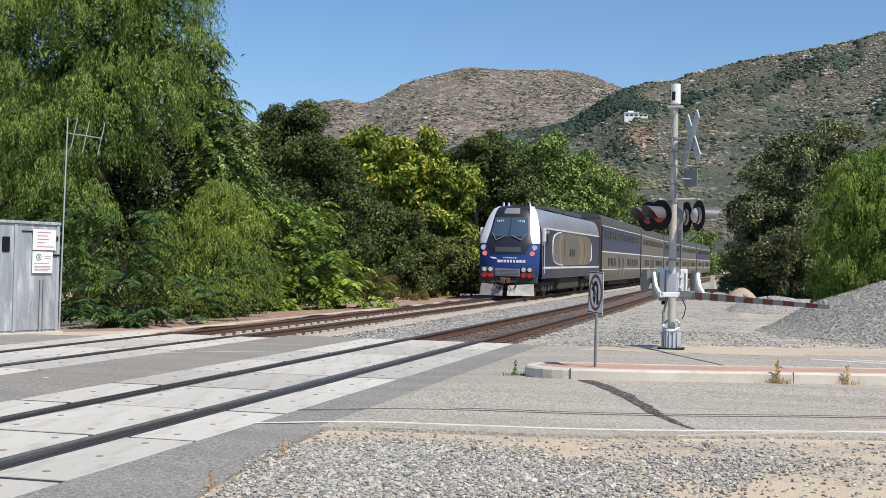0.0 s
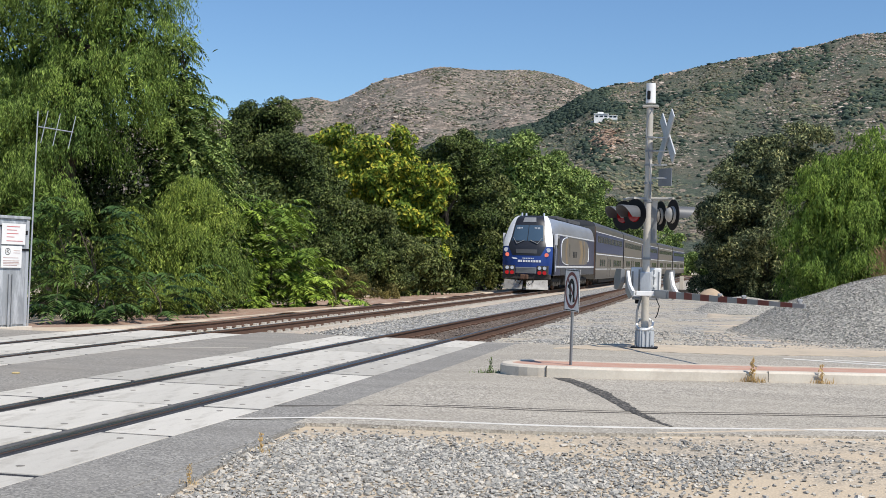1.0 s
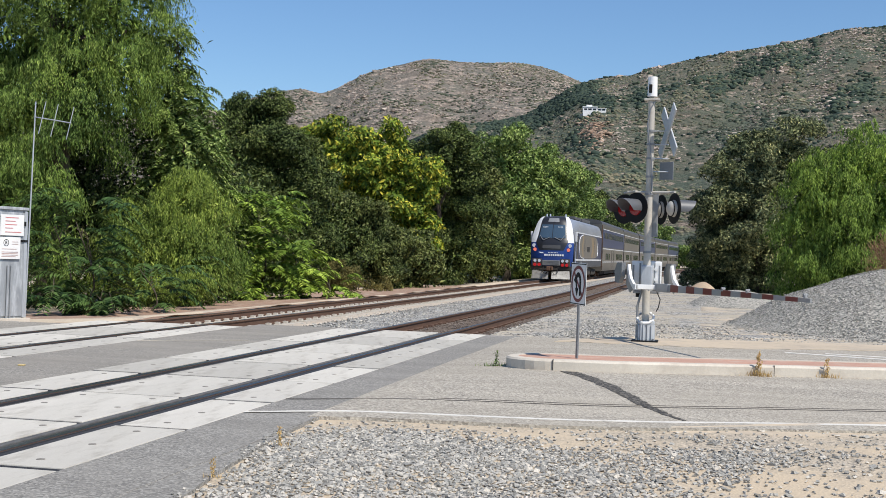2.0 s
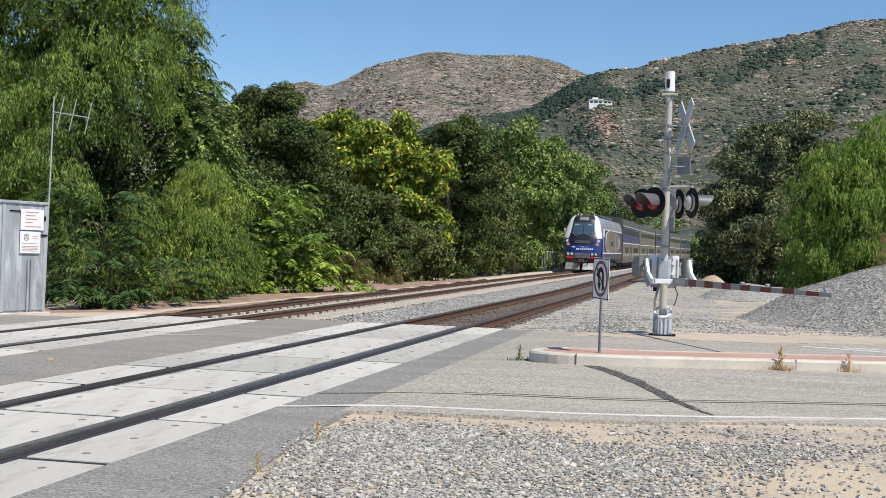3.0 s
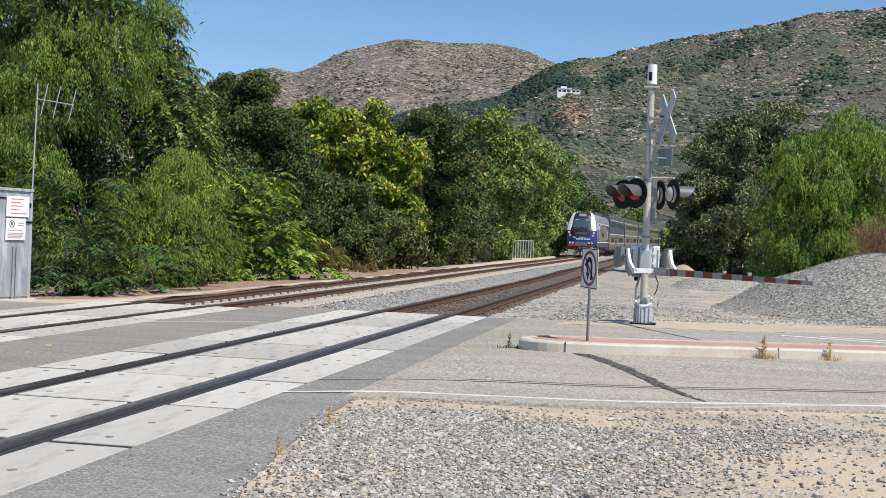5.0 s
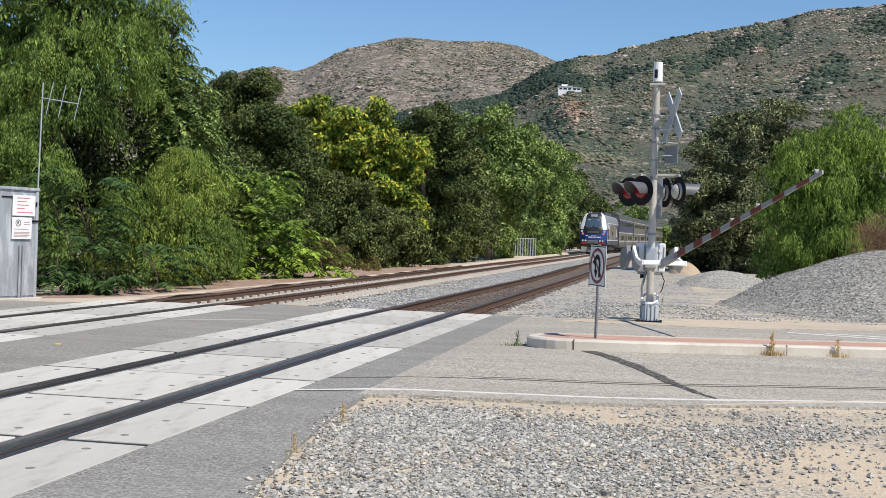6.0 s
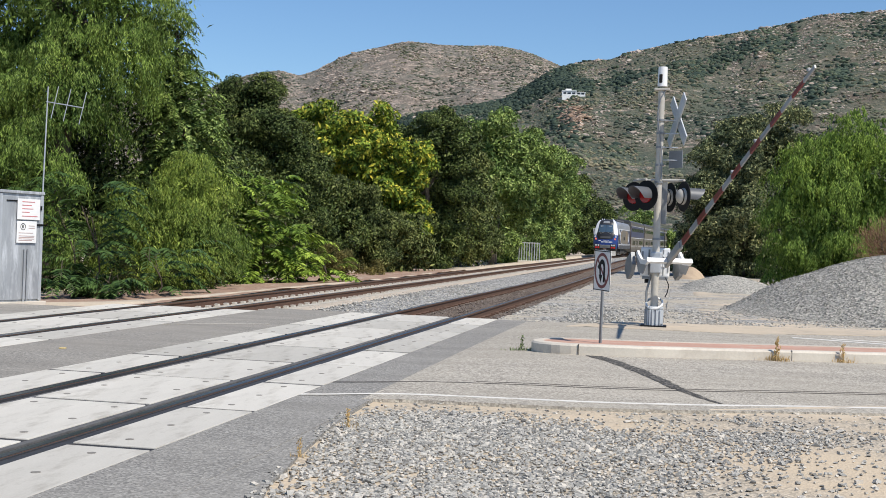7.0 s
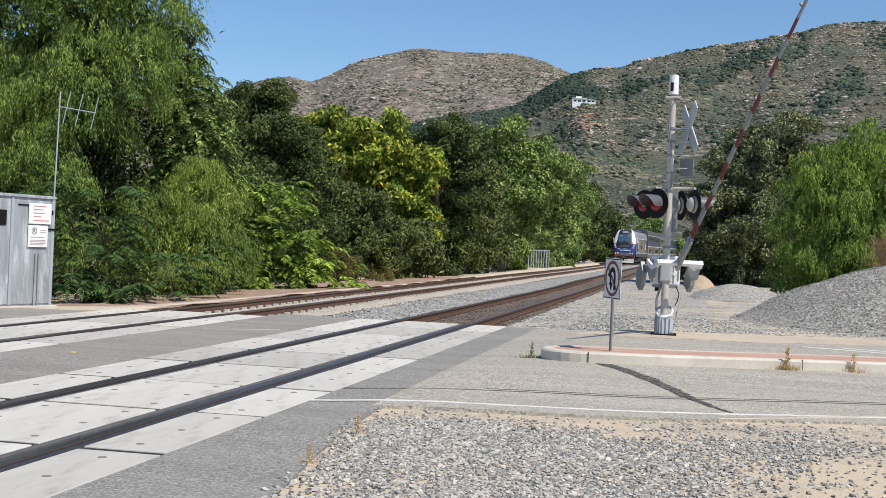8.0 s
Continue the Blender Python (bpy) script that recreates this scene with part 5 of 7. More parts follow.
def on_lobes(rng, lobes, count, lo=0.7, hi=1.05):
    """Points spread over blobs (x, y, z, rx, rz): places and outward ways, more of them towards the surface, with lumps."""
    lobes = np.array(lobes, float)
    area = lobes[:, 3] * (lobes[:, 3] + 2 * lobes[:, 4])
    pick = rng.choice(len(lobes), count, p=area / area.sum())
    d = unit(rng.normal(size=(count, 3)))
    lump = 1 + 0.16 * np.sin(d[:, 0] * 5 + pick) * np.sin(d[:, 1] * 6 + pick * 2) + 0.14 * np.sin(d[:, 2] * 7 + d[:, 0] * 4 + pick * 3)
    r = lo + (hi - lo) * np.sqrt(rng.random(count))
    L = lobes[pick]
    p = L[:, :3] + d * (r * lump)[:, None] * np.stack([L[:, 3], L[:, 3], L[:, 4]], 1)
    return p, d


def clumps(rng, lobes, count, per, size, long, wide, droop=0.1, lo=0.6, hi=1.06, floor=0.05):
    """Leaves in small bunches over the blobs."""
    c, d = on_lobes(rng, lobes, count, lo, hi)
    base = np.repeat(c, per, 0) + rng.normal(size=(count * per, 3)) * size * np.array([1, 1, 0.7])
    out = np.repeat(d, per, 0)
    axis = out * 0.7 + rng.normal(size=base.shape) * 0.8 + np.array([0, 0, -droop])
    normal = out * 0.5 + np.array([0, 0, 0.7]) + rng.normal(size=base.shape) * 0.5
    keep = base[:, 2] > floor
    k = keep.sum()
    ln = long * rng.uniform(0.65, 1.3, k)
    return leaf_quads(base[keep], axis[keep], normal[keep], ln, ln * wide / long)


def puffs(rng, lobes, count, r0, r1, lo=0.72, hi=1.0):
    """Rounded bunches over the blobs: centres, outward ways and radii."""
    c, d = on_lobes(rng, lobes, count, lo, hi)
    return c, d, r0 + (r1 - r0) * rng.random(count) ** 1.5


def boughs(rng, lobes, spread, r0, r1, each, p0, p1):
    """Bunches gathered on larger boughs, so that deep gaps stay between the boughs."""
    area = sum(l[3] * (l[3] + 2 * l[4]) for l in lobes) * 4.2
    n = max(4, int(area / spread))
    c, d, r = puffs(rng, lobes, n, r0, r1, 0.62, 0.98)
    w = unit(rng.normal(size=(n, each, 3)) + 0.8 * d[:, None] + np.array([0, 0, 0.35]))
    pc = c[:, None] + w * (r[:, None, None] * rng.uniform(0.75, 1.05, (n, each, 1))) * np.array([1, 1, 0.8])
    pr = rng.uniform(p0, p1, n * each)
    return pc.reshape(-1, 3), unit((w + 0.4 * d[:, None]).reshape(-1, 3)), pr


def puff_leaves(rng, c, d, r, dense, long, wide, droop=0.1, floor=0.0, loose=0.33):
    """Leaves that cloak each bunch, lying along its surface."""
    n = np.maximum(8, (dense * 4 * math.pi * r * r)).astype(int)
    idx = np.repeat(np.arange(len(c)), n)
    m = len(idx)
    w = unit(rng.normal(size=(m, 3)) + 0.45 * d[idx] + np.array([0, 0, 0.3]))
    ragged = 0.55 + 0.65 * rng.random(m) ** 0.8
    base = c[idx] + w * (r[idx] * ragged)[:, None] * np.array([1, 1, 0.8])
    axis = np.cross(w, rng.normal(size=(m, 3))) + 0.35 * w + np.array([0, 0, -droop])
    normal = w + rng.normal(size=(m, 3)) * loose + np.array([0, 0, 0.25])
    keep = base[:, 2] > floor
    k = keep.sum()
    ln = long * rng.uniform(0.6, 1.35, k)
    return leaf_quads(base[keep], axis[keep], normal[keep], ln, ln * wide / long)


def masses(rng, lobes, count, r0, r1, apart):
    """Separate rounded masses of foliage on the outside of the blobs, standing out by different amounts."""
    L = np.array(lobes, float)
    c, d = on_lobes(rng, lobes, count * 10, 0.70, 1.06)
    rel = (c[:, None] - L[None, :, :3]) / np.stack([L[:, 3], L[:, 3], L[:, 4]], 1)[None]
    c = c[np.linalg.norm(rel, axis=2).min(1) > 0.68]
    out = []
    for p in c:
        if len(out) < count and (not out or np.min(np.linalg.norm(np.array(out)[:, :3] - p, axis=1)) > apart):
            r = r0 + (r1 - r0) * rng.random()
            out.append((p[0], p[1], p[2], r, r * rng.uniform(0.75, 1.25)))
    return out


def curtains(rng, lobes, count, per, long, leaf, wide, steps_n=9, floor=0.1, apart=0.7, spread=0.5):
    """Weeping foliage: bunches of hanging sprays that start close together on the outside of the blobs, with gaps between the bunches."""
    L = np.array(lobes, float)
    c, d = on_lobes(rng, lobes, count * 8, 0.82, 1.04)
    rel = (c[:, None] - L[None, :, :3]) / np.stack([L[:, 3], L[:, 3], L[:, 4]], 1)[None]
    ok = (np.linalg.norm(rel, axis=2).min(1) > 0.74) & (d[:, 2] > -0.35)
    c, d = c[ok], d[ok]
    held_at, way = [], []
    for p, q in zip(c, d):
        if len(held_at) >= count:
            break
        if not held_at or np.min(np.linalg.norm((np.array(held_at) - p) * np.array([1, 1, 0.75]), axis=1)) > apart:
            held_at.append(p)
            way.append(q)
    c, d = np.array(held_at), np.array(way)
    n = len(c)
    size = rng.uniform(0.65, 1.35, n)
    idx = np.repeat(np.arange(n), np.maximum(6, per * size ** 2).astype(int))
    m = len(idx)
    off = rng.normal(size=(m, 2)) * spread * 0.5 * size[idx][:, None]
    flat = unit(np.c_[d[idx, :2] + 1e-4, np.zeros(m)])
    lift = 0.16 - 1.6 * (off ** 2).sum(1) + rng.normal(size=m) * 0.06
    start = c[idx] + np.c_[off, lift] + flat * 0.12
    out = unit(np.c_[d[idx, :2] * 0.8 + off * 1.6 + rng.normal(size=(m, 2)) * 0.12, np.full(m, 0.05)])
    hang = long * rng.uniform(0.55, 1.25, m) * size[idx] ** 0.6
    side = unit(np.stack([-out[:, 1], out[:, 0], np.zeros(m)], 1))
    sway = rng.normal(size=(m, 2)) * 0.06
    outs = []
    for k in range(steps_n):
        u = (k + 0.5) / steps_n
        p = start.copy()
        p[:, :2] += out[:, :2] * (0.26 * math.sin(u * 1.6) * hang)[:, None] + sway * u
        p[:, 2] += 0.08 * hang * math.sin(u * 3) - u ** 1.5 * hang
        for sgn in (-1, 1):
            axis = side * (0.5 * sgn) + rng.normal(size=p.shape) * 0.28 + np.array([0, 0, -1.2]) + out * 0.25
            normal = out * 0.9 + rng.normal(size=p.shape) * 0.38 + np.array([0, 0, 0.35])
            keep = p[:, 2] > floor + rng.random(m) * 0.2
            kk = keep.sum()
            ln = leaf * rng.uniform(0.7, 1.3, kk) * (1.1 - 0.35 * u)
            outs.append(leaf_quads(p[keep] + rng.normal(size=(kk, 3)) * 0.02, axis[keep], normal[keep], ln, ln * wide / leaf))
    return np.concatenate(outs)


def fronds(rng, roots, long, leaflet, wide, pairs=12, rise=0.7):
    """Arching compound leaves: roots are rows (x, y, z, way x, way y, lift)."""
    roots = np.array(roots, float)
    n = len(roots)
    base, way, lift = roots[:, :3], unit(np.c_[roots[:, 3:5], np.zeros(n)]), roots[:, 5:6]
    size = rng.uniform(0.7, 1.2, (n, 1)) * long
    outs = []
    side = np.c_[-way[:, 1], way[:, 0], np.zeros(n)]
    up = np.array([[0, 0, 1.0]])
    for k in range(pairs):
        u = 0.12 + 0.88 * (k + 1) / pairs
        p = base + way * size * u * (1 - 0.15 * u) + up * size * (lift * u - 0.75 * u * u)
        taper = 1.0 - 0.55 * abs(u - 0.45)
        for s in (-1, 1):
            ax = side * s * 0.9 + way * 0.45 + up * -0.35 + rng.normal(size=p.shape) * 0.12
            nm = up + way * 0.2 + rng.normal(size=p.shape) * 0.15
            outs.append(leaf_quads(p, ax, nm, np.full(n, leaflet * taper), np.full(n, wide * taper)))
    # the stalks themselves, as narrow blades
    for k in range(4):
        u0, u1 = k / 4, (k + 1) / 4
        a = base + way * size * u0 * (1 - 0.15 * u0) + up * size * (lift * u0 - 0.75 * u0 * u0)
        b = base + way * size * u1 * (1 - 0.15 * u1) + up * size * (lift * u1 - 0.75 * u1 * u1)
        outs.append(leaf_quads(a, b - a, up + np.zeros_like(a), np.linalg.norm(b - a, axis=1) * 1.1, np.full(n, 0.02)))
    return np.concatenate(outs)


def trunk_mesh(base, top, r, lobes, rng, limbs=5):
    """A bent tapered trunk with limbs that reach into the blobs."""
    base, top = np.array(base, float), np.array(top, float)
    pts = [base + (top - base) * u + np.array([0.25 * math.sin(u * 4), 0.2 * math.sin(u * 3 + 1), 0]) * min(1, u * 3) for u in np.linspace(0, 1, 7)]
    vs, fs = tube(pts, [r * (1.35 if i == 0 else 1) * (1 - 0.6 * i / 6) for i in range(7)], 9)
    allv, allf = list(vs), list(fs)
    for k in range(limbs):
        L = lobes[rng.integers(len(lobes))]
        a = pts[3 + k % 4]
        e = np.array(L[:3]) + rng.normal(size=3) * 0.2 * L[3]
        m = (a + e) / 2 + np.array([0, 0, 0.3])
        v2, f2 = tube([a, m, e], [r * 0.45, r * 0.3, r * 0.12], 6)
        o = len(allv)
        allv += v2
        allf += [tuple(i + o for i in q) for q in f2]
    return mesh_np("trunk", [tuple(v) for v in allv], allf, M_BARK, True)


def plant(name, label, category, base, top, r, lobes, verts, material, seed, group="", limbs=6, extra=()):
    t = thing(name, pose(0, 0, 0), label, category, group)
    rng = np.random.default_rng(seed)
    if r:
        part("trunk", trunk_mesh(base, top, r, lobes, rng, limbs), M_BARK, t, "dark bark trunk and limbs")
    part("crown", leaf_mesh("crown", verts, material), material, t)
    for nm, v, mt, lb in extra:
        part(nm, leaf_mesh(nm, v, mt), mt, t, lb)
    return t


def jig(lobes, rng, n, spread=0.6, shrink=0.55):
    """More, smaller blobs round the given ones, for an uneven outline."""
    out = list(lobes)
    for _ in range(n):
        x, y, z, rx, rz = lobes[rng.integers(len(lobes))]
        d = unit(rng.normal(size=3))
        out.append((x + d[0] * rx * spread, y + d[1] * rx * spread, z + d[2] * rz * spread, rx * shrink, rz * shrink))
    return out


BIG = [(-16.8, 37, 8.8, 3.0, 2.6), (-14.0, 36.6, 8.3, 2.1, 2.3), (-16.7, 36, 5.9, 2.4, 2.0), (-14.3, 36.3, 5.8, 1.7, 1.5), (-13.0, 36.6, 7.0, 1.3, 1.7),
       (-12.7, 36.6, 8.9, 0.95, 1.2), (-12.9, 36.8, 10.4, 1.2, 1.2), (-15.0, 37, 11.2, 3.0, 2.2), (-18.2, 36.2, 3.9, 1.7, 1.9), (-14.1, 34.2, 2.7, 0.75, 1.5), (-14.0, 34.0, 1.0, 0.7, 0.9), (-20.1, 37, 7.2, 2.7, 4.0)]


def build_left_trees():
    rng = np.random.default_rng(1)
    lob = masses(rng, BIG, 170, 0.55, 1.0, 0.85)
    v = np.concatenate([curtains(rng, lob, 1700, 16, 0.66, 0.125, 0.027, 7, apart=0.30, spread=0.34), clumps(rng, BIG, 1900, 8, 0.35, 0.26, 0.09, 0.6, 0.2, 0.66)])
    plant("pepper_tree", "large weeping pepper tree with hanging feathery foliage", "tree", (-15.5, 37.5, -0.4), (-15.2, 37, 9), 0.42, BIG, v, M_PEPPER, 1, limbs=10)
    rng = np.random.default_rng(2)
    ail = [(-12.6, 39.6, 8.0, 0.7, 0.9), (-12.4, 40, 6.6, 0.95, 1.2), (-12.0, 40, 5.1, 1.15, 1.4), (-12.2, 40.5, 3.4, 1.4, 1.4), (-12.1, 39.4, 8.9, 0.35, 0.3)]
    c, d = on_lobes(rng, ail, 820, 0.5, 1.0)
    v = fronds(rng, np.c_[c, d[:, :2], rng.uniform(0.1, 0.6, 820)], 0.8, 0.25, 0.08, 9)
    v = np.concatenate([v, clumps(rng, ail, 800, 7, 0.3, 0.24, 0.10, 0.3, 0.2, 0.85)])
    plant("ailanthus_tree", "slender tree with long compound leaves behind the pepper tree", "tree", (-12.3, 40, -0.5), (-11.9, 40, 6.6), 0.14, ail, v, M_GREEN, 2)
    rng = np.random.default_rng(3)
    wb = [(-10.7, 36.1, 2.6, 0.45, 0.85), (-10.0, 36.3, 2.9, 0.42, 0.8), (-9.4, 36.2, 2.1, 0.45, 0.8), (-10.9, 35.8, 1.3, 0.5, 0.9), (-10.2, 35.5, 1.5, 0.5, 0.9), (-9.5, 35.7, 1.1, 0.5, 0.8), (-8.9, 36, 0.9, 0.45, 0.7),
          (-10.5, 35.6, 0.4, 0.6, 0.6), (-9.6, 35.4, 0.3, 0.6, 0.5), (-12.1, 36, 1.7, 0.5, 0.85), (-12.2, 35.8, 0.7, 0.5, 0.6)]
    v = np.concatenate([curtains(rng, masses(rng, wb, 60, 0.2, 0.42, 0.45), 520, 15, 0.45, 0.105, 0.025, 6, -0.4, 0.22, 0.26), clumps(rng, wb, 600, 8, 0.25, 0.2, 0.07, 0.5, 0.2, 0.75, -0.3)])
    plant("pepper_bush", "young weeping pepper bush, light green", "bush", (-10.6, 36.3, -0.5), (-10.4, 36.2, 2.8), 0.12, wb, v, M_PEPPERBUSH, 3)
    # dark arching fronds near the cabinet
    for k, (x, y, n, h, seed, lb) in enumerate(((-10.8, 31.0, 38, 3.1, 4, "dark green plant with arching compound leaves"), (-9.3, 31.8, 26, 1.4, 5, "low dark plant with arching compound leaves"),
                                                (-12.3, 32.5, 38, 3.0, 6, "dark green plant with arching compound leaves"), (-8.95, 28.6, 22, 0.5, 7, "small rosette of arching fronds"), (-10.2, 28.5, 26, 0.7, 8, "small rosette of arching fronds"))):
        rng = np.random.default_rng(seed)
        a = rng.uniform(0, 2 * math.pi, n)
        z = rng.uniform(0.0, 1, n) ** 0.8 * h - 0.25
        r0 = 0.15 + 0.8 * rng.random(n) * (1 if h > 1 else 0.15)
        roots = np.c_[x + r0 * np.cos(a), y + r0 * np.sin(a), z, np.cos(a), np.sin(a), rng.uniform(0.35, 0.85, n)]
        v = fronds(rng, roots, 1.45 if h > 1 else 0.85, 0.31, 0.095, 14)
        plant("frond_plant", lb, "shrub", (x, y, -0.5), (x, y, h * 0.7), 0.028, [(x, y, h * 0.6, 0.5, 0.5)], v, M_FERN, seed, "frond plants", 3)
    # bright fronds
    for x, y, n, h, seed in ((-10.6, 44.0, 230, 4.0, 9), (-9.4, 44.5, 95, 2.3, 10), (-8.5, 45.5, 18, 1.1, 11), (-11.9, 42.5, 150, 3.9, 12)):
        rng = np.random.default_rng(seed)
        a = rng.uniform(0, 2 * math.pi, n)
        z = rng.uniform(0.0, 1, n) * h - 0.3
        r0 = 0.2 + 1.0 * rng.random(n)
        roots = np.c_[x + r0 * np.cos(a), y + r0 * np.sin(a), z, np.cos(a), np.sin(a), rng.uniform(0.3, 0.9, n)]
        v = fronds(rng, roots, 1.25, 0.36, 0.115, 11)
        plant("sumac_shrub", "bright green shrub with long feathered leaves beside the track", "shrub", (x, y, -0.5), (x, y, h * 0.9), 0.05, [(x, y, h * 0.6, 0.6, 0.6)], v, M_BRIGHT, seed, "bright shrubs", 3)
    # undergrowth that closes the bank behind
    rng = np.random.default_rng(13)
    und = [(-14.8, 41, 4.2, 2.8, 2.2), (-17.5, 41, 4.0, 2.6, 2.4), (-12.6, 38.0, 1.4, 1.3, 1.6), (-14.6, 38.4, 1.9, 1.8, 2.0), (-10.8, 38.5, 0.7, 1.3, 1.3), (-15, 40, 1.5, 2.5, 2.2), (-12.5, 42, 2.5, 2.2, 2.6), (-13.5, 47, 2.5, 2.4, 3.0), (-18, 38, 2, 2.5, 2.5), (-13.0, 38.8, 1.0, 1.4, 1.4)]
    v = clumps(rng, jig(und, rng, 8), 6000, 9, 0.3, 0.20, 0.09, 0.2, 0.4, 1.05, -0.3)
    plant("undergrowth", "dark tangled undergrowth along the bank", "bush", (-14, 41, -0.5), (-14, 41, 3), 0.1, und, v, M_OAK, 13)
    # dark growth added to back the deep shade in the gaps below the trees
    rng = np.random.default_rng(14)
    und = [(-14.0, 52, 1.6, 2.2, 2.4), (-14.8, 57, 1.6, 2.2, 2.2), (-14.2, 65, 1.4, 2.0, 2.0), (-13.6, 70, 1.2, 1.8, 1.8), (-13.4, 77, 1.4, 1.9, 2.0), (-12.8, 84, 1.2, 1.8, 1.8), (-11.8, 85, 0.9, 1.6, 1.6), (-11.4, 93, 1.0, 1.6, 1.7), (-17.5, 55, 2.5, 2.5, 3.0)]
    v = clumps(rng, und, 3400, 9, 0.35, 0.22, 0.10, 0.2, 0.4, 1.05, -0.4)
    plant("undergrowth", "dark tangled undergrowth added as backing below the trees", "bush", (-14, 60, -0.5), (-14, 60, 2), 0.1, und, v, M_OAK, 14)


def crown(name, label, base, lobes, material, seed, count, per, size, long, wide, r=0.2, droop=0.1, category="tree", floor=-0.3, group="", dense=1.2):
    rng = np.random.default_rng(seed)
    c, d, pr = boughs(rng, lobes, 62 * size * size, size * 2.6, size * 5.0, 11, size * 0.85, size * 1.95)
    v = np.concatenate([puff_leaves(rng, c, d, pr, dense / (long * wide), long, wide, droop, floor), clumps(rng, lobes, count // 5, per, size, long * 1.5, wide * 1.5, droop, 0.15, 0.7, floor)])
    top = max(l[2] for l in lobes)
    return plant(name, label, category, base, (base[0], base[1], top), r, lobes, v, material, seed, group)


build_left_trees()
crown("oak_tree", "dense dark green live oak behind the track", (-16.5, 61, -0.5), [(-16.8, 60, 7.6, 1.3, 1.2), (-16.4, 60.5, 6.0, 2.3, 1.7), (-15.7, 60.5, 5.9, 2.0, 1.6), (-14.9, 60, 4.0, 2.5, 1.9), (-13.4, 61.2, 2.6, 2.5, 1.9), (-13.2, 61.8, 0.8, 1.7, 1.3), (-18.0, 60, 5.4, 2.1, 2.4), (-17, 60.5, 2.5, 2.6, 2.6), (-17.2, 60, 8.9, 0.4, 0.7), (-16.2, 60, 8.5, 0.35, 0.6)],
      M_OAK, 21, 4200, 12, 0.25, 0.155, 0.07, 0.3, dense=1.2)
crown("yellow_tree", "tree with yellow-green foliage turning bright yellow", (-13.6, 73, -0.5), [(-14.6, 72, 7.5, 2.7, 1.6), (-11.9, 72, 5.9, 1.8, 1.9), (-16.4, 72, 7.6, 2.0, 1.3), (-13.3, 72, 4.9, 2.4, 2.0), (-12.2, 72.5, 3.2, 2.0, 2.2)],
      M_YELLOW, 22, 2300, 10, 0.24, 0.28, 0.13, 0.2, 0.6)
crown("olive_bush", "tall dull olive bush beside the track", (-11.4, 64.5, -0.3), [(-11.7, 64, 2.1, 1.5, 2.2), (-10.5, 64, 1.2, 1.2, 1.6), (-12.6, 64.5, 3.0, 1.4, 1.8)], M_OLIVE, 23, 1500, 10, 0.22, 0.18, 0.065, 0.08, 0.1, "bush")
crown("dry_shrub", "low pale dry shrub", (-10.7, 57, -0.3), [(-10.8, 57, 0.2, 0.9, 0.5), (-9.9, 57.6, 0.1, 0.7, 0.35)], M_PALE, 24, 420, 10, 0.15, 0.12, 0.035, 0.03, -0.4, "shrub")
crown("olive_shrub", "dull olive shrub under the trees", (-9.9, 66, -0.3), [(-10.0, 66, 1.2, 1.0, 1.4), (-9.2, 66.5, 0.6, 0.8, 0.8)], M_OLIVE, 25, 520, 9, 0.2, 0.26, 0.1, 0.05, 0.3, "shrub")
crown("mixed_tree", "mid-green tree with dense small leaves", (-11.6, 80, -0.5), [(-12.0, 80, 7.6, 2.1, 2.1), (-13.1, 81.2, 3.4, 2.2, 3.0), (-10.3, 80, 7.5, 1.8, 1.8), (-10.8, 81.2, 3.9, 1.9, 2.8), (-10.7, 80, 1.6, 1.4, 1.6)],
      M_OAK, 26, 3600, 11, 0.26, 0.20, 0.09, 0.25)
crown("mixed_tree", "mid-green tree with drooping outer leaves", (-11.0, 90, -0.5), [(-11.2, 91, 3.4, 3.1, 3.2), (-9.6, 88, 5.0, 2.0, 2.6), (-9.7, 88, 2.6, 1.5, 1.8)], M_OLIVE, 27, 2800, 11, 0.28, 0.22, 0.09, 0.22, 0.35)
crown("green_tree", "broad fresh green tree above the track", (-9.8, 99, -0.3), [(-10.1, 98, 9.5, 3.2, 2.1), (-8.6, 100, 8.2, 2.8, 2.6), (-11.6, 104, 3.9, 3.2, 3.7), (-9.9, 111, 1.6, 2.4, 2.6), (-9.6, 120, 1.4, 2.4, 2.0), (-9.2, 131, 1.6, 2.4, 2.2), (-10.2, 98, 4.5, 2.1, 3.0), (-9.9, 97.5, 7.2, 3.0, 2.2), (-8.2, 100, 5.6, 2.2, 2.2)], M_GREEN, 28, 3600, 11, 0.32, 0.26, 0.12, 0.3)
crown("green_tree", "broad fresh green tree above the track", (-9.6, 117, 0), [(-8.6, 115, 9.0, 3.0, 2.5), (-9.8, 118, 4.5, 3.1, 4.2), (-10, 124, 7.5, 3.2, 3.2)], M_GREEN, 29, 3000, 11, 0.36, 0.28, 0.13, 0.3)
crown("green_tree", "tall green tree in the distance beside the track", (-10.2, 140, 0.2), [(-9.4, 140, 8.6, 2.8, 2.5), (-10.2, 136, 4.4, 3.0, 4.2), (-10.4, 150, 6.5, 3.2, 4)], M_GREEN, 30, 2400, 11, 0.4, 0.34, 0.16, 0.3)
crown("green_tree", "tall green tree in the distance beside the track", (-10.0, 170, 0.4), [(-9.8, 168, 6.0, 2.9, 3.8), (-8.8, 182, 5, 2.8, 4.0), (-9, 196, 5.5, 3.6, 4.5)], M_OAK, 31, 2200, 10, 0.42, 0.36, 0.17, 0.3)
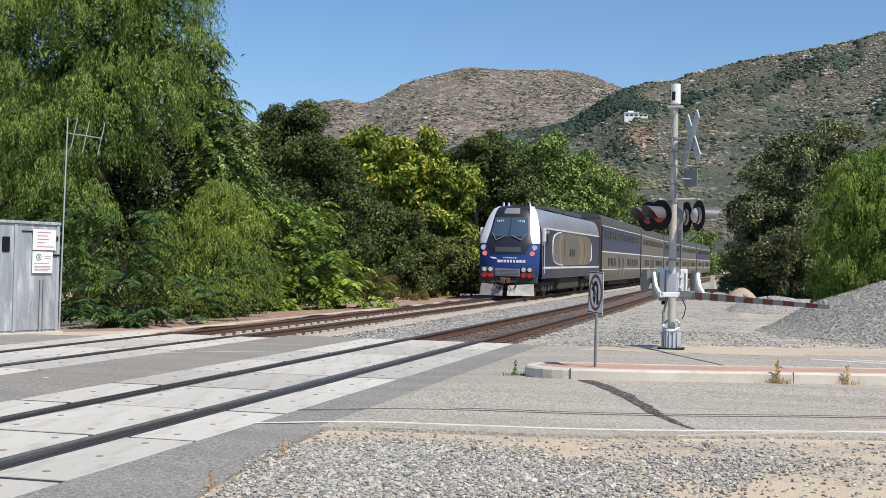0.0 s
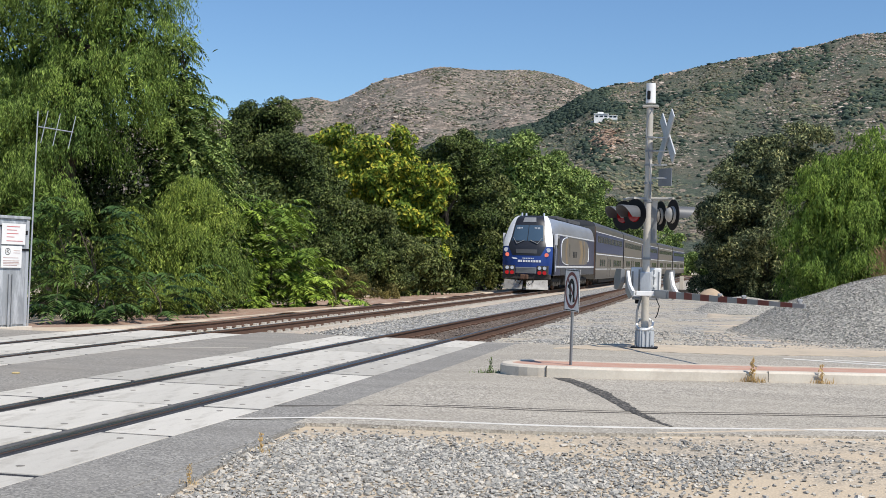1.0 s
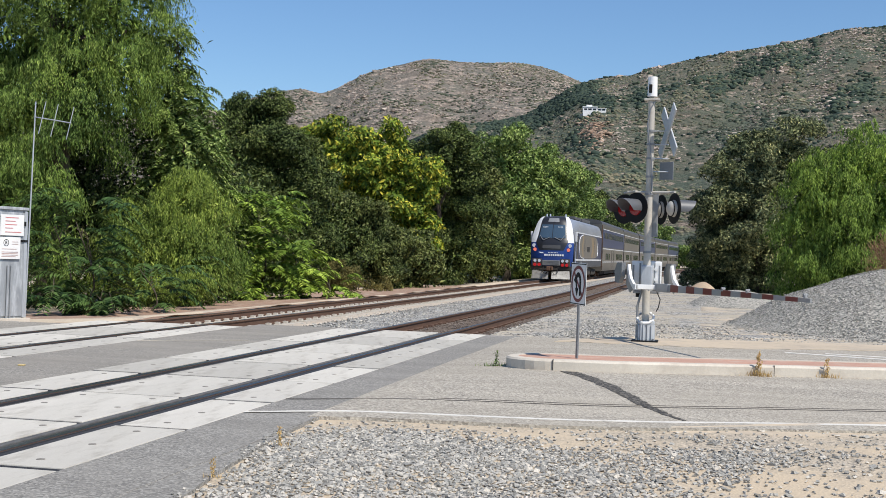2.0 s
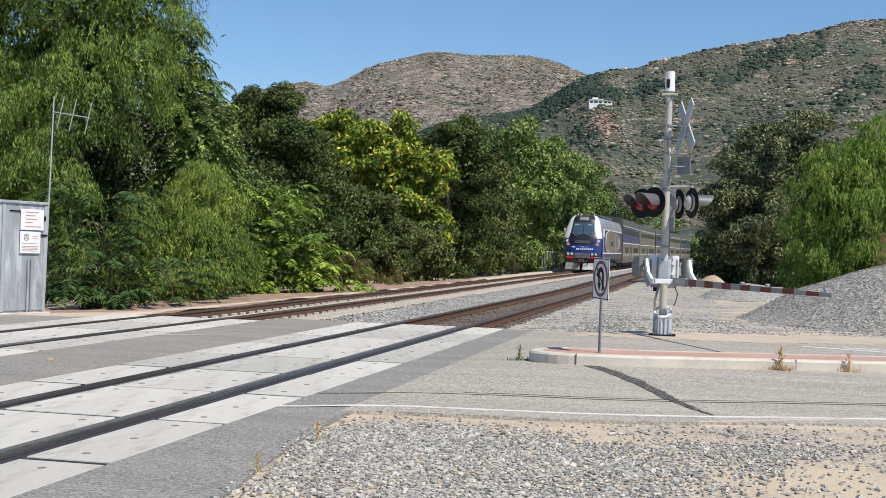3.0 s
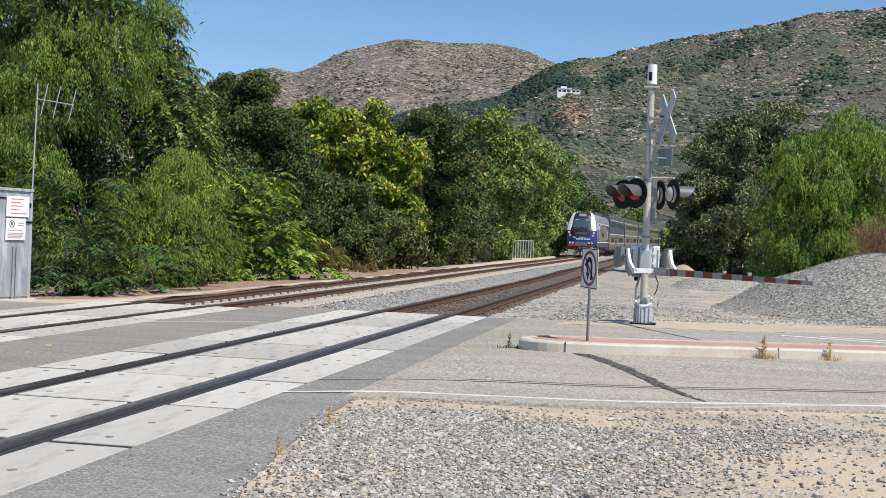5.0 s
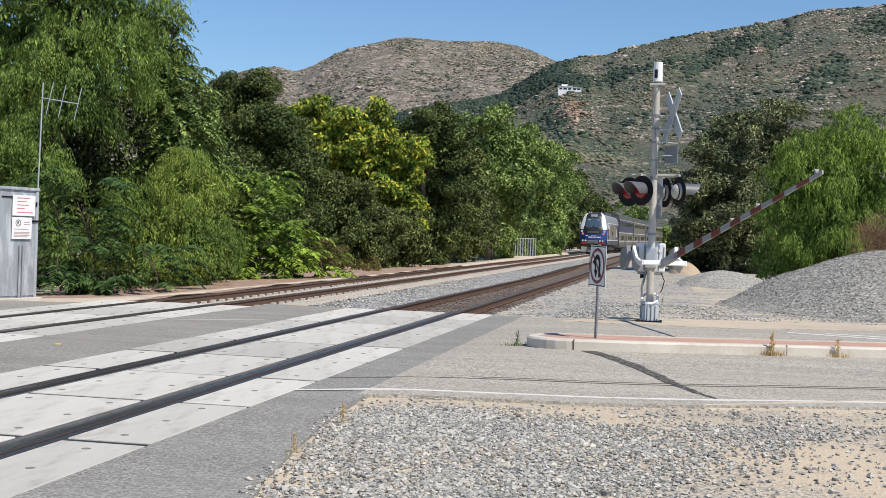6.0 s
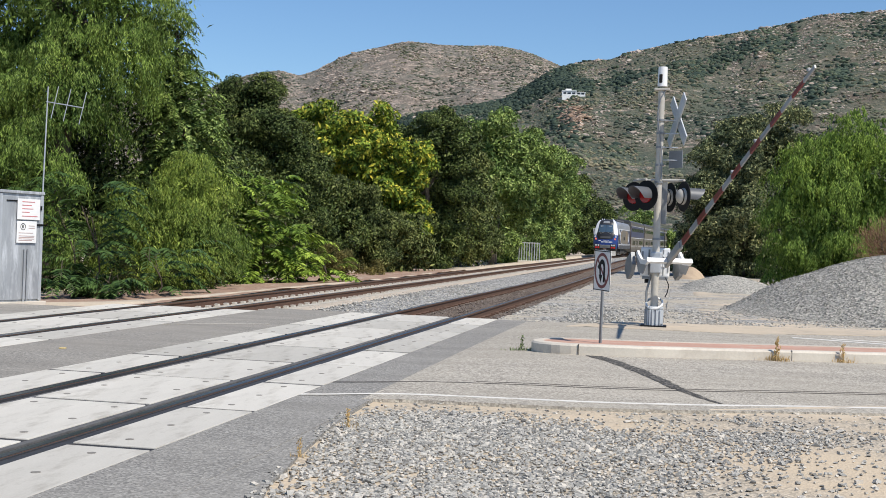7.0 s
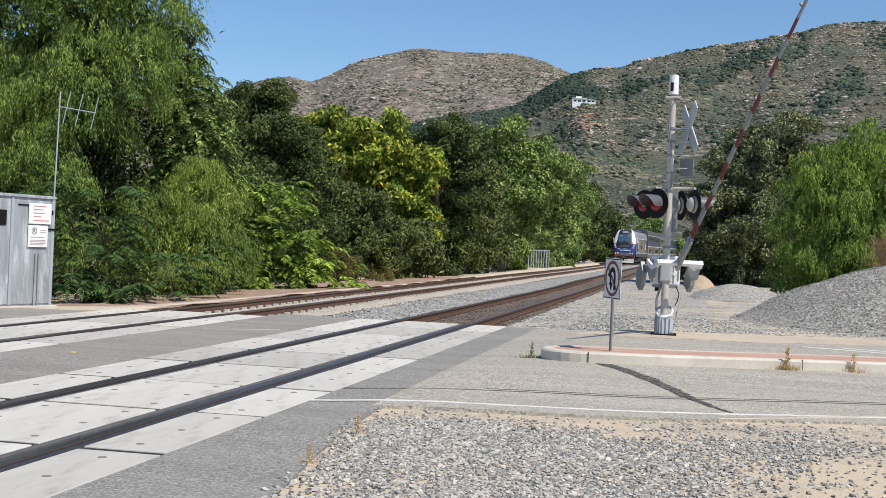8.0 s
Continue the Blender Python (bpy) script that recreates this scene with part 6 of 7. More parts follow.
crown("far_bush", "distant bright green hedge", (0, 262, 0.8), [(-2.6, 236, 4.6, 3.0, 2.8), (1.0, 262, 2.8, 5.0, 1.6), (6, 268, 3.0, 4.0, 1.8), (-4, 250, 5.5, 3.5, 3.5)], M_GREEN, 32, 1500, 9, 0.5, 0.42, 0.2, 0.15, category="bush")
crown("dark_tree", "dense dark grey-green tree behind the gravel heap", (8.7, 76, -0.2), [(7.4, 75, 6.3, 1.5, 1.7), (9.0, 75, 7.5, 1.8, 1.8), (7.1, 75, 4.2, 1.9, 2.4), (8.5, 75, 4.3, 2.6, 2.7), (10.0, 75, 8.0, 2.1, 1.6), (7.9, 77.5, 1.6, 2.5, 1.4), (10.5, 76, 5, 2.5, 3), (7.3, 77.5, 0.6, 2.0, 1.2), (9.6, 77.5, 1.0, 2.4, 1.6)],
      M_DARKTREE, 33, 4200, 12, 0.26, 0.19, 0.075, 0.3, dense=1.15)


def build_right_pepper():
    rng = np.random.default_rng(34)
    rp = [(11.3, 58, 4.9, 1.5, 1.4), (12.5, 58, 5.3, 1.7, 1.7), (10.9, 58, 2.9, 1.5, 1.8), (12.2, 58, 2.7, 2.0, 1.9), (12.4, 58.4, 6.2, 1.2, 0.9), (14.4, 59, 5.0, 2.0, 2.4), (14.4, 59, 2.5, 2.0, 2.4), (10.7, 59.6, 1.2, 1.2, 1.1), (11.4, 59.6, 0.8, 1.5, 1.1), (12.4, 59.6, 0.8, 1.8, 1.1)]
    v = np.concatenate([curtains(rng, masses(rng, rp, 66, 0.5, 0.95, 1.05), 760, 15, 0.66, 0.16, 0.038, 7, 0.0, 0.33, 0.38), clumps(rng, rp, 1000, 9, 0.32, 0.26, 0.09, 0.5, 0.2, 0.85, 0.0)])
    plant("pepper_tree", "rounded weeping pepper tree behind the gravel heap", "tree", (11.6, 58.6, -0.2), (11.6, 58.5, 5.5), 0.25, rp, v, M_PEPPERFRESH, 34, limbs=9)
    rng = np.random.default_rng(35)
    tw = [(12.2, 46, 1.9, 0.7, 0.9), (13.0, 46.5, 1.8, 0.8, 0.8)]
    v = clumps(rng, tw, 500, 10, 0.16, 0.22, 0.018, -0.8, 0.2, 1.05, 0.2)
    plant("twiggy_shrub", "bare reddish-brown twiggy shrub on the heap", "shrub", (12.4, 46, 0.3), (12.4, 46, 2), 0.04, tw, v, M_TWIG, 35)


build_right_pepper()

# ---------------- gravel heaps and loose stone ----------------


def heap_form(p, q, power=1.0):
    """Height over a heap's plan: a broad back with a long gentle foot along y."""
    k = max(0.0, 1 - abs(p) ** (2.3 * power) - abs(q) ** 1.35)
    return k * k / (k + 0.12) * 1.12


def heap(name, cx, cy, rx, ry, h, turn, label, seed, power=1.0):
    n, m = 46, 30
    vs, fs = [(cx, cy, h)], []
    c, s = math.cos(radians(turn)), math.sin(radians(turn))
    for j in range(1, m + 1):
        u = j / m
        for k in range(n):
            a = 2 * math.pi * k / n
            x, y = rx * u * math.cos(a), ry * u * math.sin(a)
            z = h * heap_form(u * math.cos(a), u * math.sin(a), power)
            z = z if u < 1 else -0.25
            z += 0.10 * noise.noise(Vector((x * 0.7 + seed, y * 0.7, 0))) + 0.035 * noise.noise(Vector((x * 3 + seed, y * 3, 0)))
            vs.append((cx + c * x - s * y, cy + s * x + c * y, z - 0.1 * u))
    for k in range(n):
        fs.append((0, 1 + k, 1 + (k + 1) % n, 0))
    tri = [(0, 1 + k, 1 + (k + 1) % n) for k in range(n)]
    quads = [(1 + (j - 1) * n + k, 1 + j * n + k, 1 + j * n + (k + 1) % n, 1 + (j - 1) * n + (k + 1) % n) for j in range(1, m) for k in range(n)]
    bm = bmesh.new()
    bv = [bm.verts.new(v) for v in vs]
    for f in tri + quads:
        bm.faces.new([bv[i] for i in f])
    ob = new(name, finish(name, bm, M_GRAVEL2, True))
    return tagged(ob, label, "gravel heap")


M_GRAVEL2 = stone_mat("heaped_gravel", ((0.15, 0.146, 0.132), (0.285, 0.276, 0.247), (0.40, 0.38, 0.335), (0.53, 0.495, 0.43)), 20.0, bump=0.8, depth=0.03)
HEAPS = [(12.6, 36.0, 6.3, 7.0, 1.70, 0), (7.25, 53.0, 2.2, 3.6, 0.55, 0), (19, 40, 6, 8, 2.2, 0)]
for k, hp in enumerate(HEAPS):
    heap("stone_mound", *hp, ("big heap of grey crushed stone", "low heap of grey crushed stone", "big heap of grey crushed stone")[k], k * 7.3)
M_TANHEAP = surface("tan_soil", (0.36, 0.27, 0.185), (0.50, 0.39, 0.28), 12.0, 1.0, 0.95, 0, 0.5, 0.02)
ob = heap("soil_heap", 5.72, 71, 1.0, 3.0, 0.62, 0, "small heap of tan soil", 3.1)
ob.data.materials.clear()
ob.data.materials.append(M_TANHEAP)
tagged(ob, category="soil heap")


def stones(name, places, sizes, seed, material, label):
    """Many loose chips of stone in one mesh."""
    rng = np.random.default_rng(seed)
    n = len(places)
    unit_v = np.array([(1, 0, 0), (-1, 0, 0), (0, 1, 0), (0, -1, 0), (0, 0, 1), (0, 0, -1), ], float)
    corner = np.array([(1, 1, 1), (-1, 1, 1), (-1, -1, 1), (1, -1, 1), (1, 1, -1), (-1, 1, -1), (-1, -1, -1), (1, -1, -1)], float) * 0.6
    q = unit(rng.normal(size=(n, 4)))
    w, x, y, z = q.T
    rot = np.stack([1 - 2 * (y * y + z * z), 2 * (x * y - z * w), 2 * (x * z + y * w), 2 * (x * y + z * w), 1 - 2 * (x * x + z * z), 2 * (y * z - x * w),
                    2 * (x * z - y * w), 2 * (y * z + x * w), 1 - 2 * (x * x + y * y)], 1).reshape(n, 3, 3)
    shape = rng.uniform(0.45, 1.0, (n, 1, 3)) * sizes[:, None, None]
    v = corner[None] * rng.uniform(0.6, 1.15, (n, 8, 1)) * shape
    v = np.einsum("nij,nkj->nki", rot, v)
    v[:, :, 2] *= 0.6
    v += places[:, None]
    f = np.array([(0, 1, 2, 3), (7, 6, 5, 4), (0, 4, 5, 1), (1, 5, 6, 2), (2, 6, 7, 3), (3, 7, 4, 0)])
    faces = (f[None] + (np.arange(n) * 8)[:, None, None]).reshape(-1, 4)
    ob = new(name, mesh_np(name, v.reshape(-1, 3), faces, material))
    return tagged(ob, label, "gravel", kind="stuff")


def scatter(rng, n, x0, x1, y0, y1, z, keep):
    x, y = rng.uniform(x0, x1, n), rng.uniform(y0, y1, n)
    ok = np.array([keep(a, b) for a, b in zip(x, y)])
    x, y = x[ok], y[ok]
    return np.c_[x, y, [z(a, b) for a, b in zip(x, y)]]


def near_gravel(x, y):
    e = edge(x) - 0.25
    if y > e:
        return False
    left = spline(GRAVEL_LEFT, y) - 0.08 + 0.2 * noise.noise(Vector((y * 1.6, 3, 0)))
    dens = min(1, max(0, (x - left) / 0.3))
    k = noise.noise(Vector((x * 0.45 + 3, y * 0.5, 0.5))) + 0.6 * noise.noise(Vector((x * 1.6, y * 1.6, 4)))
    far = max(0, (x - 4.7 - 0.62 * (y - 8.2)) / 0.8) * 0.7 + max(0, (y - (e - 1.7)) / 1.0) * 0.75
    return random.random() < dens * min(1, max(0.05, 0.98 + 0.75 * k - far))


rng = np.random.default_rng(41)
p = scatter(rng, 74000, 2.0, 8.6, 6.2, 12.6, lambda x, y: camber(x, y) - (0.02 if x > spline(GRAVEL_LEFT, y) else -0.004), near_gravel)
stones("loose_gravel", p, rng.uniform(0.012, 0.036, len(p)) * (1 + 0.6 * (rng.random(len(p)) > 0.93)), 42, M_STONES, "loose grey crushed stone beside the road")
p = scatter(rng, 9000, 2.6, 11, 24.6, 34, lambda x, y: grade(y) - 0.085, lambda x, y: random.random() < 0.5 + noise.noise(Vector((x * 0.5, y * 0.4, 8))) + (0.5 if y < 25.6 else 0))
stones("yard_gravel", p, rng.uniform(0.025, 0.06, len(p)), 43, M_STONES, "loose grey stone strewn over the yard")
p = scatter(rng, 9000, -3.5, 5.0, 24.9, 48, lambda x, y: grade(y) - 0.14, lambda x, y: (x > 1.2 or x < -1.2))
stones("loose_ballast", p, rng.uniform(0.03, 0.06, len(p)), 44, M_STONES, "loose grey ballast stones along the tracks")
p = scatter(rng, 4500, -1.3, 1.3, 24.9, 45, lambda x, y: grade(y) - 0.165, lambda x, y: abs(abs(x) - 0.755) > 0.12)
stones("brown_ballast", p, rng.uniform(0.025, 0.055, len(p)), 45, M_BROWNSTONES, "rust-brown ballast stones between the rails")


def heap_stones():
    rng = np.random.default_rng(46)
    cx, cy, rx, ry, h, _ = HEAPS[0]
    n = 14000
    u, a = np.sqrt(rng.random(n)), rng.uniform(math.pi * 0.9, 2.1 * math.pi, n)
    x, y = rx * u * np.cos(a), ry * u * np.sin(a)
    z = h * np.array([heap_form(i / rx, j / ry) for i, j in zip(x, y)]) - 0.1 * u + np.array([0.10 * noise.noise(Vector((i * 0.7, j * 0.7, 0))) for i, j in zip(x, y)]) + 0.02
    stones("heap_gravel", np.c_[cx + x, cy + y, z], rng.uniform(0.018, 0.045, n), 47, islands("heap_stone", ((0.16, 0.156, 0.142), (0.295, 0.287, 0.26), (0.41, 0.39, 0.35), (0.54, 0.51, 0.45))), "loose stones lying over the gravel heap")


heap_stones()

# ---------------- hills ----------------
# bearing from +y (degrees, to the right), height of the ridge seen from the crossing (degrees)
RIDGE_A = [(-70, 3.5), (-45, 4.5), (-34, 5.2), (-27, 5.8), (-23.2, 6.35), (-22.2, 6.3), (-21.0, 6.9), (-18.7, 7.5), (-17.6, 7.35), (-15.6, 8.35), (-14.4, 8.7), (-12.9, 9.1), (-10.8, 9.0), (-8.4, 9.05), (-7.0, 8.75), (-5.6, 8.2), (-4, 7.6), (5, 6), (40, 4), (70, 3)]
RIDGE_B = [(-70, 0.5), (-30, 0.8), (-20, 2.4), (-17, 3.6), (-14.5, 4.9), (-12.9, 5.75), (-11.8, 6.1), (-9.8, 6.4), (-8.2, 6.8), (-7.1, 7.45), (-6.4, 7.95), (-5.4, 8.3), (-4.1, 8.58), (-3.4, 8.62), (-2.9, 8.85), (-1.6, 9.12), (0.9, 9.58), (3.3, 9.98), (4.5, 10.2), (5.8, 10.52), (7.3, 10.55), (9, 10.75), (14, 11.3), (30, 11), (70, 7)]
EYE0 = (5.6, -0.3)


def hill_height(table, dist, foot, az, r, seed, rough):
    u = (r - foot) / (dist - foot)
    top = 1.54 + dist * math.tan(radians(spline(table, az)))
    if u <= 0:
        return -6.0
    shape = u ** 1.15 if u <= 1 else max(0.0, 1 - (u - 1) * 2.2)
    x, y = r * math.sin(radians(az)), r * math.cos(radians(az))
    bump = 0.0
    for k, (s, a) in enumerate(((0.006, 14), (0.016, 7), (0.05, 2.6), (0.13, 1.0))):
        bump += a * noise.noise(Vector((x * s + seed, y * s, seed * 0.37)))
    fade = min(1, u * 2.5) * min(1, 0.15 + abs(1 - u) * 4.0)
    gully = -10 * abs(noise.noise(Vector((az * 0.35 + seed, r * 0.002, 2)))) * min(1, u * 2) * max(0, min(1, (1 - u) * 5))
    return top * shape + bump * rough * fade + gully - 6 * (1 - min(1, u * 3))


def hill(name, table, dist, foot, az0, az1, seed, material, label, rough=1.0):
    azs = steps(az0, az1, 260)
    us = steps(0, 1, 56) + [1.04, 1.1, 1.2, 1.35]
    vs = []
    for a in azs:
        for u in us:
            r = foot + (dist - foot) * u
            vs.append((EYE0[0] + r * math.sin(radians(a)), EYE0[1] + r * math.cos(radians(a)), hill_height(table, dist, foot, a, r, seed, rough)))
    w = len(us)
    fs = [(i * w + j, (i + 1) * w + j, (i + 1) * w + j + 1, i * w + j + 1) for i in range(len(azs) - 1) for j in range(w - 1)]
    ob = new(name, mesh_np(name, vs, fs, material, True))
    return tagged(ob, label, "hill", kind="structure")


def hill_mat(name, soil, brush, rock, amount):
    """Dry slope: broad changes of brush, earth between, ledges of rock, all broken up by fine scrub."""
    m, nt, bsdf = blank(name)
    vec = coords(nt)
    base = mixed(nt, ramp(nt, cloud(nt, vec, 0.014, 5.0, 0.65), ((0.40, (0, 0, 0)), (0.6, (1, 1, 1)))), brush[0], brush[1])
    base = mixed(nt, ramp(nt, cloud(nt, vec, 0.022, 7.0, 0.75), ((0.50, (0, 0, 0)), (0.64, (0.8,) * 3))), base, soil)
    flat = coords(nt, (1, 1, 2.2))
    base = mixed(nt, ramp(nt, cloud(nt, flat, 0.075, 9.0, 0.78), ((amount, (0, 0, 0)), (amount + 0.06, (0.85,) * 3))), base, rock)
    fine = cloud(nt, flat, 0.28, 6.0, 0.8)
    base = mixed(nt, 1.0, base, ramp(nt, fine, ((0.36, (0.50, 0.56, 0.57)), (0.5, (0.95,) * 3), (0.66, (1.35, 1.3, 1.24)))), "MULTIPLY")
    nt.links.new(base, bsdf.inputs["Base Color"])
    bsdf.inputs["Roughness"].default_value = 0.95
    bsdf.inputs["Specular IOR Level"].default_value = 0.1
    bumped(nt, bsdf, fine, 0.9, 3.0)
    return m


# greyed, bluish slope tones put distance haze into the scrub's own colour
M_HILLA = hill_mat("hazy_far_hill_scrub", (0.260, 0.210, 0.172), ((0.175, 0.172, 0.145), (0.225, 0.195, 0.165)), (0.47, 0.385, 0.32), 0.515)
M_HILLB = hill_mat("hazy_near_hill_scrub", (0.198, 0.155, 0.124), ((0.112, 0.135, 0.102), (0.160, 0.160, 0.120)), (0.46, 0.37, 0.30), 0.545)
A_DIST, A_FOOT, B_DIST, B_FOOT = 1500.0, 700.0, 1050.0, 420.0
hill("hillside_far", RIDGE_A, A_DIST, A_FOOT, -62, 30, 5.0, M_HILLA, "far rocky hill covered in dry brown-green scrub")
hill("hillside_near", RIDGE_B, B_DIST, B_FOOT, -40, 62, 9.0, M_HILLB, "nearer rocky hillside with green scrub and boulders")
# sage-grey brush, with some of the haze's blue mixed into its tones
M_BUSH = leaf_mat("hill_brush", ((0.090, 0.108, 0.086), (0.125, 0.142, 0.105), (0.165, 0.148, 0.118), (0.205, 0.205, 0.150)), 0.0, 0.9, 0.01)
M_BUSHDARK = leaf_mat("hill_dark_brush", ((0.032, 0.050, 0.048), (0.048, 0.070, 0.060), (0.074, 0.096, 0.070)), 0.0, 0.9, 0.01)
M_ROCK = islands("granite_boulder", ((0.30, 0.235, 0.19), (0.40, 0.325, 0.27), (0.48, 0.40, 0.34), (0.56, 0.48, 0.41)), 0.9, 0.1)


def on_hill(rng, table, dist, foot, seed, n, az0, az1, u0, u1, keep):
    out = []
    while len(out) < n:
        a, u = rng.uniform(az0, az1), u0 + (u1 - u0) * rng.random() ** 0.8
        if rng.random() < keep(a, u):
            r = foot + (dist - foot) * u
            out.append((EYE0[0] + r * math.sin(radians(a)), EYE0[1] + r * math.cos(radians(a)), hill_height(table, dist, foot, a, r, seed, 1.0)))
    return np.array(out)


ICO = bmesh.new()
bmesh.ops.create_icosphere(ICO, subdivisions=1, radius=1.0)
ICO_V = np.array([v.co[:] for v in ICO.verts])
ICO.verts.index_update()
ICO_F = np.array([[v.index for v in f.verts] for f in ICO.faces])
ICO.free()


def lumps(name, places, size, flat, rng, material, label, category, stretch=0.5, smooth=True):
    n = len(places)
    k = len(ICO_V)
    a = rng.uniform(0, 2 * math.pi, n)
    v = ICO_V[None] * rng.uniform(0.65, 1.3, (n, k, 1)) * size[:, None, None]
    v = v * np.stack([rng.uniform(1 - stretch, 1 + stretch, n), rng.uniform(1 - stretch, 1 + stretch, n), np.full(n, flat)], 1)[:, None]
    c, s = np.cos(a)[:, None], np.sin(a)[:, None]
    v = np.stack([v[..., 0] * c - v[..., 1] * s, v[..., 0] * s + v[..., 1] * c, v[..., 2]], -1) + places[:, None]
    f = (ICO_F[None] + (np.arange(n) * k)[:, None, None]).reshape(-1, 3)
    ob = new(name, mesh_np(name, v.reshape(-1, 3), f, material, smooth))
    return tagged(ob, label, category, kind="stuff")


def clumpy(sc, seed, lo):
    def keep(a, u):
        k = noise.noise(Vector((a * sc, u * 4 * sc * 2, seed))) + 0.5 * noise.noise(Vector((a * sc * 3, u * 12 * sc * 2, seed)))
        return min(1, max(0.04, lo + k * 1.3))
    return keep


def band(a, u):
    """Dark growth gathers in hollows and along a line that climbs past the house."""
    k = noise.noise(Vector((a * 0.45, u * 3.6, 12.0))) + 0.6 * noise.noise(Vector((a * 1.4, u * 11, 12.0)))
    line = max(0.0, 1 - abs(u - 0.80 - 0.010 * (a + 4)) / 0.07) if a > -5.5 else (1.0 if 0.84 < u < 0.985 else 0.0)
    return min(1, max(0.012, -0.30 + 1.2 * k + 0.85 * line))


def ledges(a, u):
    """Bare rock shows high on the slope to the east and low down near the foot of the far hill."""
    k = noise.noise(Vector((a * 0.7, u * 5, 15.0))) + 0.5 * noise.noise(Vector((a * 2, u * 14, 15.0)))
    return min(1, max(0.03, 0.05 + 1.2 * k + (0.35 if a > 2 and u > 0.8 else 0.0) + (0.2 if a < -3.5 and u < 0.75 else 0.0)))


rng = np.random.default_rng(51)
A = (RIDGE_A, A_DIST, A_FOOT, 5.0)
B = (RIDGE_B, B_DIST, B_FOOT, 9.0)
p = on_hill(rng, *A, 12000, -27, -2, 0.3, 0.99, clumpy(0.5, 1.0, 0.6))
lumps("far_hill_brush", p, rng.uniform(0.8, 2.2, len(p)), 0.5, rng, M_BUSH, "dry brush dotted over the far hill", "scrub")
p = on_hill(rng, *A, 10500, -27, -2, 0.3, 1.0, clumpy(0.9, 4.0, 0.4))
lumps("far_hill_boulders", p, rng.uniform(0.7, 1.7, len(p)) * (1 + 1.0 * (rng.random(len(p)) > 0.93)), 0.42, rng, M_ROCK, "pale granite boulders over the far hill", "boulders", smooth=False)
p = on_hill(rng, *B, 15000, -15, 9, 0.15, 0.99, clumpy(0.5, 7.0, 0.6))
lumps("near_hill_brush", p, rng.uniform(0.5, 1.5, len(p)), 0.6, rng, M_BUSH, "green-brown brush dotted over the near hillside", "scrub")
for nm, hl, a0, a1, count, mt, lb, ct in (("ridge_brush", A, -27, -2, 420, M_BUSH, "low brush along the far ridge", "scrub"), ("ridge_brush", B, -9, 9, 420, M_BUSHDARK, "dark low bushes along the near ridge", "scrub"),
                                           ("ridge_boulders", A, -27, -2, 300, M_ROCK, "pale boulders along the far ridge", "boulders"), ("ridge_boulders", B, -9, 9, 340, M_ROCK, "pale boulders along the near ridge", "boulders")):
    p = on_hill(rng, *hl, count, a0, a1, 0.985, 1.005, clumpy(1.6, 21.0 + count, 0.35))
    lumps(nm, p, rng.uniform(0.5, 1.5, len(p)) * (1 + 0.9 * (rng.random(len(p)) > 0.94)), 0.7, rng, mt, lb, ct, smooth=ct == "scrub")
p = on_hill(rng, *B, 6500, -15, 9, 0.30, 1.0, band)
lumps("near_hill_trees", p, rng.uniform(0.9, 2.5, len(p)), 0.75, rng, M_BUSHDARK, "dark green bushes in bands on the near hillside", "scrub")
p = on_hill(rng, *B, 6500, -15, 9, 0.42, 1.0, ledges)
lumps("near_hill_boulders", p, rng.uniform(0.4, 1.25, len(p)) * (1 + 1.3 * (rng.random(len(p)) > 0.95)), 0.45, rng, M_ROCK, "pale granite boulders over the near hillside", "boulders", smooth=False)


def soil_cut():
    rng = np.random.default_rng(57)
    out, size = [], []
    while len(out) < 380:
        a, up = rng.normal(-5.1, 0.32), rng.normal(5.98, 0.27)
        r = B_FOOT + 60.0
        while r < B_DIST and hill_height(RIDGE_B, B_DIST, B_FOOT, a, r, 9.0, 1.0) - 1.54 < r * math.tan(radians(up)):
            r += 3.0
        out.append((EYE0[0] + r * math.sin(radians(a)), EYE0[1] + r * math.cos(radians(a)), hill_height(RIDGE_B, B_DIST, B_FOOT, a, r, 9.0, 1.0) + 0.35))
        size.append(rng.uniform(0.7, 2.0))
    m = islands("bare_orange_soil", ((0.33, 0.215, 0.15), (0.42, 0.29, 0.21), (0.48, 0.36, 0.27)), 0.95, 0.1)
    lumps("bare_slope", np.array(out), np.array(size), 0.4, rng, m, "bare orange earth below the house", "bare earth")


soil_cut()


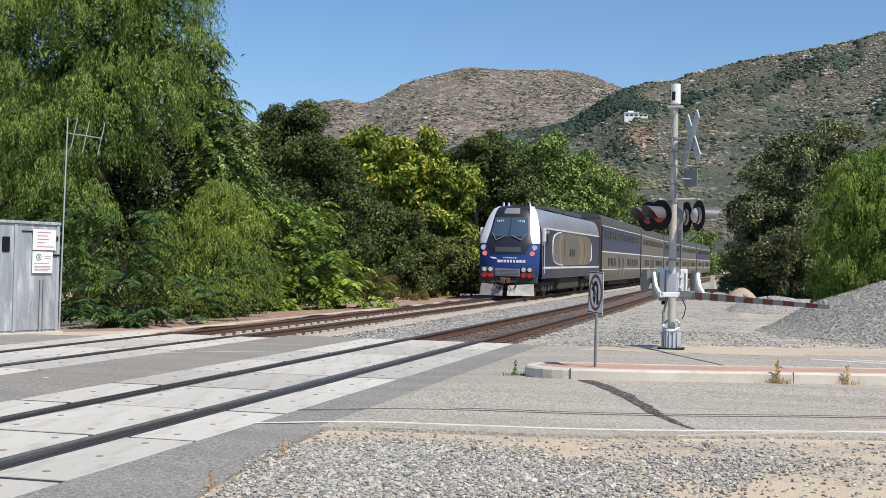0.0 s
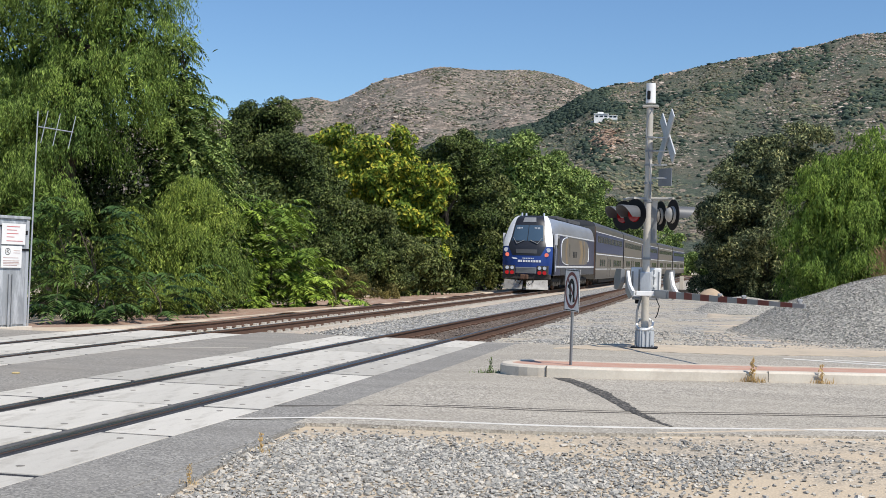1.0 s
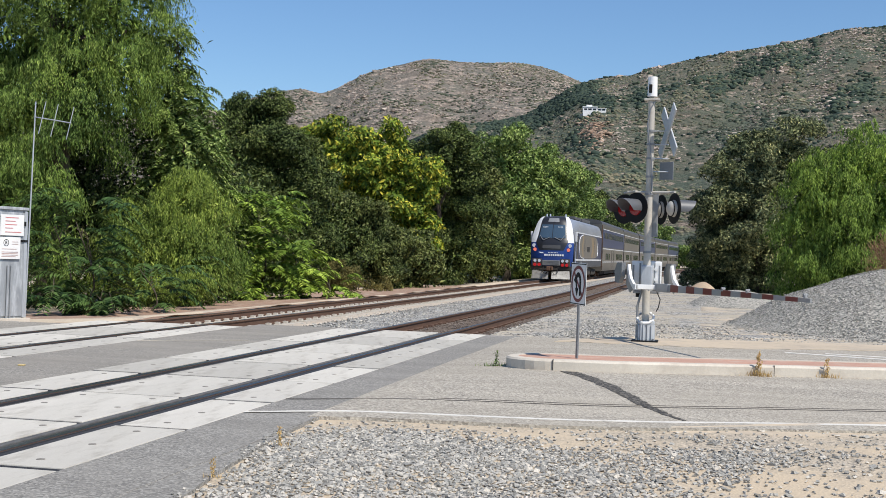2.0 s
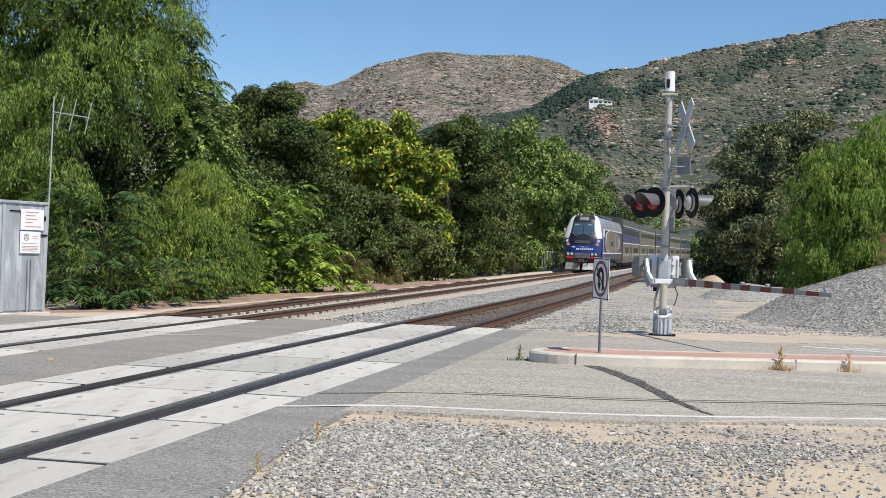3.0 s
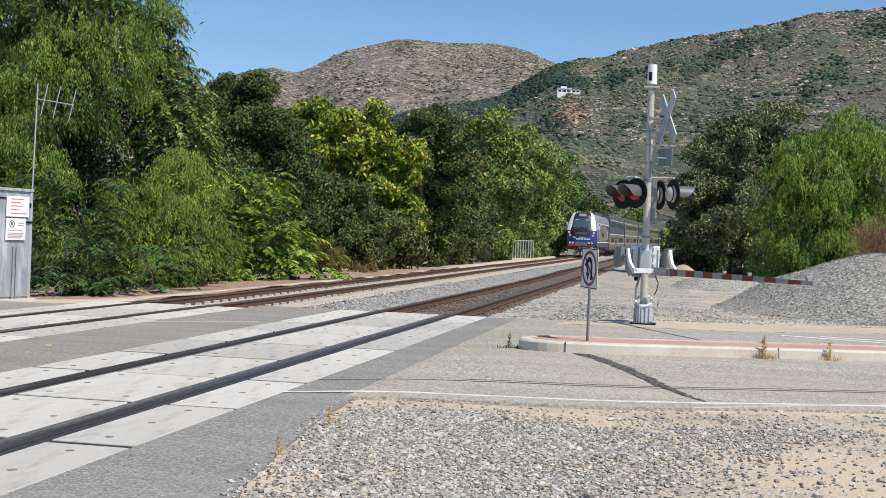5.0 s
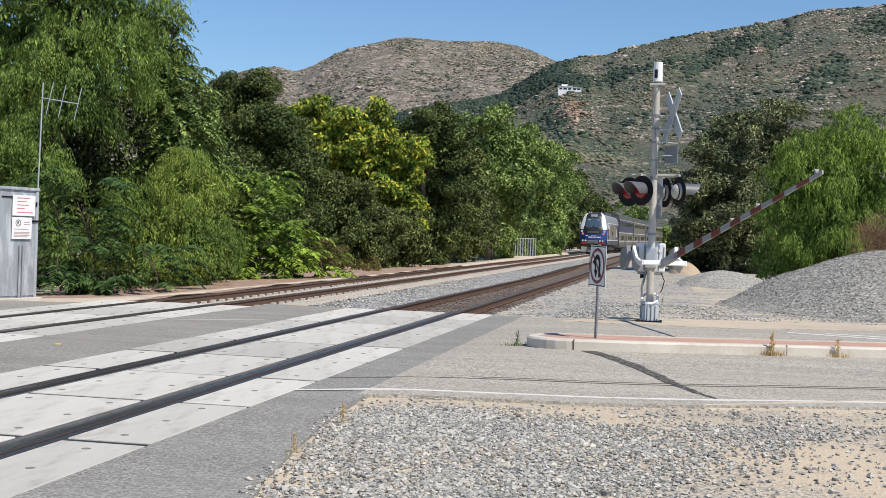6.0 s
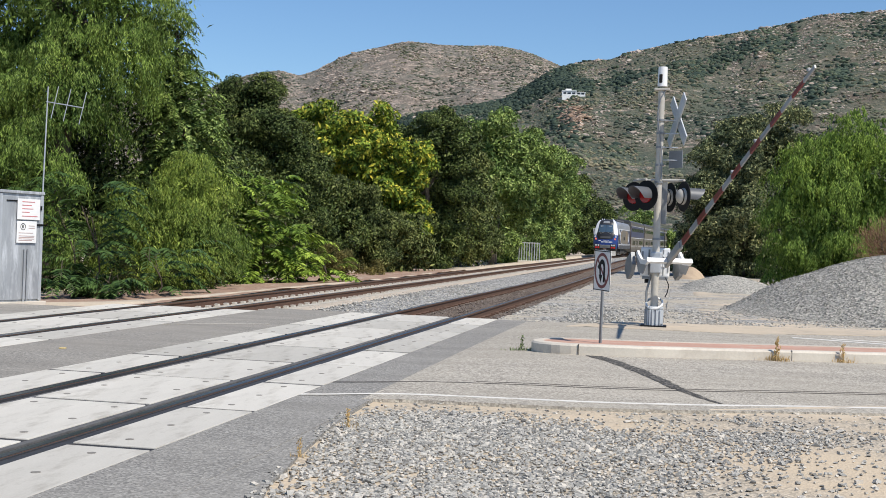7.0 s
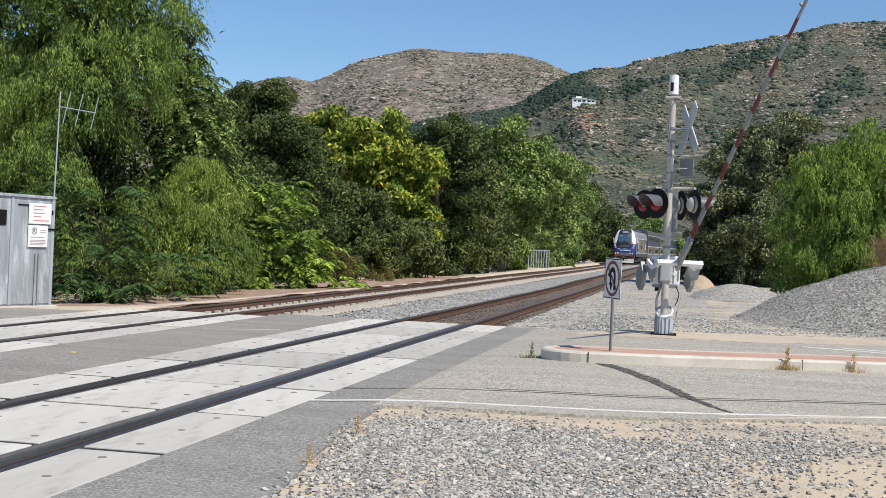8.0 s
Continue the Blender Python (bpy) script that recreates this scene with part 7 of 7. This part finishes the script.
def build_house():
    a, r = -5.15, B_FOOT + 60.0
    while hill_height(RIDGE_B, B_DIST, B_FOOT, a, r, 9.0, 1.0) - 1.54 < r * math.tan(radians(6.86)) and r < B_DIST:
        r += 4.0
    x, y = EYE0[0] + r * math.sin(radians(a)), EYE0[1] + r * math.cos(radians(a))
    z = 1.54 + r * math.tan(radians(6.94))
    h = thing("hill_house", pose(x, y, z, 0, 0, 8), "white flat-roofed house high on the hillside", "house")
    part("wall", boxed(-9, 3, -4, 4, -9, 3.0, bevel=0.1), M_WHITEMETAL, h, "white plastered wall")
    part("wall", boxed(3, 11, -3, 4, -9, 2.0, bevel=0.1), M_WHITEMETAL, h, "white plastered wing")
    part("roof", boxed(-9.5, 3.5, -4.6, 4.5, 3.0, 3.5, bevel=0.1), M_WHITEMETAL, h)
    part("roof", boxed(2.6, 11.5, -3.5, 4.5, 2.0, 2.4, bevel=0.1), M_WHITEMETAL, h)
    part("upper_storey", boxed(-6, -1, -2, 3, 3.5, 5.2, bevel=0.1), M_WHITEMETAL, h)
    for x0, x1, yy in ((-8, -5.5, -4.05), (-4.5, -1.5, -4.05), (-0.5, 2.3, -4.05), (4, 6.5, -3.05), (7.5, 10, -3.05)):
        part("window", boxed(x0, x1, yy - 0.05, yy, 0.4, 1.8), M_WINDOW, h)
    for ob in h.children:
        for v in ob.data.vertices:
            v.co *= 0.8


build_house()

# ---------------- small things ----------------


M_STRAW = leaf_mat("straw", ((0.46, 0.31, 0.15), (0.60, 0.43, 0.23), (0.70, 0.54, 0.32)), 0.3, 0.7)


def weed(x, y, z, seed, h, mt, label, n=60, spread=0.25):
    rng = np.random.default_rng(seed)
    a = rng.uniform(0, 2 * math.pi, n)
    base = np.c_[x + rng.normal(size=n) * spread * 0.4, y + rng.normal(size=n) * 0.03, np.full(n, z)]
    axis = np.c_[np.cos(a) * 0.6, np.sin(a) * 0.4, np.ones(n)]
    v = leaf_quads(base, axis, np.c_[np.cos(a), np.sin(a), np.zeros(n)], h * rng.uniform(0.4, 1.1, n), np.full(n, 0.08 * h))
    m = 70
    up = rng.random(m)
    b2 = np.c_[x + rng.normal(size=m) * 0.12 * h, y + rng.normal(size=m) * 0.12 * h, z + up * h * 2.2]
    v2 = leaf_quads(b2, np.c_[rng.normal(size=(m, 2)) * 0.5, np.ones(m)], rng.normal(size=(m, 3)), np.full(m, 0.35 * h), np.full(m, 0.15 * h))
    t = thing("weed", pose(0, 0, 0), label, "weed", "weeds along the kerb")
    tagged(part("blade", leaf_mesh("blade", v, mt), mt, t), kind="stuff")
    tagged(part("stem", leaf_mesh("stem", v2, mt), mt, t), kind="stuff")
    return t


weed(6.52, curb_front(6.52) - 0.05, 0.05, 61, 0.15, M_STRAW, "dry straw-coloured weed at the kerb", 70)
weed(7.42, curb_front(7.42) - 0.05, 0.05, 62, 0.12, M_STRAW, "dry straw-coloured weed at the kerb", 50)
weed(3.02, 16.7, 0.03, 63, 0.10, M_GREEN, "small green weed at the tip of the median", 80)
weed(2.52, 9.25, -0.02, 64, 0.07, M_STRAW, "dry tuft in the gravel", 24, 0.1)
weed(2.57, 7.77, -0.02, 65, 0.06, M_STRAW, "dry tuft in the gravel", 24, 0.1)


def build_road_marker():
    bm = bmesh.new()
    box(bm, -0.04, 0.04, -0.04, 0.04, 0.0, 0.02, bevel=0.01)
    ob = new("road_marker", finish("road_marker", bm, paint("marker_yellow", (0.60, 0.46, 0.22), 0.5)))
    ob.matrix_world = pose(-2.54, 14.0, -0.004, 0, 0, 10)
    tagged(ob, "small yellow raised road marker on the asphalt", "road marker")


build_road_marker()


def build_flat_rock():
    bm = bmesh.new()
    bmesh.ops.create_icosphere(bm, subdivisions=2, radius=0.5)
    for v in bm.verts:
        v.co *= 1 + 0.3 * noise.noise(v.co * 2.3)
        v.co.z *= 0.45
        v.co.x *= 1.3
    ob = new("rock", finish("rock", bm, M_CURB, False))
    ob.matrix_world = pose(-11.2, 44.6, -0.35, 0, 0, 20)
    tagged(ob, "pale angular rock at the edge of the bank", "rock")


build_flat_rock()


def build_fence():
    f = thing("guard_rail", pose(-7.6, 106, grade(106) - 0.1, 0, 0, 12), "short white metal railing beside the far track", "railing")
    for k in range(9):
        part("bar", rod(bmesh.new(), (-0.9 + k * 0.22, 0, 0), (-0.9 + k * 0.22, 0, 1.6), 0.035, seg=8), M_GALV, f)
    part("rail", rod(bmesh.new(), (-0.9, 0, 1.55), (0.9, 0, 1.55), 0.03, seg=8), M_GALV, f)
    part("slab", boxed(-1.0, 1.5, -0.3, 0.3, -0.4, 0.02, bevel=0.03), M_CURB, f, "concrete slab")


build_fence()


def build_post():
    p = thing("concrete_post", pose(3.78, 85, grade(85) + 0.06), "short pale concrete post beside the near track", "post")
    part("shaft", boxed(-0.14, 0.14, -0.14, 0.14, -0.2, 1.0, bevel=0.02), M_CURB, p)
    # dark timber lying beside the post
    part("dark_timber", boxed(-0.5, 1.05, -0.4, 0.4, -0.1, 0.10, bevel=0.02), M_UNDER, p)


build_post()

build_track("track_near", NEAR_X, M_TIE, 1.28, 0.22, 0.56, "rusty railway track on weathered timber ties", 130, M_RUST)
build_track("track_far", FAR_X, M_CTIE, 1.28, 0.26, 0.61, "rusty railway track on pale concrete ties", 150, M_CTIE)


# ---------------- what moves ----------------


def motions():
    swing = [(0, 0.0), (2.5, 0.0), (4.7, 0.0), (5.1, 0.6), (5.5, 5.0), (5.8, 9.7), (6.0, 13.0), (6.5, 20.3), (7.0, 27.2), (7.5, 33.6), (8.0, 39.4)]
    walk(gate, [(t, pose(4.748, 24.0, GATE_Z, a, 0, ALONG)) for t, a in swing])
    for ob, start, long in cars:
        rows = []
        for k in range(17):
            t = k * 0.5
            y = TRAIN_Y + TRAIN_V * t + start
            a, b = on_track(y + long * 0.15), on_track(y + long * 0.85)
            turn = math.degrees(math.atan2(-(b.x - a.x), b.y - a.y))
            tilt = math.degrees(math.atan2(b.z - a.z, b.y - a.y))
            p = a - (b - a) * (0.15 / 0.7)
            rows.append((t, pose(p.x, p.y, p.z, tilt, 0, turn)))
        walk(ob, rows)


motions()
